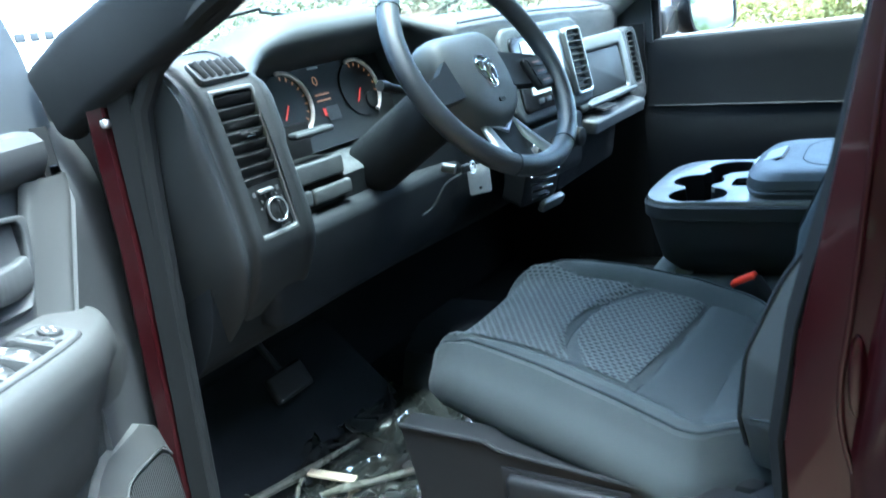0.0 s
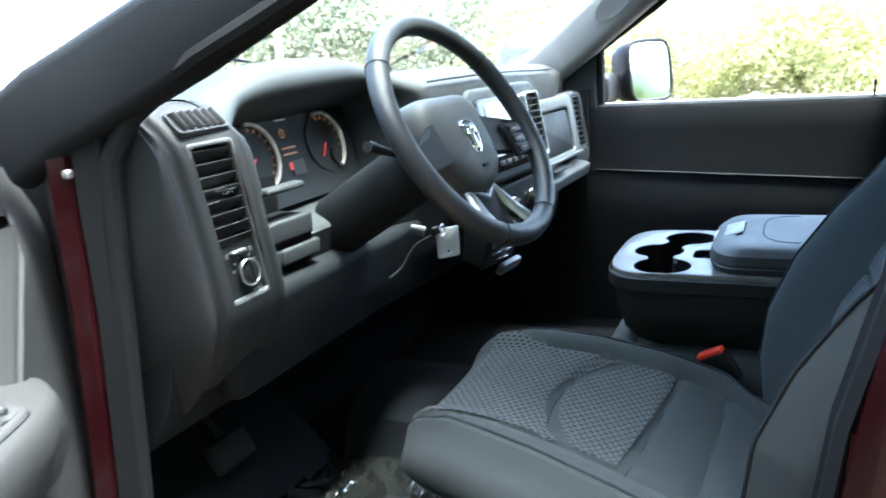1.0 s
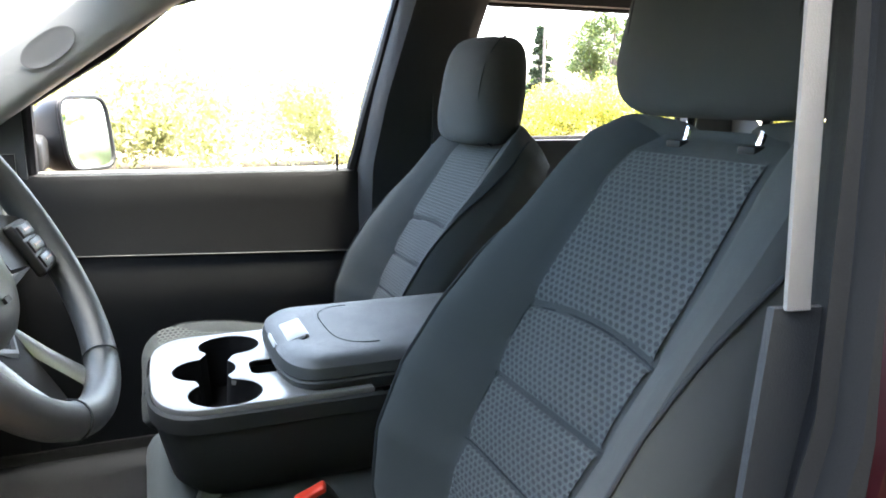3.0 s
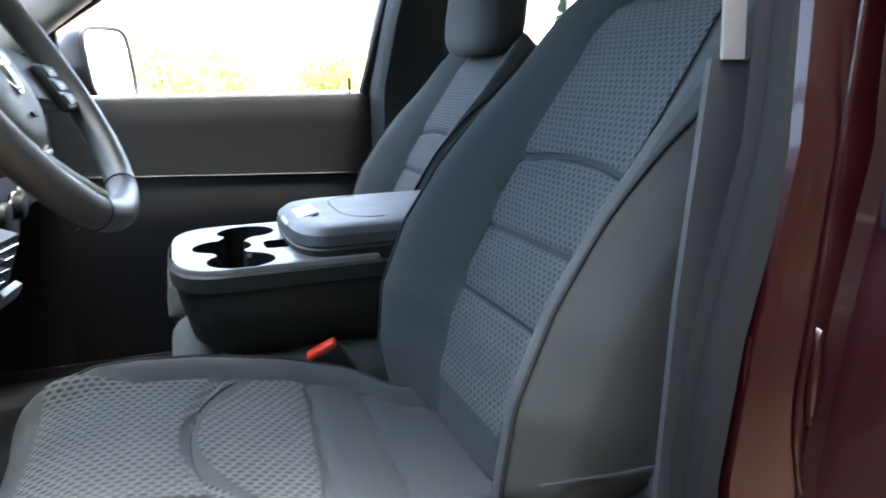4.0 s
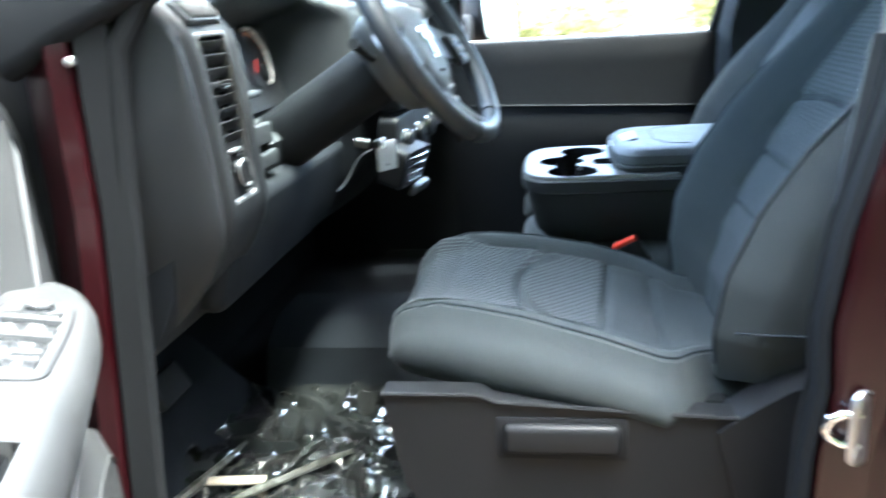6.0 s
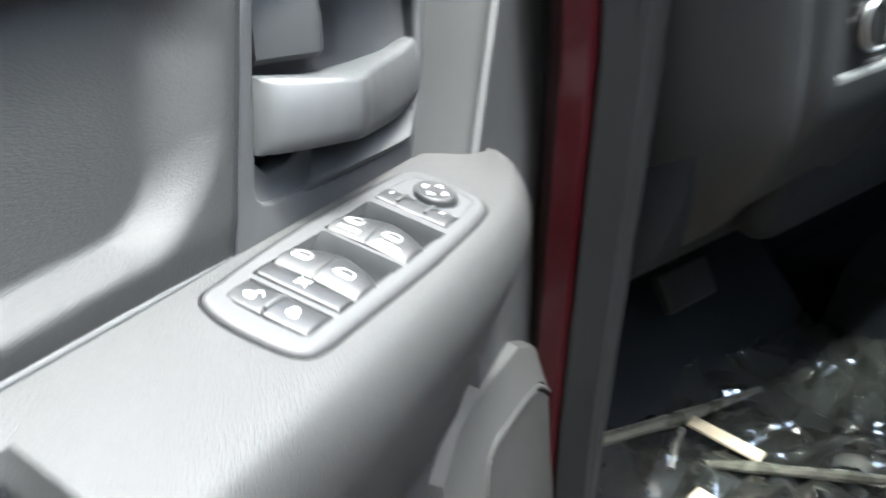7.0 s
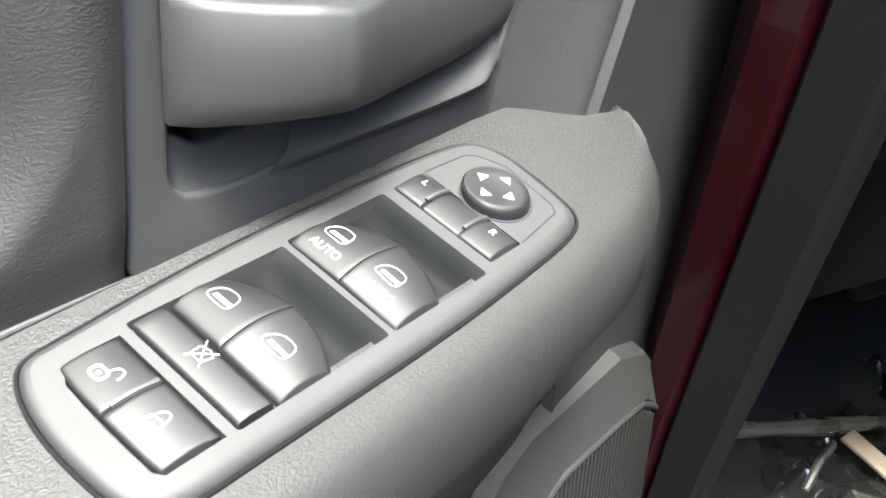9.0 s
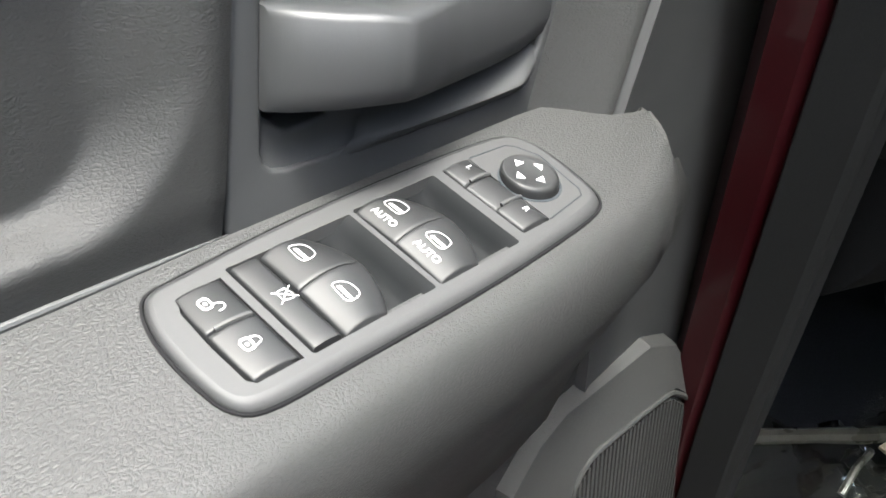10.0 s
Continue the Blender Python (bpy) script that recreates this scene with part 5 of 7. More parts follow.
for z in (0.66, 0.9, 1.05, 1.15, 1.22, 1.26, 1.29, 1.33, 1.37, 1.41, 1.45, 1.49, 1.506):
    ur, vr = strip_right(max(z, 1.26))
    ur, vr = min(ur, 0.06), vr + 0.002
    k = 0.035 * smooth(1.42, 1.506, z) + 0.010 * smooth(1.20, 0.9, z)
    ends.append([D(ur + 0.001, vr - 0.010, z), D(ur + 0.0025, vr - k, z), D(ur + 0.008, vr - 0.002 - k, z), D(0.090, vr - 0.010 - k, z), D(0.145, -0.018 - k, z), D(0.160, -0.026 - k, z), D(0.166, -0.04 - k, z), D(0.167, -0.10, z)])
part("hinge_end", loft(ends, closed=False), DOOR_SMOOTH, door, "smooth dark grey hinge end of the door")
part("trim_clip", loft([[D(0.142, -0.022, 1.090), D(0.166, -0.030, 1.060), D(0.150, -0.026, 1.066)], [D(0.144, -0.014, 1.086), D(0.167, -0.022, 1.058), D(0.151, -0.018, 1.064)]]), GRAB, door, "pale trim clip")
# padded insert: a grained face that sinks into a round cornered hollow
FACE, FLOOR_V = -0.021, -0.037
def bezel_left(z):
    return -0.2105 + 0.30 * (z - 1.306)
def insert_v(u, z):
    uu = u - 0.26 * (z - 1.336)
    qx, qz = abs(uu + 0.5225) - (0.287 - 0.030), abs(z - 1.384) - (0.0475 - 0.030)
    d = math.hypot(max(qx, 0), max(qz, 0)) + min(max(qx, qz), 0) - 0.030
    side = max(qx, 0) / (max(qx, 0) + max(qz, 0) + 1e-6)       # gentler slope at the ends than along the foot
    v = FLOOR_V + (FACE - FLOOR_V) * smooth(-0.001 - 0.012 * side, 0.011 + 0.016 * side, d)
    v -= 0.0020 * (1 - smooth(1.306, 1.326, z)) + 0.010 * smooth(1.438, 1.450, z)
    return v - 0.0022 * groove((u - bezel_left(z)) * 1.0, 0.004)
rows = []
for j in range(61):
    z = 1.300 + 0.150 * j / 60
    ue = bezel_left(z) - 0.0006
    us = [-0.88 + (ue - 0.115 + 0.88) * k / 30 for k in range(30)] + [ue - 0.115 + 0.115 * k / 55 for k in range(56)]
    rows.append([D(u, insert_v(u, z), z) for u in us] + [D(ue + 0.0003, FACE - 0.012, z)])
part("insert_pad", loft(rows, closed=False), DOOR_GRAIN, door, "grained padded door insert", angle=60)
# tube added along the joint to give its highlight line a shape
part("insert_highlight", tube([D(u, -0.0222, top_z(u, -0.0222) + 0.0002) for u in [-0.86 + 0.650 * k / 30 for k in range(31)]], 0.0018, 10, False, [1.0] * 28 + [0.8, 0.5, 0.1]), DOOR_SMOOTH, door, "thin tube for the highlight where insert and armrest meet")
# handle bezel with release lever and grab bar
VB = -0.0255
OPENING = [(-0.1665, 1.4165), (-0.164, 1.4215), (-0.1575, 1.4245), (-0.116, 1.4190), (-0.064, 1.4140), (-0.034, 1.4105), (-0.028, 1.404), (-0.0265, 1.392), (-0.031, 1.365), (-0.038, 1.338), (-0.0425, 1.3262), (-0.0475, 1.3185), (-0.054, 1.3142), (-0.062, 1.3130), (-0.080, 1.3138), (-0.110, 1.3155), (-0.130, 1.3166), (-0.148, 1.3176), (-0.165, 1.3181), (-0.180, 1.3199), (-0.1855, 1.3218), (-0.1882, 1.3252), (-0.1883, 1.330), (-0.184, 1.347), (-0.176, 1.381)]
hz = part("handle_bezel", plate([(-0.1728, 1.4235), (-0.1705, 1.4295), (-0.165, 1.4325), (-0.088, 1.4235), (-0.022, 1.4150), (-0.0155, 1.4105), (-0.0145, 1.400), (-0.0245, 1.350), (-0.0375, 1.318), (-0.0490, 1.290), (-0.206, 1.290), (-0.2095, 1.306), (-0.187, 1.386)], 0.012, [OPENING], pose(0, 0, 0, 90, 0, 0), 0.0022, 3), DOOR_SMOOTH, door, "smooth dark handle surround")
hz.location = (0, -VB, 0)
def bz(u, v, z):
    """Door coordinates in the frame of the handle bezel."""
    return D(u, v - VB, z)
part("recess", loft([[bz(u, v, z) for u, z in OPENING] for v in (VB - 0.004, -0.052)], caps=False), BLACK, hz)
part("recess_floor", plate(OPENING, 0.004, (), Matrix.Translation((0, 0.0265, 0)) @ pose(0, 0, 0, 90, 0, 0)), BLACK, hz)
# release lever: a curved paddle with a finger scoop behind it
lev = []
for k in range(13):
    f = k / 12
    u = -0.164 + 0.054 * f
    z1, z0 = 1.4215 - 0.005 * f, 1.383 - 0.006 * f
    v = -0.030 - 0.004 * math.cos(math.pi * f) - 0.010 * smooth(0.75, 1.0, f)
    lev.append([bz(u, v - 0.014, z1), bz(u, v - 0.003, z1), bz(u, v, z1 - 0.003), bz(u, v + 0.0015, (z0 + z1) / 2), bz(u, v, z0 + 0.003), bz(u, v - 0.003, z0), bz(u, v - 0.014, z0)])
part("release_lever", loft(lev), DOOR_SMOOTH, hz, "smooth grey release lever")
part("lever_pocket", loft([[bz(-0.105 + 0.075 * f, -0.050 + 0.014 * smooth(0.35, 0.9, f) + g, z - 0.012 * f) for g, z in ((0.0, 1.420), (0.0, 1.40), (0.0, 1.372), (0.002, 1.362))] for f in [k / 10 for k in range(11)]], closed=False), DOOR_SMOOTH, hz)
BAR = ((-0.1855, 1.3805, 1.3462, -0.0200), (-0.180, 1.3800, 1.3460, -0.0125), (-0.166, 1.3775, 1.3452, -0.0025), (-0.152, 1.3750, 1.3440, 0.0040), (-0.1415, 1.3722, 1.3424, 0.0062), (-0.130, 1.3706, 1.3395, 0.0020), (-0.115, 1.3690, 1.3355, -0.0050), (-0.098, 1.3676, 1.3322, -0.0110), (-0.077, 1.3662, 1.3290, -0.0170), (-0.055, 1.3655, 1.3275, -0.0220), (-0.036, 1.3672, 1.3300, -0.0255), (-0.024, 1.3670, 1.3350, -0.0300))
rg = []
for k in range(57):
    u = -0.1855 + 0.1615 * k / 56
    z0, z1, vo = lerp_table(BAR, u)
    h = z0 - z1
    ring = [(-0.050, z0 - 0.004), (-0.040, z0 - 0.001), (vo - 0.012, z0 + 0.0014), (vo - 0.0030, z0 + 0.0008), (vo - 0.0010, z0 - 0.0002), (vo, z0 - 0.0020), (vo + 0.0012, z0 - h * 0.4), (vo + 0.0006, z0 - h * 0.75), (vo - 0.001, z1 + 0.0025), (vo - 0.003, z1 + 0.0004), (vo - 0.008, z1 + 0.0006), (-0.050, z1 + 0.004)]
    rg.append([bz(u + 0.26 * (z - 1.346) * (1 - k / 56), max(v, -0.051), z) for v, z in ring])
part("grab_bar", loft(rg), DOOR_SMOOTH, hz, "thick smooth grab bar", angle=50)
# pull pocket under the bar and the sloping ledge that catches the light
pocket = []
for k in range(21):
    f = k / 20
    u = -0.1884 + 0.0470 * f
    zb = lerp_table(((-0.1884, 1.3242), (-0.1855, 1.3205), (-0.180, 1.3187), (-0.165, 1.3169), (-0.148, 1.3164), (-0.140, 1.3162)), u)[0]
    zt = 1.3440 - 0.0115 * smooth(0.0, 0.30, f) + 0.010 * smooth(0.55, 1.0, f)
    pocket.append([bz(u, -0.044, zt + 0.002), bz(u, -0.0300, zt + 0.0012), bz(u, -0.0285, zt), bz(u, -0.0282, zt - 0.0012), bz(u, -0.0290, zt - 0.004), bz(u, -0.0288, zb + 0.003), bz(u, -0.0272, zb), bz(u, -0.030, zb - 0.002)])
part("pull_pocket", loft(pocket, closed=False), DOOR_SMOOTH, hz, "scooped pull pocket", angle=60)
ledge = []
for k in range(25):
    f = k / 24
    u = -0.1440 + 0.1000 * f
    zb = 1.3172 - 0.0046 * smooth(0.0, 0.85, f) + 0.004 * smooth(0.85, 1.0, f)
    out = 0.0055 * smooth(0.0, 0.25, f) * (1 - smooth(0.86, 1.0, f))
    us_ = [u - 0.020 * (1 - f) ** 2 * (1 - i / 7) ** 1.5 for i in range(8)]
    ledge.append([bz(us_[0], VB - 0.004, zb - 0.006), bz(us_[1], VB - 0.0005, zb - 0.004), bz(us_[2], VB + out * 0.75, zb - 0.0005), bz(us_[3], VB + out, zb + 0.0016), bz(us_[4] + 0.001, VB + out * 0.8 - 0.0003, zb + 0.0034), bz(us_[5] + 0.002, VB - 0.002, zb + 0.0085), bz(us_[6] + 0.003, VB - 0.005, zb + 0.0125), bz(us_[7] + 0.004, VB - 0.010, zb + 0.017)])
part("pull_ledge", loft(ledge, closed=False), DOOR_SMOOTH, hz, "sloping ledge under the grab bar", angle=60)
# grained strip between handle and hinge end
rows = []
for j in range(16):
    z = 1.262 + 0.185 * j / 15
    ul = -0.054 + 0.40 * (z - 1.303) if z < 1.36 else -0.0312 + 0.46 * (z - 1.36)
    ur, vr = strip_right(z)
    ur = min(ur, 0.06)
    rows.append([D(ul - 0.001, -0.040, z)] + [D(ul + (ur - ul) * f, -0.0275 + (vr + 0.0275) * f ** 1.25 - 0.002 * groove(f, 0.06) - 0.0025 * groove(1 - f, 0.06), z) for f in [k / 16 for k in range(17)]] + [D(ur + 0.001, vr - 0.014, z)])
part("front_strip", loft(rows, closed=False), DOOR_GRAIN, door, "grained strip beside the handle", angle=60)

# armrest with a pull bin
arm_rings = []
def arm_ring(u, vi, vo, bin_):
    zf = lambda v: top_z(u, v)
    b0, b1 = 0.004, 0.044
    dep = 0.055 if bin_ else 0.0
    if u > -0.31:
        b0, b1 = -0.009, 0.030
    if -0.2175 < u < -0.112:          # seat of the switch panel
        b0, b1, dep = -0.009, 0.030, 0.014
    e = 0.010
    g = min(0.004, (vo - vi) * 0.2)
    pts = [(vi, zf(vi) - g), (vi + g, zf(vi + g))]
    if vo > 0.05:
        q = [b0 - 0.004, b0 + 0.002, b1 - 0.002, b1 + 0.003]
    else:
        q = [vi + (vo - vi) * f for f in (0.3, 0.4, 0.6, 0.7)]
    pts += [(q[0], zf(q[0])), (q[1], zf(q[1]) - dep), (q[2], zf(q[2]) - dep), (q[3], zf(q[3]))]
    w = min(e, (vo - vi) * 0.3)
    pts += [(vo - w, zf(vo - w)), (vo - w * 0.35, zf(vo) + 0.0015), (vo + 0.001, zf(vo) - 0.006), (vo + 0.004, zf(vo) - 0.016), (vo + 0.003, zf(vo) - 0.04)]
    k = smooth(0, 0.06, vo - vi)
    pts += [(vo - 0.012 * k, 1.20), (vo - 0.030 * k, 1.16), (vo - 0.05 * k, 1.10), (min(vi, -0.02), 1.08), (min(vi, -0.028), 1.20)]
    q2 = smooth(-0.065, -0.012, u)
    pts = pts[:-5] + [(v, z + (1.236 - z) * q2 * (1 if z < 1.236 else 0)) for v, z in pts[-5:]]
    return [D(u, v, z) for v, z in pts]
for u in (-0.86, -0.70, -0.53):
    arm_rings.append(arm_ring(u, -0.026, 0.060, False))
arm_rings.append(arm_ring(-0.525, -0.026, 0.060, True))
for u in (-0.48, -0.42, -0.36, -0.348):
    arm_rings.append(arm_ring(u, -0.026, 0.060, True))
arm_rings.append(arm_ring(-0.342, -0.026, 0.060, False))
for u, vi, vo in ((-0.30, -0.026, 0.0595), (-0.2180, -0.026, 0.059), (-0.2170, -0.026, 0.059), (-0.20, -0.026, 0.058), (-0.15, -0.026, 0.0565), (-0.1135, -0.026, 0.0547), (-0.1115, -0.026, 0.0545), (-0.09, -0.026, 0.0528), (-0.06, -0.026, 0.050), (-0.045, -0.025, 0.0475), (-0.034, -0.018, 0.044), (-0.024, -0.010, 0.0410), (-0.016, -0.005, 0.0375), (-0.009, -0.003, 0.0325), (-0.003, -0.001, 0.0255), (0.001, 0.0, 0.018), (0.004, 0.0005, 0.008)):
    arm_rings.append(arm_ring(u, vi, vo, False))
arm = part("armrest", loft(arm_rings), ARM_GRAIN, door, "grained dark grey armrest with a pull bin", angle=50)
# black skin added over the bin's walls to stand for the shade inside
bl = [(-0.5215, 0.0068), (-0.3515, 0.0068), (-0.3515, 0.0412), (-0.5215, 0.0412)]
part("bin_shade_skin", loft([[D(u, v, top_z(u, v) - h) for u, v in bl] for h in (0.004, 0.030, 0.052)] + [[D(-0.4365 + (u + 0.4365) * 0.3, 0.024 + (v - 0.024) * 0.3, top_z(u, v) - 0.053) for u, v in bl]], caps=False), BLACK, arm, "black skin standing for the shade inside the pull bin")

# switch panel on the armrest


def on_top(bm):
    """From (u, v, up) with the slight skew of the panel to the armrest's top face."""
    for vtx in bm.verts:
        u, v, h = vtx.co
        v += 0.0018
        u += 0.15 * (v - 0.01) + 0.001
        vtx.co = (u, -v, top_z(u, v) + h)
    return bm


bez = sub([(-0.2500, -0.0060), (-0.2450, -0.0135), (-0.2330, -0.0142), (-0.20, -0.0172), (-0.16, -0.0185), (-0.115, -0.0180), (-0.082, -0.0165), (-0.0715, -0.0125), (-0.0672, 0.0), (-0.0690, 0.020), (-0.0712, 0.0320), (-0.0790, 0.0372), (-0.10, 0.0395), (-0.15, 0.0422), (-0.215, 0.0416), (-0.243, 0.0418), (-0.2512, 0.0365), (-0.2530, 0.022), (-0.2528, 0.006)])


def inset(loop, d):
    """The outline moved inwards by d."""
    out = []
    n = len(loop)
    area = sum(loop[i][0] * loop[(i + 1) % n][1] - loop[(i + 1) % n][0] * loop[i][1] for i in range(n))
    sgn = 1 if area > 0 else -1
    for i in range(n):
        a, b = Vector(loop[i - 1]), Vector(loop[(i + 1) % n])
        t = (b - a).normalized()
        out.append((loop[i][0] - sgn * t.y * d, loop[i][1] + sgn * t.x * d))
    return out


WELL_R, WELL_F = (-0.2190, -0.1662, -0.0080, 0.0350), (-0.1640, -0.1232, -0.0090, 0.0350)
lock_hole = [(-0.2412, 0.0005), (-0.2385, -0.0040), (-0.2340, -0.0056), (-0.2222, -0.0056), (-0.2222, 0.0345), (-0.2395, 0.0345), (-0.2415, 0.0320), (-0.2420, 0.016)]
mir_hole = rrect(0.0155, 0.0415, 0.0008, 2, (-0.1107, 0.0118))
wells = [rrect(a[1] - a[0], a[3] - a[2], 0.0012, 3, ((a[0] + a[1]) / 2, (a[2] + a[3]) / 2)) for a in (WELL_R, WELL_F)]
face = inset(bez, 0.0034)
rim_loft = loft([[(x, y, h) for x, y in inset(bez, d)] for d, h in ((0.0, -0.004), (0.0, 0.0006), (0.0004, 0.0016), (0.0012, 0.0026), (0.0022, 0.0033), (0.0034, 0.0036))], caps=False)
top_plate = plate(face, 0.010, [wells[0], wells[1], lock_hole, mir_hole], Matrix.Translation((0, 0, 0.0036)))
sp_ = part("switch_panel", on_top(merge(rim_loft, top_plate)), BEZEL, arm, "smooth dark grey window switch panel", angle=50)
part("panel_gap", on_top(tube([(x, y, 0.0003) for x, y in inset(bez, -0.0007)], 0.0008, 5, True)), CUP_BLACK, sp_)
for u0, u1, v0, v1 in (WELL_R, WELL_F):
    # finger scoop: deep beside the keys, rising in a hollow slope to the far rim
    rows = []
    for k in range(21):
        f = k / 20
        u = u0 + (u1 - u0) * f
        row = []
        for q in range(13):
            g = q / 12
            v = v0 + (v1 - v0) * g
            dep = 0.0118 * (1 - smooth(0.80, 1.0, f)) * (1 - 0.55 * (1 - smooth(0.0, 0.16, g)) ** 2) * (1 - 0.3 * smooth(0.8, 1.0, g))
            row.append((u, v, 0.0034 - dep - (0.008 if f < 0.35 else 0)))
        rows.append(row)
    part("well", on_top(loft(rows, closed=False)), WELL, sp_, "finger scoop behind the keys, coloured dark as shade", angle=60)
part("well", on_top(plate(lock_hole, 0.002, (), Matrix.Translation((0, 0, -0.002)))), BLACK, sp_)
part("well", on_top(plate(mir_hole, 0.002, (), Matrix.Translation((0, 0, -0.002)))), BLACK, sp_)


def rocker(u0, u1, v0, v1, h, crown, tilt=0.0, bow=0.0, left=0.0, mid=0.0132):
    """A key with a domed top; bow rounds its right edge about the line v = mid, left its left edge, tilt leans it across."""
    n, m = 14, 9
    def pt(f, g):
        v = v0 + (v1 - v0) * g
        r = u1 - bow * ((v - mid) / 0.0205) ** 2
        l_ = u0 + left * ((v - mid) / 0.0205) ** 4
        u = l_ + (r - l_) * f
        z = h + crown * (1 - (2 * f - 1) ** 2) + tilt * (v - mid)
        e = min(f, 1 - f) * (r - l_)
        w = min(g, 1 - g) * (v1 - v0)
        return u, v, z - 0.0006 * (1 - smooth(0, 0.0008, e)) - 0.0003 * (1 - smooth(0, 0.0006, w))
    fs = [0.0, 0.03, 0.07, 0.12] + [0.12 + 0.76 * k / (n - 7) for k in range(1, n - 7)] + [0.88, 0.93, 0.97, 1.0]
    gs = [0.0, 0.03, 0.08] + [0.08 + 0.84 * k / (m - 5) for k in range(1, m - 5)] + [0.92, 0.97, 1.0]
    grid = [[pt(f, g) for g in gs] for f in fs]
    low = lambda r: [(x, y, -0.009) for x, y, z in r]
    rows = [low(grid[0])] + grid + [low(grid[-1])]
    rows = [[(r[0][0], r[0][1], -0.009)] + r + [(r[-1][0], r[-1][1], -0.009)] for r in rows]
    return part("button", on_top(loft(rows, closed=False)), BUTTON, sp_, angle=50)


lock_a = rocker(-0.2408, -0.2230, -0.0048, 0.0126, 0.0044, 0.0011, 0.03, 0.0, 0.0016, 0.014)
lock_b = rocker(-0.2408, -0.2230, 0.0134, 0.0335, 0.0044, 0.0011, -0.03, 0.0, 0.0010, 0.014)
blank = rocker(-0.2182, -0.2072, -0.0060, 0.0338, 0.0046, 0.0006)
win_r1 = rocker(-0.2059, -0.1800, -0.0072, 0.0121, 0.0042, 0.0026, 0.075, 0.0078)
win_r2 = rocker(-0.2059, -0.1800, 0.0126, 0.0342, 0.0042, 0.0026, -0.075, 0.0078)
win_f1 = rocker(-0.1633, -0.1366, -0.0084, 0.0116, 0.0042, 0.0026, 0.075, 0.0078)
win_f2 = rocker(-0.1633, -0.1366, 0.0121, 0.0340, 0.0042, 0.0026, -0.075, 0.0078)
mir_l = rocker(-0.1182, -0.1036, -0.0082, 0.0026, 0.0044, 0.0010)
mir_m = rocker(-0.1182, -0.1036, 0.0030, 0.0185, 0.0040, 0.0010)
mir_r = rocker(-0.1182, -0.1036, 0.0189, 0.0318, 0.0044, 0.0010)


def crown_of(u0, u1, h, crown, tilt, mid=0.0132):
    """Height of a key's top at (u, v), for the marks upon it."""
    return lambda u, v: h + 0.0002 + crown * (1 - (2 * (u - u0) / (u1 - u0) - 1) ** 2) + tilt * (v - mid)


TOP_R1, TOP_R2 = crown_of(-0.2059, -0.1805, 0.0042, 0.0026, 0.075), crown_of(-0.2059, -0.1805, 0.0042, 0.0026, -0.075)
TOP_F1, TOP_F2 = crown_of(-0.1633, -0.1371, 0.0042, 0.0026, 0.075), crown_of(-0.1633, -0.1371, 0.0042, 0.0026, -0.075)
TOP_LA, TOP_LB = crown_of(-0.2408, -0.2230, 0.0044, 0.0011, 0.03, 0.014), crown_of(-0.2408, -0.2230, 0.0044, 0.0011, -0.03, 0.014)
TOP_B, TOP_M = crown_of(-0.2182, -0.2072, 0.0046, 0.0006, 0.0), crown_of(-0.1182, -0.1036, 0.0044, 0.0010, 0.0)


def ride(bm, h):
    """Lays marks on a key's top."""
    for vtx in bm.verts:
        vtx.co.z += h(vtx.co.x, vtx.co.y)
    return on_top(bm)


def key_divider(u0, u1, v, h):
    bar_ = tube([(u0 + (u1 - u0) * f, v, h(u0 + (u1 - u0) * f, v) + 0.0003) for f in [k / 8 for k in range(9)]], 0.0009, 6)
    part("key_divider", on_top(bar_), BEZEL, sp_)


key_divider(-0.2375, -0.2242, 0.0130, TOP_LA)
key_divider(-0.1150, -0.1040, 0.0028, TOP_M)
key_divider(-0.1150, -0.1040, 0.0187, TOP_M)
part("mirror_pad_frame", on_top(tube([(x, y, 0.0037) for x, y in [(-0.1025, -0.0092), (-0.0830, -0.0080), (-0.0796, -0.0055), (-0.0748, 0.0040), (-0.0775, 0.0265), (-0.0800, 0.0296), (-0.1025, 0.0325)]], 0.0003, 4)), SEAM, sp_)
KU, KV = -0.0918, 0.0130
kn_rings = [[(KU + 0.0112 * f * math.cos(a), KV + 0.0112 * f * math.sin(a), h) for a in [2 * math.pi * k / 40 for k in range(40)]] for f, h in ((1.04, 0.002), (1.04, 0.0062), (1.02, 0.0075), (0.95, 0.0084), (0.86, 0.0086), (0.6, 0.0080), (0.2, 0.0077))]
knob = part("mirror_knob", on_top(loft(kn_rings)), BUTTON, sp_, "round black mirror control knob")
part("knob_gap", on_top(tube([(KU + 0.0122 * math.cos(a), KV + 0.0122 * math.sin(a), 0.0036) for a in [2 * math.pi * k / 36 for k in range(36)]], 0.0006, 5, True)), SEAM, sp_)
for k in range(4):
    a = radians(90 * k)
    c, s_ = math.cos(a), math.sin(a)
    tri = [(KU + 0.0078 * c, KV + 0.0078 * s_), (KU + 0.0049 * c - 0.0021 * s_, KV + 0.0049 * s_ + 0.0021 * c), (KU + 0.0049 * c + 0.0021 * s_, KV + 0.0049 * s_ - 0.0021 * c)]
    part("arrow_mark", on_top(plate(tri, 0.0006, (), Matrix.Translation((0, 0, 0.0088)))), WHITE_MARK, knob)


def icon_lines(lines, h, parent, r=0.00021):
    for ln in lines:
        dense = [tuple(Vector(p).lerp(Vector(q), k / 3)) for p, q in zip(ln, ln[1:]) for k in range(3)] + [ln[-1]]
        part("icon_line", ride(tube([(x, y, 0) for x, y in dense], r, 5), h), WHITE_MARK, parent)


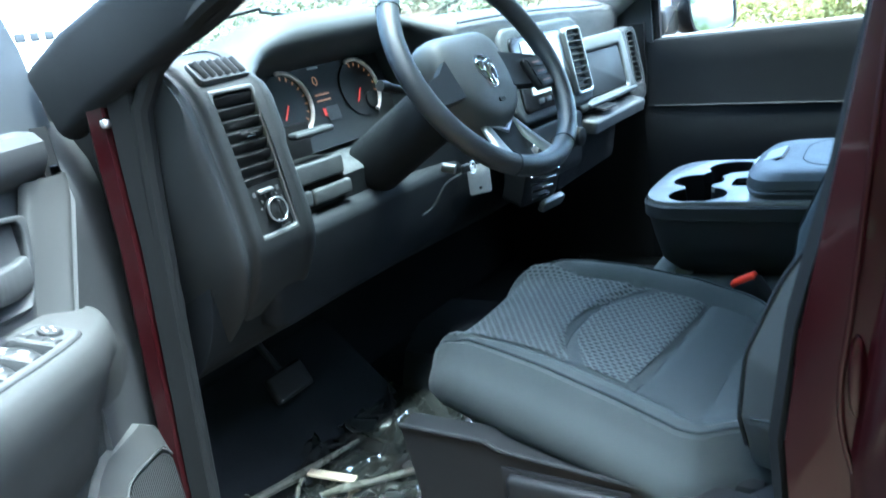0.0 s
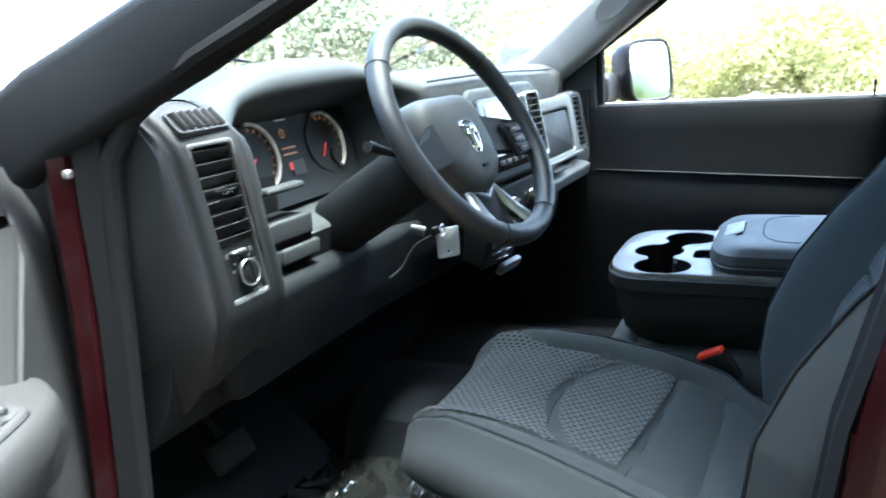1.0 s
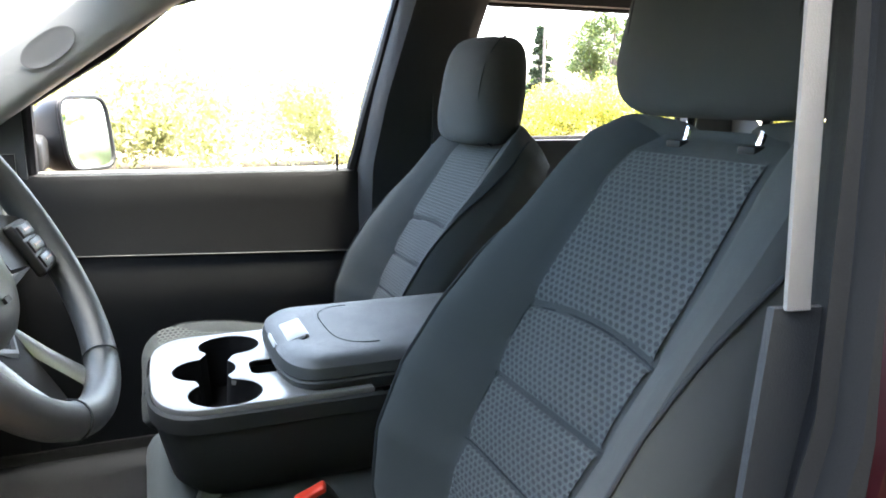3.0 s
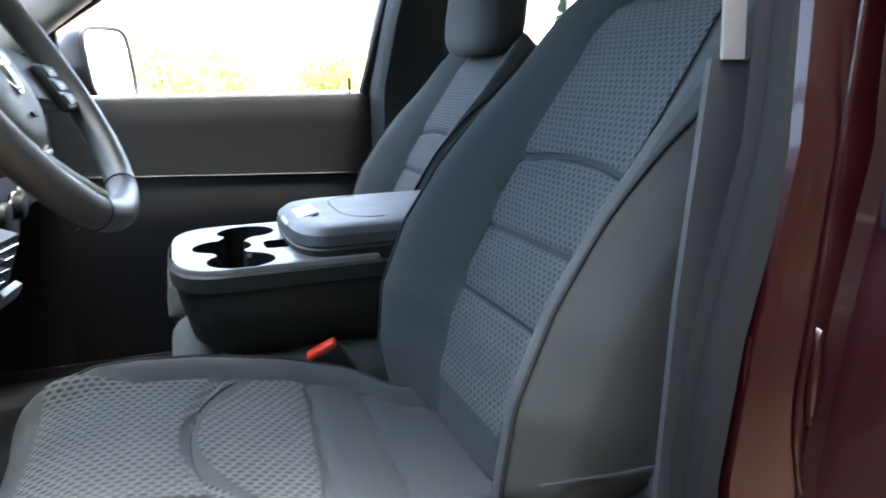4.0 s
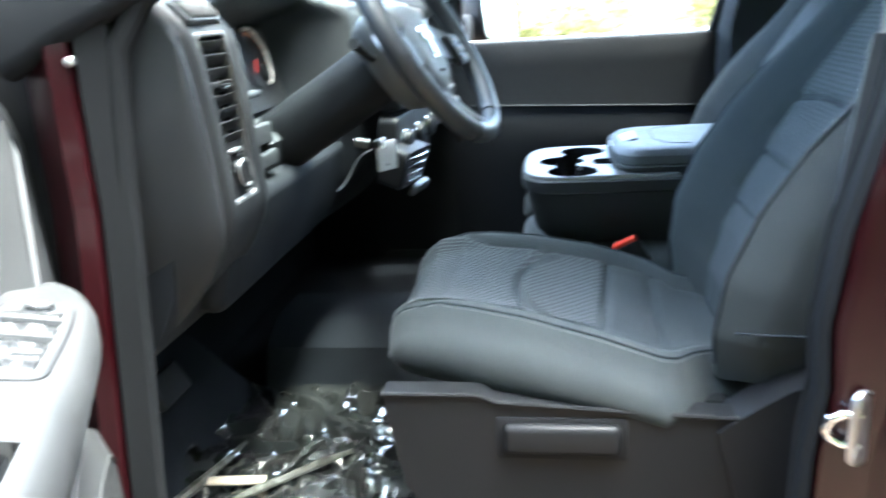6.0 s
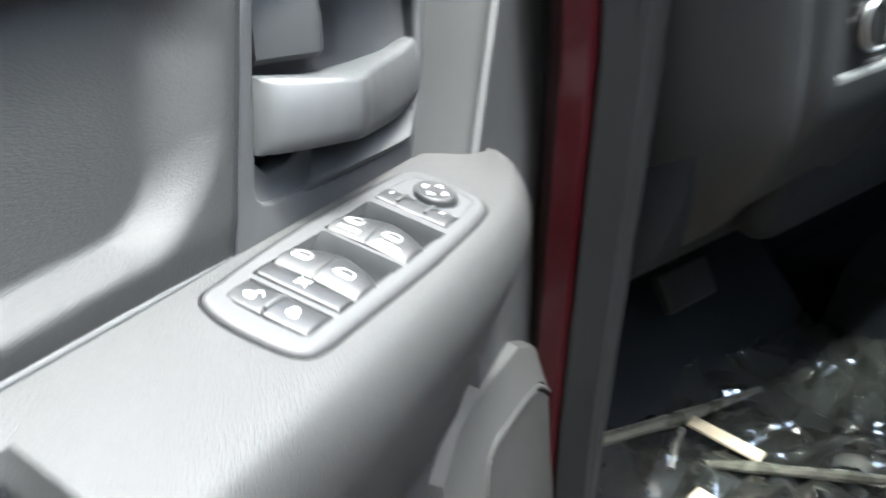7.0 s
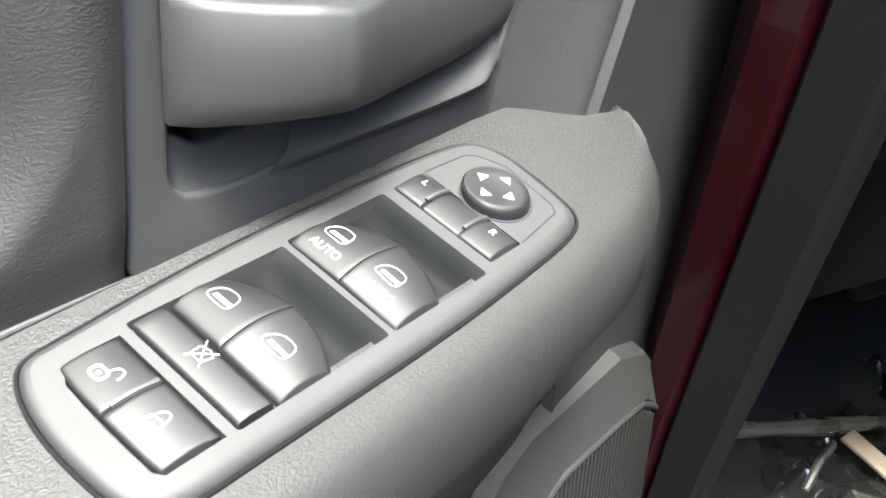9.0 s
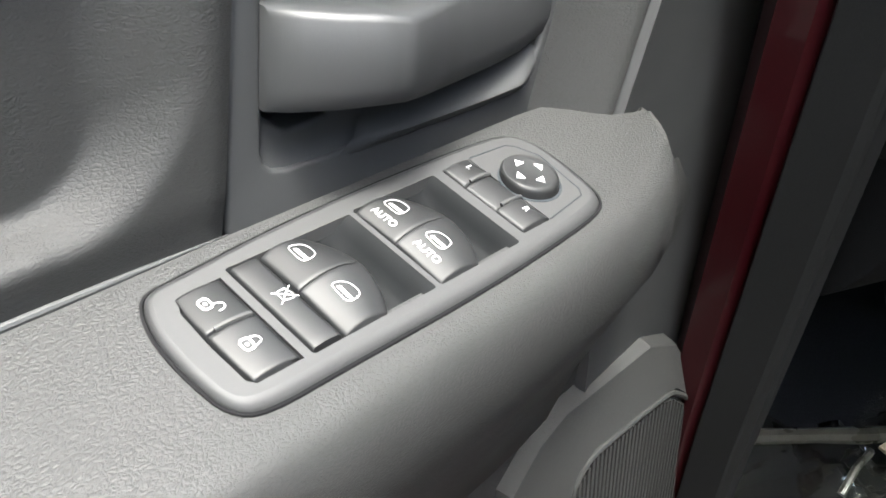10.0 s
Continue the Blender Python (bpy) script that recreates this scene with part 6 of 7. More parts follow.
def window_icon(u, v, h, parent):
    """A car door's window outline with a solid bar across it."""
    o = chaikin([(-0.0030, -0.0010), (-0.0031, 0.0040), (0.0014, 0.0040), (0.0034, 0.0026), (0.0034, -0.0016), (0.0012, -0.0040), (-0.0026, -0.0050), (-0.0030, -0.0010)], 2)
    icon_lines([[(u + a, v + b) for a, b in o]], h, parent, 0.00017)
    part("icon_fill", ride(plate([(u + a, v + b) for a, b in ((-0.0016, -0.0030), (-0.0003, -0.0026), (-0.0003, 0.0034), (-0.0016, 0.0034))], 0.0002), h), WHITE_MARK, parent)


def padlock(u, v, h, parent, opened):
    part("icon_fill", ride(plate(rrect(0.0042, 0.0050, 0.0016, 4, (u, v)), 0.0002, [rrect(0.0028, 0.0036, 0.0010, 3, (u, v))]), h), WHITE_MARK, parent)
    part("icon_fill", ride(plate(circ(0.0006, 10, (u, v)), 0.0002), h), WHITE_MARK, parent)
    dv = 0.0030 if opened else 0.0
    arc_ = [(u + 0.0018 + 0.0030 * math.sin(math.pi * k / 10), v + dv - 0.0017 * math.cos(math.pi * k / 10)) for k in range(11)]
    icon_lines([arc_], h, parent, 0.00024)


padlock(-0.2335, 0.0028, TOP_LA, lock_a, True)
padlock(-0.2332, 0.0225, TOP_LB, lock_b, False)
window_icon(-0.1940, 0.0008, TOP_R1, win_r1)
window_icon(-0.1940, 0.0222, TOP_R2, win_r2)
window_icon(-0.1500, -0.0002, TOP_F1, win_f1)
window_icon(-0.1502, 0.0208, TOP_F2, win_f2)
bu, bv = -0.2108, 0.0122
icon_lines([[(bu - 0.0036, bv - 0.0024), (bu + 0.0034, bv + 0.0026)], [(bu - 0.0036, bv + 0.0030), (bu + 0.0040, bv - 0.0030)], [(bu - 0.0022, bv - 0.0018), (bu + 0.0014, bv - 0.0022), (bu + 0.0024, bv + 0.0006), (bu + 0.0014, bv + 0.0026), (bu - 0.0022, bv + 0.0022), (bu - 0.0022, bv - 0.0018)]], TOP_B, blank, 0.00018)


def top_text(t, size, u, v, h, parent):
    m_ = Matrix.Translation((u, v, 0)) @ Matrix(((0, -1, 0, 0), (1, 0, 0, 0), (0, 0, 1, 0), (0, 0, 0, 1))) @ Matrix.Scale(-1, 4, (0, 1, 0)) @ pose(0, 0, 0, 0, 0, 0)
    cu = bpy.data.curves.new("text", "FONT")
    cu.body, cu.size, cu.extrude, cu.align_x, cu.align_y = t, size, 0.00015, "CENTER", "CENTER"
    tmp = bpy.data.objects.new("text", cu)
    me = bpy.data.meshes.new_from_object(tmp)
    bpy.data.objects.remove(tmp)
    b = bmesh.new()
    b.from_mesh(me)
    bpy.data.meshes.remove(me)
    place(b, m_)
    part("lettering", ride(b, h), WHITE_MARK, parent)


top_text("AUTO", 0.0042, -0.1577, 0.0010, TOP_F1, win_f1)
top_text("AUTO", 0.0042, -0.1577, 0.0222, TOP_F2, win_f2)
top_text("L", 0.0040, -0.1085, -0.0036, TOP_M, mir_l)
top_text("R", 0.0040, -0.1082, 0.0250, TOP_M, mir_r)
for v in (-0.0046, 0.0242):
    part("key_lamp", ride(rbox((-0.1052, v, 0), (0.0008, 0.0050, 0.0003), 0), TOP_M), BEZEL, mir_l if v < 0 else mir_r)

# lower door: speaker pod with ribbed grille, map pocket
pod_out = [(-0.106, 0.80), (-0.094, 1.060), (-0.0685, 1.087), (-0.0457, 1.098), (0.039, 1.0985), (0.072, 1.078), (0.1195, 0.996), (0.135, 0.80)]
pod_in = [(-0.062, 0.80), (-0.050, 1.035), (-0.043, 1.050), (-0.028, 1.060), (0.046, 1.056), (0.062, 1.050), (0.105, 1.000), (0.115, 0.80)]
pod = part("speaker_pod", loft([[D(a + (c - a) * f, v, b + (d - b) * f) for (a, b), (c, d) in zip(pod_out, pod_in)] for f, v in ((-0.12, -0.016), (-0.03, -0.001), (0.02, 0.0030), (0.93, 0.0132), (1.0, 0.0142), (1.05, 0.0132), (1.10, 0.0110))]), POD, door, "grey speaker pod low on the door", angle=28)
part("lower_panel", loft([[D(u, v, z) for u, v in ((-0.34, -0.03), (-0.34, a), (-0.10, a), (-0.02, a - 0.003), (0.030 + e, a - 0.006), (0.070 + e, a - 0.012), (0.100 + e, a - 0.022), (0.104 + e, -0.06))] for z, a, e in ((0.72, -0.014, 0.012), (0.95, -0.012, 0.010), (1.10, -0.006, 0.0), (1.16, 0.004, -0.004), (1.20, 0.012, -0.012), (1.235, 0.012, -0.030), (1.25, 0.0, -0.05))]), ARM_GRAIN, door, "smooth dark lower door panel", angle=60)
part("grille_rim", tube([D(u * 0.99, 0.0138, z - 0.003) for u, z in sub(pod_in)[2:-2]], 0.0024, 8), POD, pod)
part("grille_back", plate([(u * 0.95, z - 0.007) for u, z in pod_in], 0.002, (), Matrix.Translation((0, -0.0114, 0)) @ pose(0, 0, 0, 90, 0, 0)), BLACK, pod)
for k in range(36):
    uu = -0.046 + 0.0043 * k
    zt = lerp_table(((-0.050, 1.010), (-0.042, 1.036), (-0.027, 1.050), (0.044, 1.046), (0.060, 1.040), (0.102, 0.99), (0.11, 0.96)), uu)[0]
    part("grille_rib", rbox((uu, -0.0128, (zt + 0.82) / 2), (0.0024, 0.003, zt - 0.82), 0), POD, pod)
part("map_pocket", loft([[D(u, v, z) for v, z in ((-0.02, 0.95), (0.035, 0.97), (0.045, 0.90), (0.04, 0.75), (-0.03, 0.72))] for u in (-0.80, -0.20)]), DOOR_SMOOTH, door)
# window glass, frame and mirror sail
part("sail", loft([[D(u, v, z) for u, z in ((-0.03, 1.50), (0.12, 1.50), (0.10, 1.60), (0.045, 1.74), (0.015, 1.74))] for v in (-0.10, -0.05)]), DASH, door, "dark mirror sail panel")
part("window_frame", tube([D(0.0, -0.085, 1.50), D(0.0, -0.085, 1.72), D(-0.10, -0.085, 1.80), D(-0.45, -0.085, 1.86), D(-0.86, -0.085, 1.86), D(-0.90, -0.085, 1.50)], 0.02, 8), RUBBER, door)
gl = part("window_pane", plate([(-0.89, 1.48), (0.0, 1.48), (0.0, 1.71), (-0.10, 1.79), (-0.45, 1.85), (-0.86, 1.85)], 0.004, (), Matrix.Translation((0, 0.088, 0)) @ pose(0, 0, 0, 90, 0, 0)), GLASS, door, "clear window glass")
gl.visible_shadow = False

# ---- passenger's door, shut ----
pd = thing("car_door", "shut passenger door with dark inner panel seen from inside", "car door")
rows = []
for z, x in ((0.75, 0.80), (0.95, 0.792), (1.05, 0.790), (1.10, 0.790), (1.17, 0.793), (1.182, 0.796), (1.20, 0.799), (1.212, 0.800), (1.24, 0.804), (1.34, 0.812), (1.40, 0.816), (1.412, 0.822), (1.418, 0.836), (1.418, 0.875)):
    rows.append([(x, y, z + 0.045 * (y - 0.3) * (1 if 1.16 < z < 1.25 else 0.25)) for y in [-0.13 + 0.82 * k / 12 for k in range(13)]])
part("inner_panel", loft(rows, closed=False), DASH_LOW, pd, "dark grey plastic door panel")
part("crease_trim", tube([(0.7985, y, 1.215 + 0.045 * (y - 0.3)) for y in [-0.12 + 0.78 * k / 10 for k in range(11)]], 0.0022, 6), DASH_TOP, pd)
part("outer_skin", loft([[(x, y, z) for x, y in ((0.90, -0.15), (0.935, -0.15), (0.93, 0.95), (0.89, 0.95))] for z in (0.55, 1.0, 1.412)]), PAINT, pd, "dark red outer skin")
part("lock_pin", tube([(0.828, -0.062, 1.41), (0.828, -0.062, 1.452)], 0.0035, 8), BLACK, pd)
part("belt_seal", tube([(0.846, y, 1.420 - 0.01 * (0.65 - y)) for y in (-0.12, 0.2, 0.65)], 0.006, 6), SILVER, pd)
part("window_frame", tube([(0.845, 0.655, 1.40), (0.835, 0.650, 1.585), (0.80, 0.47, 1.70), (0.765, 0.335, 1.81), (0.755, 0.18, 1.86), (0.745, -0.18, 1.872), (0.75, -0.212, 1.84), (0.80, -0.16, 1.62), (0.838, -0.105, 1.41)], 0.016, 8), RUBBER, pd, "black window seal")
part("sail", loft([[(x, y, z) for y, z in ((0.66, 1.41), (0.80, 1.45), (0.78, 1.53), (0.66, 1.60))] for x in (0.815, 0.85)]), DASH, pd)
gl = part("window_pane", loft([[(0.845 + dx, 0.65, 1.40), (0.80 + dx, 0.47, 1.70), (0.765 + dx, 0.335, 1.81), (0.755 + dx, 0.18, 1.86), (0.745 + dx, -0.20, 1.87), (0.84 + dx, -0.11, 1.40)] for dx in (0.0, 0.004)]), GLASS, pd, "clear window glass")
gl.visible_shadow = False
mr = thing("side_mirror", "black door mirror with bright glass", "side mirror")
mm = look((1.05, 0.545, 1.503), (-0.3, -1.25, 1.76)) @ pose(0, 0, 0, 0, 180, 0)
def squircle(a, b, n=32, e=0.42):
    return [(a * math.copysign(abs(math.cos(t)) ** e, math.cos(t)), b * math.copysign(abs(math.sin(t)) ** e, math.sin(t))) for t in [2 * math.pi * k / n for k in range(n)]]
part("housing", place(loft([[(x * f, y * f, z) for x, y in squircle(0.090, 0.098)] for z, f in ((0.0, 0.97), (-0.006, 1.0), (-0.05, 0.98), (-0.09, 0.82), (-0.11, 0.5))]), mm), BLACK, mr)
part("mirror_glass", place(plate(squircle(0.082, 0.090), 0.003), mm @ Matrix.Translation((0, 0, 0.004))), MIRROR, mr, "bright mirror glass")
part("rim", place(tube([(x, y, 0.004) for x, y in squircle(0.085, 0.093, 40)], 0.006, 6, True), mm), BLACK, mr)
part("mount", rbox((0.93, 0.66, 1.46), (0.16, 0.06, 0.09), 0.02, 3), BLACK, mr)

# ---- rear doors ----
rd = thing("car_door", "shut dark red rear door with belt moulding", "car door", "rear doors")
part("outer_skin", loft([[(x, y, z) for x, y in ((-0.90, -0.028), (-0.925, -0.030), (-0.93, -0.05), (-0.935, -0.95), (-0.90, -0.95))] for z in (0.55, 0.75, 1.0, 1.25, 1.40, 1.452)]), PAINT, rd, "glossy dark red door skin")
part("belt_moulding", loft([[(x, y, z) for x, z in ((-0.905, 1.455), (-0.932, 1.452), (-0.934, 1.466), (-0.92, 1.474), (-0.905, 1.474))] for y in (-0.028, -0.95)]), BLACK, rd, "dark grey window belt moulding")
part("upper_frame", plate([(-0.03, 1.474), (-0.03, 1.52), (-0.10, 1.86), (-0.85, 1.86), (-0.90, 1.474)], 0.02, [[(-0.125, 1.478), (-0.125, 1.53), (-0.17, 1.81), (-0.80, 1.81), (-0.84, 1.478)]], Matrix.Translation((-0.895, 0, 0)) @ Matrix(((0, 0, -1, 0), (1, 0, 0, 0), (0, 1, 0, 0), (0, 0, 0, 1))), 0.004), PAINT, rd, "dark red window frame")
part("window_pane", plate([(-0.12, 1.478), (-0.16, 1.82), (-0.81, 1.82), (-0.85, 1.478)], 0.004, (), Matrix.Translation((-0.885, 0, 0)) @ Matrix(((0, 0, -1, 0), (1, 0, 0, 0), (0, 1, 0, 0), (0, 0, 0, 1)))), GLOSS_BLACK, rd, "dark tinted glass")
rp = thing("car_door", "shut passenger rear door with round cornered window", "car door", "rear doors")
MX = Matrix.Translation((0.79, 0, 0)) @ Matrix(((0, 0, 1, 0), (1, 0, 0, 0), (0, 1, 0, 0), (0, 0, 0, 1)))
rw = rrect(0.80, 0.365, 0.06, 6, (-0.72, 1.665))
rw = [(x - 0.24 * (y - 1.50) * (1 if x > -0.7 else 0.1), y) for x, y in rw]
part("inner_panel", plate([(-0.30, 0.75), (-0.30, 1.89), (-1.30, 1.89), (-1.30, 0.75)], 0.05, [rw], MX, 0.006), DASH, rp, "dark grey inner door panel")
part("window_seal", tube([(0.786, x, y) for x, y in rw], 0.010, 8, True), RUBBER, rp)


# ---- things on the floor ----
fl = thing("floor_film", "crumpled clear plastic film on the driver's floor", "plastic film")
random.seed(4)
folds = []
for k in range(70):          # sharp creases, most of them across the cab
    a = random.gauss(0.25, 0.55)
    folds.append((random.uniform(-0.80, -0.16), random.uniform(0.50, 1.06), math.cos(a), math.sin(a), random.uniform(0.04, 0.19), random.uniform(0.006, 0.024), random.choice((1, 1, 1, -0.7)) * random.uniform(0.004, 0.016)))
def film_z(x, y):
    q = Vector((x * 9, y * 9, 0.3))
    h = 0.016 + (0.5 - abs(noise.noise(q * 0.7))) * 0.026 + abs(noise.noise(q * 1.7)) * 0.012
    for fx, fy, c, s_, ln, w, a in folds:
        along, off = (x - fx) * c + (y - fy) * s_, abs((y - fy) * c - (x - fx) * s_)
        if abs(along) < ln and off < w * 2:
            h += a * max(0.0, 1 - off / (w * (1 - 0.6 * abs(along) / ln))) * (1 - (along / ln) ** 2)
    return 0.738 + h + 0.35 * max(0, y - 1.0)
rows = []
for j in range(110):
    rows.append([(x + 0.002 * noise.noise(Vector((x * 60, j, 1))), y, film_z(x, y)) for x, y in [(-0.78 + 0.60 * i / 109, 0.52 + 0.53 * j / 109) for i in range(110)]])
sheet = part("sheet", loft(rows, closed=False), FILM, fl, angle=22)
part("film_edge", tube([(-0.73, 1.022, 0.776), (-0.676, 1.007, 0.780), (-0.62, 0.990, 0.780), (-0.574, 0.976, 0.779), (-0.51, 0.962, 0.777), (-0.42, 0.948, 0.772)], 0.009, 8, False, (0.6, 1, 0.9, 1.1, 0.8, 0.4)), CLOUDY, fl, "cloudy folded edge of the film")
part("film_edge", tube([(-0.60, 0.905, 0.772), (-0.57, 0.865, 0.778), (-0.53, 0.825, 0.776), (-0.49, 0.78, 0.778), (-0.44, 0.735, 0.772)], 0.008, 8, False, (0.5, 1, 0.8, 1, 0.5)), CLOUDY, fl)
part("film_fold", tube([(-0.64, 0.92, 0.776), (-0.615, 0.935, 0.790), (-0.592, 0.945, 0.792), (-0.578, 0.955, 0.780)], 0.004, 8), CLOUDY, fl)
for nm, a, b, w in (("wood_stick", (-0.563, 0.955, 0.787), (-0.540, 0.862, 0.776), 0.021), ("wood_stick", (-0.668, 0.868, 0.790), (-0.652, 0.745, 0.785), 0.034)):
    st = thing(nm, "short pale bare wooden stick lying on the film", "stick", "sticks on the floor")
    d = Vector(b) - Vector(a)
    part("stick", rbox((0, 0, 0), (d.length, w, 0.005), 0.0015, m=None), STICK, st)
    st.matrix_world = Matrix.Translation((Vector(a) + Vector(b)) / 2) @ d.to_track_quat("X", "Z").to_matrix().to_4x4()

# windscreen
ws = part("window_windscreen", loft([[(-0.72, 1.24, 1.47), (-0.36, 1.33, 1.475), (0, 1.36, 1.48), (0.36, 1.33, 1.475), (0.72, 1.24, 1.47)], [(-0.66, 0.40, 1.88), (-0.33, 0.45, 1.90), (0, 0.47, 1.91), (0.33, 0.45, 1.90), (0.66, 0.40, 1.88)]], closed=False), WINDSCREEN)
md = ws.modifiers.new("thick", "SOLIDIFY")
md.thickness = 0.005
tagged(ws, "clear sloping windscreen", "windscreen", kind="structure")
hood = part("hood", loft([[(x, y, 1.24 + 0.07 * (1 - (x / 0.9) ** 2) - 0.06 * smooth(1.6, 2.6, y)) for x in [-0.85 + 0.17 * k for k in range(11)]] for y in (1.28, 1.7, 2.1, 2.5, 2.7)], closed=False), PAINT)
tagged(hood, "dark red truck bonnet beyond the windscreen", "bonnet", kind="structure")


# wiper resting low on the glass
wp = thing("windscreen_wiper", "black wiper resting low on the windscreen", "wiper")
part("wiper_arm", tube([(-0.70, 1.045, 1.583), (-0.60, 1.012, 1.600), (-0.53, 0.987, 1.612)], 0.005, 8, False, (1.2, 1.0, 0.7)), BLACK, wp)
part("blade", tube([(-0.66, 1.020, 1.592), (-0.56, 0.988, 1.608), (-0.445, 0.954, 1.624), (-0.43, 0.966, 1.618), (-0.35, 0.982, 1.610)], 0.004, 8, False, (0.6, 1, 1, 0.8, 0.5)), BLACK, wp)

# ---- outside of the truck ----
for side, nm in ((-1, "fender_driver"), (1, "fender_passenger")):
    arch = [(1.98 + 0.44 * math.cos(radians(a)), 0.42 + 0.44 * math.sin(radians(a))) for a in range(180, -1, -15)]
    fd = part(nm, loft([[(side * x, y, z) for y, z in [(1.22, 0.55)] + arch + [(2.72, 0.60), (2.72, 1.10), (2.2, 1.215), (1.28, 1.25), (1.02, 1.30), (1.02, 0.55)]] for x in (0.86, 0.93)]), PAINT)
    tagged(fd, "dark red front fender with wheel arch", "fender", kind="structure")
front = part("wall_grille", plate(rrect(1.8, 0.62, 0.08, 5), 0.08, [rrect(1.2, 0.30, 0.05, 5)], Matrix.Translation((0, 2.74, 0.86)) @ pose(0, 0, 0, -90, 0, 0), 0.02), PAINT)
tagged(front, "dark red front end with grille opening", "front end", kind="structure")
for k in range(5):
    part("grille_bar", rbox((0, 2.71, 0.75 + 0.055 * k), (1.22, 0.02, 0.02), 0.004), CHROME, front)
bed = part("wall_cargo_bed", loft([[(x, y, z) for x, z in ((-0.93, 0.62), (-0.93, 1.36), (-0.86, 1.38), (-0.83, 1.36), (-0.83, 0.80), (0.83, 0.80), (0.83, 1.36), (0.86, 1.38), (0.93, 1.36), (0.93, 0.62))] for y in (-3.35, -1.44)]), PAINT)
tagged(bed, "dark red open cargo bed behind the cab", "cargo bed", kind="structure")
part("tailgate", rbox((0, -3.36, 1.05), (1.66, 0.05, 0.56), 0.02), PAINT, bed)
part("headboard", rbox((0, -1.45, 1.05), (1.66, 0.04, 0.60), 0.02), PAINT, bed)
for side in (-1, 1):
    part("sill", rbox((side * 0.87, -0.2, 0.56), (0.12, 2.9, 0.14), 0.03), PAINT, bed)
    for wy in (1.98, -2.35):
        wl_ = thing("road_wheel", "black tyre on a silver truck wheel", "wheel", "road wheels", m=Matrix.Translation((side * 0.80, wy, 0.40)) @ pose(0, 0, 0, 0, 90 * side, 0))
        part("tyre", loft([[(r * math.cos(a), r * math.sin(a), z) for a in [2 * math.pi * k / 40 for k in range(40)]] for r, z in ((0.24, -0.11), (0.37, -0.12), (0.40, -0.09), (0.40, 0.09), (0.37, 0.12), (0.24, 0.11))]), RUBBER, wl_)
        part("rim", plate(circ(0.245, 36), 0.03, [circ(0.035, 10, (0.14 * math.cos(radians(72 * k)), 0.14 * math.sin(radians(72 * k)))) for k in range(5)], Matrix.Translation((0, 0, 0.114)), 0.006), SILVER, wl_)


# ---- outdoors ----
def leaf_mat(name, col, col2):
    m = bpy.data.materials.new(name)
    m.use_nodes = True
    n, l = m.node_tree.nodes, m.node_tree.links
    b = n["Principled BSDF"]
    g = n.new("ShaderNodeNewGeometry")
    r = n.new("ShaderNodeValToRGB")
    r.color_ramp.elements[0].color, r.color_ramp.elements[1].color = (*col, 1), (*col2, 1)
    l.new(g.outputs["Random Per Island"], r.inputs[0])
    l.new(r.outputs[0], b.inputs["Base Color"])
    b.inputs["Roughness"].default_value = 0.55
    tl, ad = n.new("ShaderNodeBsdfTranslucent"), n.new("ShaderNodeMixShader")
    ad.inputs[0].default_value = 0.45
    l.new(r.outputs[0], tl.inputs[0])
    l.new(b.outputs[0], ad.inputs[1]), l.new(tl.outputs[0], ad.inputs[2])
    l.new(ad.outputs[0], n["Material Output"].inputs["Surface"])
    return m


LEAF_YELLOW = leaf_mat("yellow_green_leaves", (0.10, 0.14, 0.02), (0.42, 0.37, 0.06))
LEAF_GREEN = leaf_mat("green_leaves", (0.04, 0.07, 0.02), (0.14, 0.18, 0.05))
# leaf green paled so the colour holds the sunlight on the shrubs
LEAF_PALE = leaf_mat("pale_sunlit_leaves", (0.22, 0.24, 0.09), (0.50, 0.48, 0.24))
LEAF_BROWN = leaf_mat("dry_brown_leaves", (0.09, 0.06, 0.03), (0.26, 0.19, 0.09))
# also paled, for leaves washed out by brightness beyond the windscreen
LEAF_SPECK = leaf_mat("speckled_leaves", (0.13, 0.15, 0.10), (0.52, 0.52, 0.38))
NEEDLES = leaf_mat("dark_needles", (0.012, 0.028, 0.012), (0.04, 0.06, 0.025))
BARK = mat("grey_bark", (0.12, 0.10, 0.085), 0.9, bump=0.8, scale=30, var=0.3)


def leaves(name, pts, size, material, parent=None, seed=1, flat=0.6):
    """Many small pointed leaves of four corners at the given places, in one mesh."""
    rg = np.random.default_rng(seed)
    p = np.asarray(pts, dtype=float)
    n = len(p)
    d = rg.normal(size=(n, 3))
    d /= np.linalg.norm(d, axis=1)[:, None]
    e = np.cross(d, rg.normal(size=(n, 3)))
    e /= np.linalg.norm(e, axis=1)[:, None]
    s = size * rg.uniform(0.6, 1.4, size=(n, 1))
    q = np.stack([p - d * s, p + e * s * 0.45, p + d * s, p - e * s * 0.45], axis=1).reshape(-1, 3)
    me = bpy.data.meshes.new(name)
    me.from_pydata(q.tolist(), [], [(4 * k, 4 * k + 1, 4 * k + 2, 4 * k + 3) for k in range(n)])
    me.materials.append(material)
    ob = new(name, me)
    if parent:
        ob.parent = parent
    return ob


def clump_points(rg, c, r, n, squash=0.8):
    d = rg.normal(size=(n, 3))
    d /= np.linalg.norm(d, axis=1)[:, None]
    rad = r * rg.uniform(0.55, 1.05, size=(n, 1))
    return np.asarray(c) + d * rad * np.array([1, 1, squash])


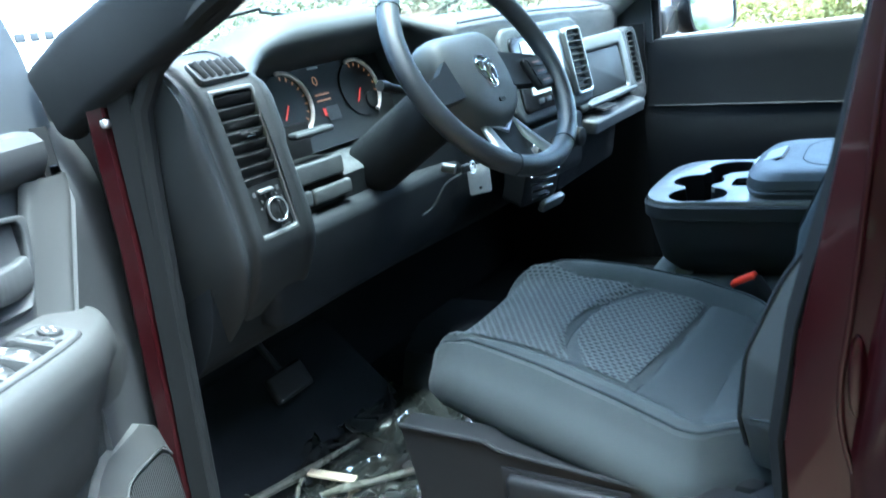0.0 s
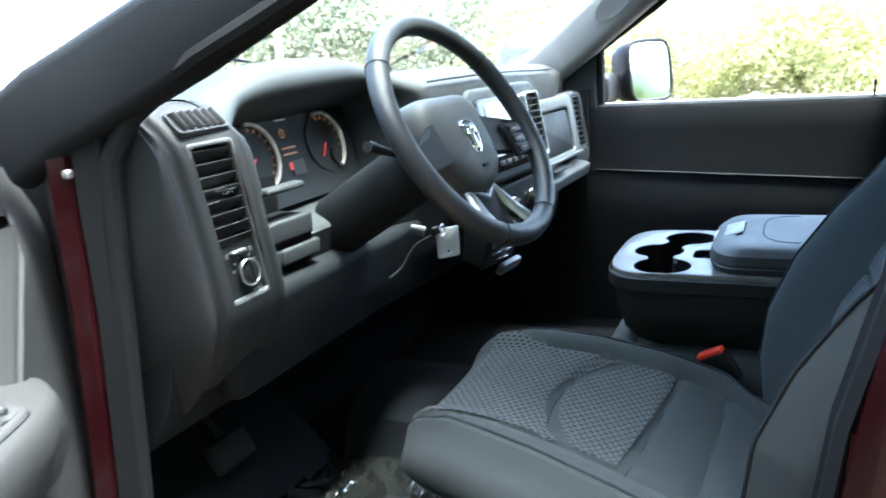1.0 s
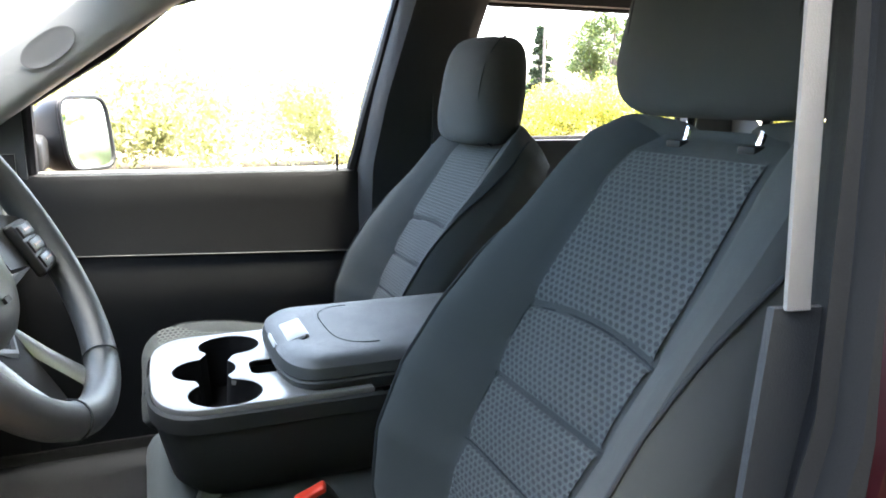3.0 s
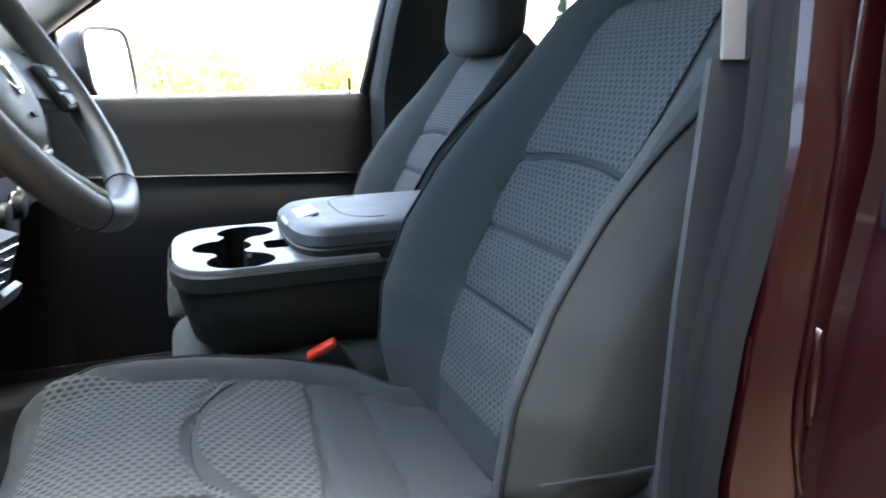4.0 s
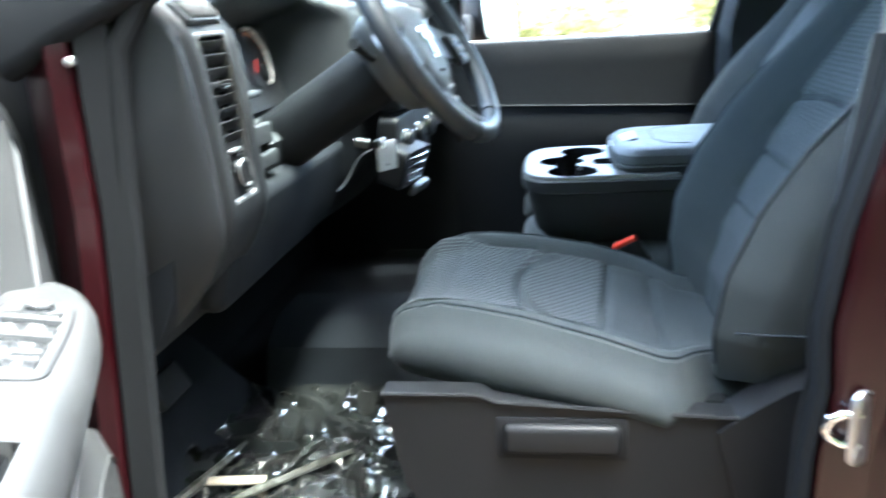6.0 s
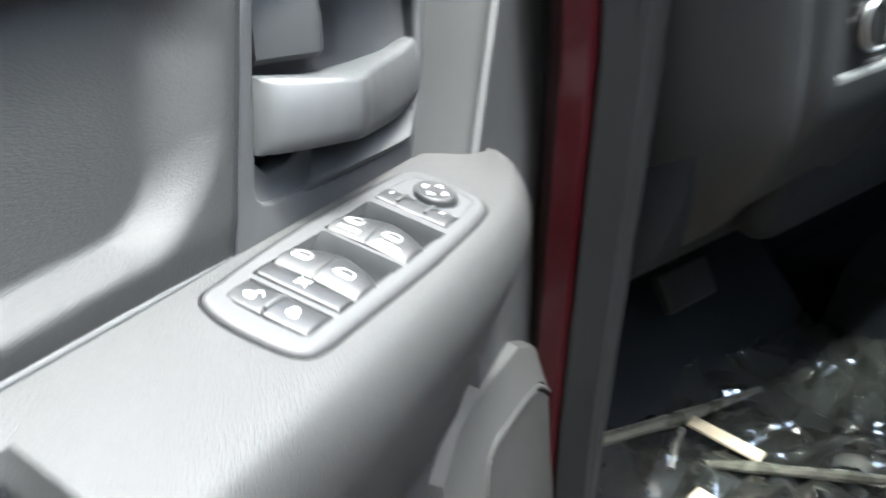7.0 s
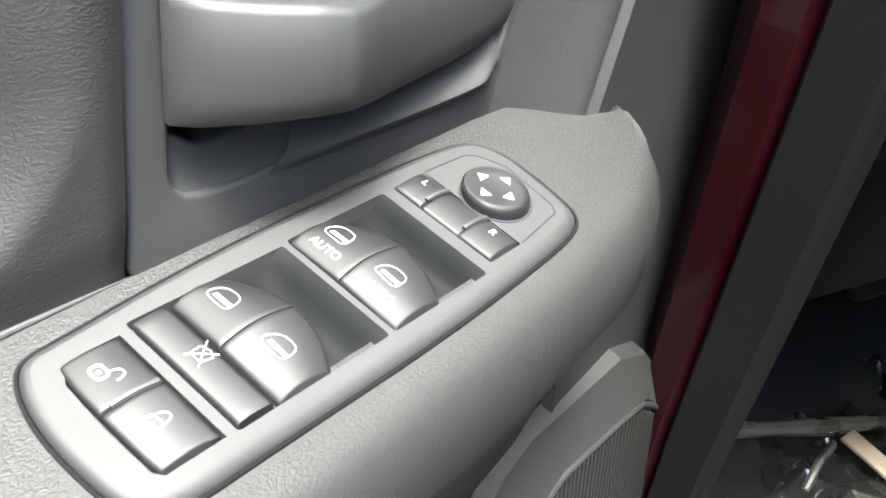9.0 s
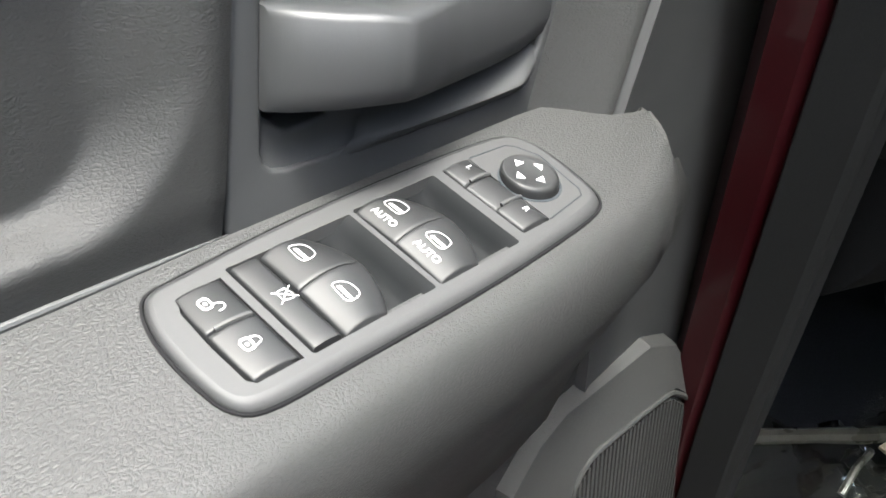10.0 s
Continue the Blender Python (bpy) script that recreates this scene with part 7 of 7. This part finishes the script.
def hedge(name, label, line, hmin, hmax, depth, n_clump, per, size, material, seed):
    """A run of shrubs along a line on the ground."""
    rg = np.random.default_rng(seed)
    (x0, y0), (x1, y1) = line
    out = []
    for k in range(n_clump):
        t = (k + rg.uniform(0, 1)) / n_clump
        x, y = x0 + (x1 - x0) * t + rg.uniform(-depth, depth), y0 + (y1 - y0) * t + rg.uniform(-depth, depth)
        h = rg.uniform(hmin, hmax)
        for j in range(4):
            r = h * rg.uniform(0.22, 0.4)
            out.append(clump_points(rg, (x + rg.uniform(-0.8, 0.8), y + rg.uniform(-0.8, 0.8), max(h * (0.25 + 0.2 * j), r * 0.5)), r, per // 4))
    return tagged(leaves(name, np.concatenate(out), size, material, None, seed), label, "bushes", kind="stuff")


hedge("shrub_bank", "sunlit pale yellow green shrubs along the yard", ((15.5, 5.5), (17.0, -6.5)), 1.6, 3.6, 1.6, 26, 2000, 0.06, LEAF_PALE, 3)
hedge("shrub_bank", "low yellow green shrubs behind the truck", ((19.5, -7.0), (15.5, -17)), 1.4, 2.1, 1.3, 30, 2000, 0.05, LEAF_YELLOW, 4)
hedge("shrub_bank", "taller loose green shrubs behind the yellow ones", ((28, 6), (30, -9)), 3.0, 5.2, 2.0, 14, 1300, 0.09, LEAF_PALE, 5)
hedge("shrub_bank", "speckled green hedge beyond the bonnet", ((14.5, 18.5), (22.0, 5.5)), 3.2, 5.8, 1.5, 30, 2200, 0.085, LEAF_SPECK, 7)
hedge("shrub_bank", "far dark green hedgerow on the skyline", ((90, -28), (56, -66)), 2.4, 4.6, 3.0, 40, 700, 0.22, LEAF_GREEN, 9)
# unseen trees, guessed from reflections; height and nearness chosen to cut side light
hedge("shrub_bank", "unseen leafy trees on the driver side, set to cut side light", ((-7.0, 15), (-6.2, -16)), 5.5, 9.0, 1.2, 44, 1500, 0.17, LEAF_GREEN, 11)
# unseen tree line added to take low light off the open door
hedge("shrub_bank", "unseen leafy trees added behind the truck to cut low light", ((-10, -12.5), (5, -14.0)), 2.6, 4.8, 1.5, 20, 1500, 0.17, LEAF_GREEN, 12)


rg = np.random.default_rng(15)
spots = rg.uniform((-7.0, -5.0), (-1.0, 3.5), size=(90, 2))
litter = np.concatenate([np.column_stack((c + rg.normal(size=(60, 2)) * rg.uniform(0.3, 1.2), rg.uniform(0.004, 0.03, size=60))) for c in spots])
tagged(leaves("leaf_litter", litter, 0.022, LEAF_BROWN, None, 16), "dry brown fallen leaves scattered over the gravel", "leaves", kind="stuff")


def tree(x, y, h, r, conifer, seed, label):
    rg = np.random.default_rng(seed)
    t = thing("tree", label, "tree", "background trees", m=Matrix.Translation((x, y, 0)))
    part("trunk", tube([(0, 0, 0), (0.05 * h * 0.1, 0, h * 0.4), (-0.02 * h * 0.1, 0.02 * h, h * 0.75), (0, 0.01 * h, h * 0.97)], 0.018 * h, 8, False, (1.3, 1.0, 0.6, 0.15)), BARK, t)
    pts = []
    if conifer:
        for k in range(46):
            z = h * (0.18 + 0.82 * (k + rg.uniform(0, 1)) / 46)
            rr = r * (1 - (z / h) ** 1.1) * rg.uniform(0.6, 1.15) + 0.1
            a = rg.uniform(0, 6.28)
            for f in (0.35, 0.65, 0.95):
                pts.append(clump_points(rg, (math.cos(a) * rr * f, math.sin(a) * rr * f, z - 0.25 * rr * f), 0.16 * r * (1.3 - f) + 0.14, 60, 0.5))
    else:
        for k in range(34):
            d = rg.normal(size=3)
            d /= np.linalg.norm(d)
            c = d * r * rg.uniform(0.3, 1.0) * np.array([1, 1, 1.1])
            pts.append(clump_points(rg, (c[0], c[1], h * 0.62 + c[2]), r * rg.uniform(0.2, 0.36), 170))
        for k in range(5):
            a = rg.uniform(0, 6.28)
            part("limb", tube([(0, 0, h * 0.35), (math.cos(a) * r * 0.4, math.sin(a) * r * 0.4, h * 0.55), (math.cos(a) * r * 0.7, math.sin(a) * r * 0.7, h * 0.75)], 0.009 * h, 6, False, (1, 0.7, 0.3)), BARK, t)
    leaves("crown", np.concatenate(pts), 0.012 * h + 0.05, NEEDLES if conifer else LEAF_GREEN, t, seed)
    return t


for i, (x, y, h, r, c) in enumerate(((73.5, -40.5, 9.0, 2.6, True), (66.4, -42.6, 9.5, 3.2, False), (63.7, -43.5, 11.0, 3.6, False), (80.8, -36.0, 6.0, 2.0, True), (46, 26, 8.0, 3.0, False), (58, -53, 10, 3.4, False))):
    tree(x, y, h, r, c, 20 + i, "dark tall conifer far behind the shrubs" if c else "leafy dark green tree far behind the shrubs")
PX, PY = 63.8, -35.6
pole = thing("utility_pole", "grey wooden utility pole carrying wires", "utility pole", m=Matrix.Translation((PX, PY, 0)))
part("pole", tube([(0, 0, 0), (0, 0, 9.0)], 0.17, 10, False, (1, 0.75)), BARK, pole)
part("cross_arm", rbox((0, 0, 8.6), (0.1, 0.9, 0.12), 0.01), BARK, pole)
for dy, z in ((0.4, 3.6), (-0.4, 3.1), (0.0, 2.6), (0.0, 1.9)):
    wpts = [(PX + s * 1.6, PY + dy + s * 3.6, z - 0.4 + 0.4 * (s / 12) ** 2) for s in range(-12, 13)]
    wr = thing("overhead_wire", "thin dark overhead wire between poles", "wire", "overhead wires")
    part("wire", tube(wpts, 0.025, 4), RUBBER, wr)
# pale workshop building ahead on the left
WALL_WHITE = mat("white_painted_wall", (0.78, 0.77, 0.74), 0.8, bump=0.2, scale=20, var=0.06, wear=0.8)
shop = thing("workshop_building", "pale single storey workshop with a sign on its wall", "building")
part("wall", rbox((6.0, 28.0, 2.4), (26, 8, 4.8), 0.05), WALL_WHITE, shop)
part("roof", rbox((6.0, 28.0, 4.9), (26.6, 8.6, 0.25), 0.05), PILLAR_GREY, shop)

for k, (wx, wc) in enumerate(((12.2, 0.30), (12.7, 0.34), (13.2, 0.30), (13.7, 0.30))):
    part("sign_bar", rbox((wx, 23.97, 2.95), (wc, 0.04, 0.26), 0.01), DASH, shop)
lettering("SHOP", 0.42, DASH, shop, Matrix.Translation((15.1, 23.96, 2.95)) @ pose(0, 0, 0, 90, 0, 0), 0.02)
part("door_opening", rbox((14.0, 23.98, 1.2), (2.4, 0.06, 2.4), 0.02), PILLAR_GREY, shop)

post = thing("sign_post", "white metal post standing in the yard", "post", m=Matrix.Translation((8.2, 7.25, 0)))
part("pole", tube([(0, 0, 0), (0, 0, 2.25), (0, 0, 2.3)], 0.05, 10, False, (1, 1, 0.6)), WALL_WHITE, post)
van = thing("parked_van", "dark grey van parked in the yard beside the shrubs", "van", m=Matrix.Translation((12.6, 4.5, 0)) @ pose(0, 0, 0, 0, 0, 18))
CAR_GREY = mat("dark_grey_car_paint", (0.05, 0.05, 0.055), 0.3, coat=0.6, var=0.06)
part("body", loft([[(x, y * w, z) for x, y in rrect(4.6 - 0.3 * (z - 0.5) * (z > 1.0), 1.8, 0.35, 5)] for z, w in ((0.35, 0.94), (0.6, 1.0), (1.0, 1.0), (1.15, 0.97), (1.62, 0.86), (1.78, 0.76), (1.82, 0.6))]), CAR_GREY, van)
part("window", loft([[(x, y * w, z) for x, y in rrect(4.2 - 0.3 * (z - 0.5), 1.815, 0.36, 5)] for z, w in ((1.18, 0.975), (1.58, 0.885))]), GLOSS_BLACK, van, "dark window band")
for wx in (-1.4, 1.4):
    for wy in (-0.8, 0.8):
        wh = part("wheel", place(plate(circ(0.34, 28), 0.22, (), None, 0.04), Matrix.Translation((wx, wy + (0.11 if wy < 0 else -0.11) * -1, 0.34)) @ pose(0, 0, 0, 90, 0, 0)), RUBBER, van)
        part("rim", place(plate(circ(0.20, 20), 0.02, (), None, 0.005), Matrix.Translation((wx, wy * 1.15, 0.34)) @ pose(0, 0, 0, 90 if wy < 0 else -90, 0, 0)), SILVER, wh)
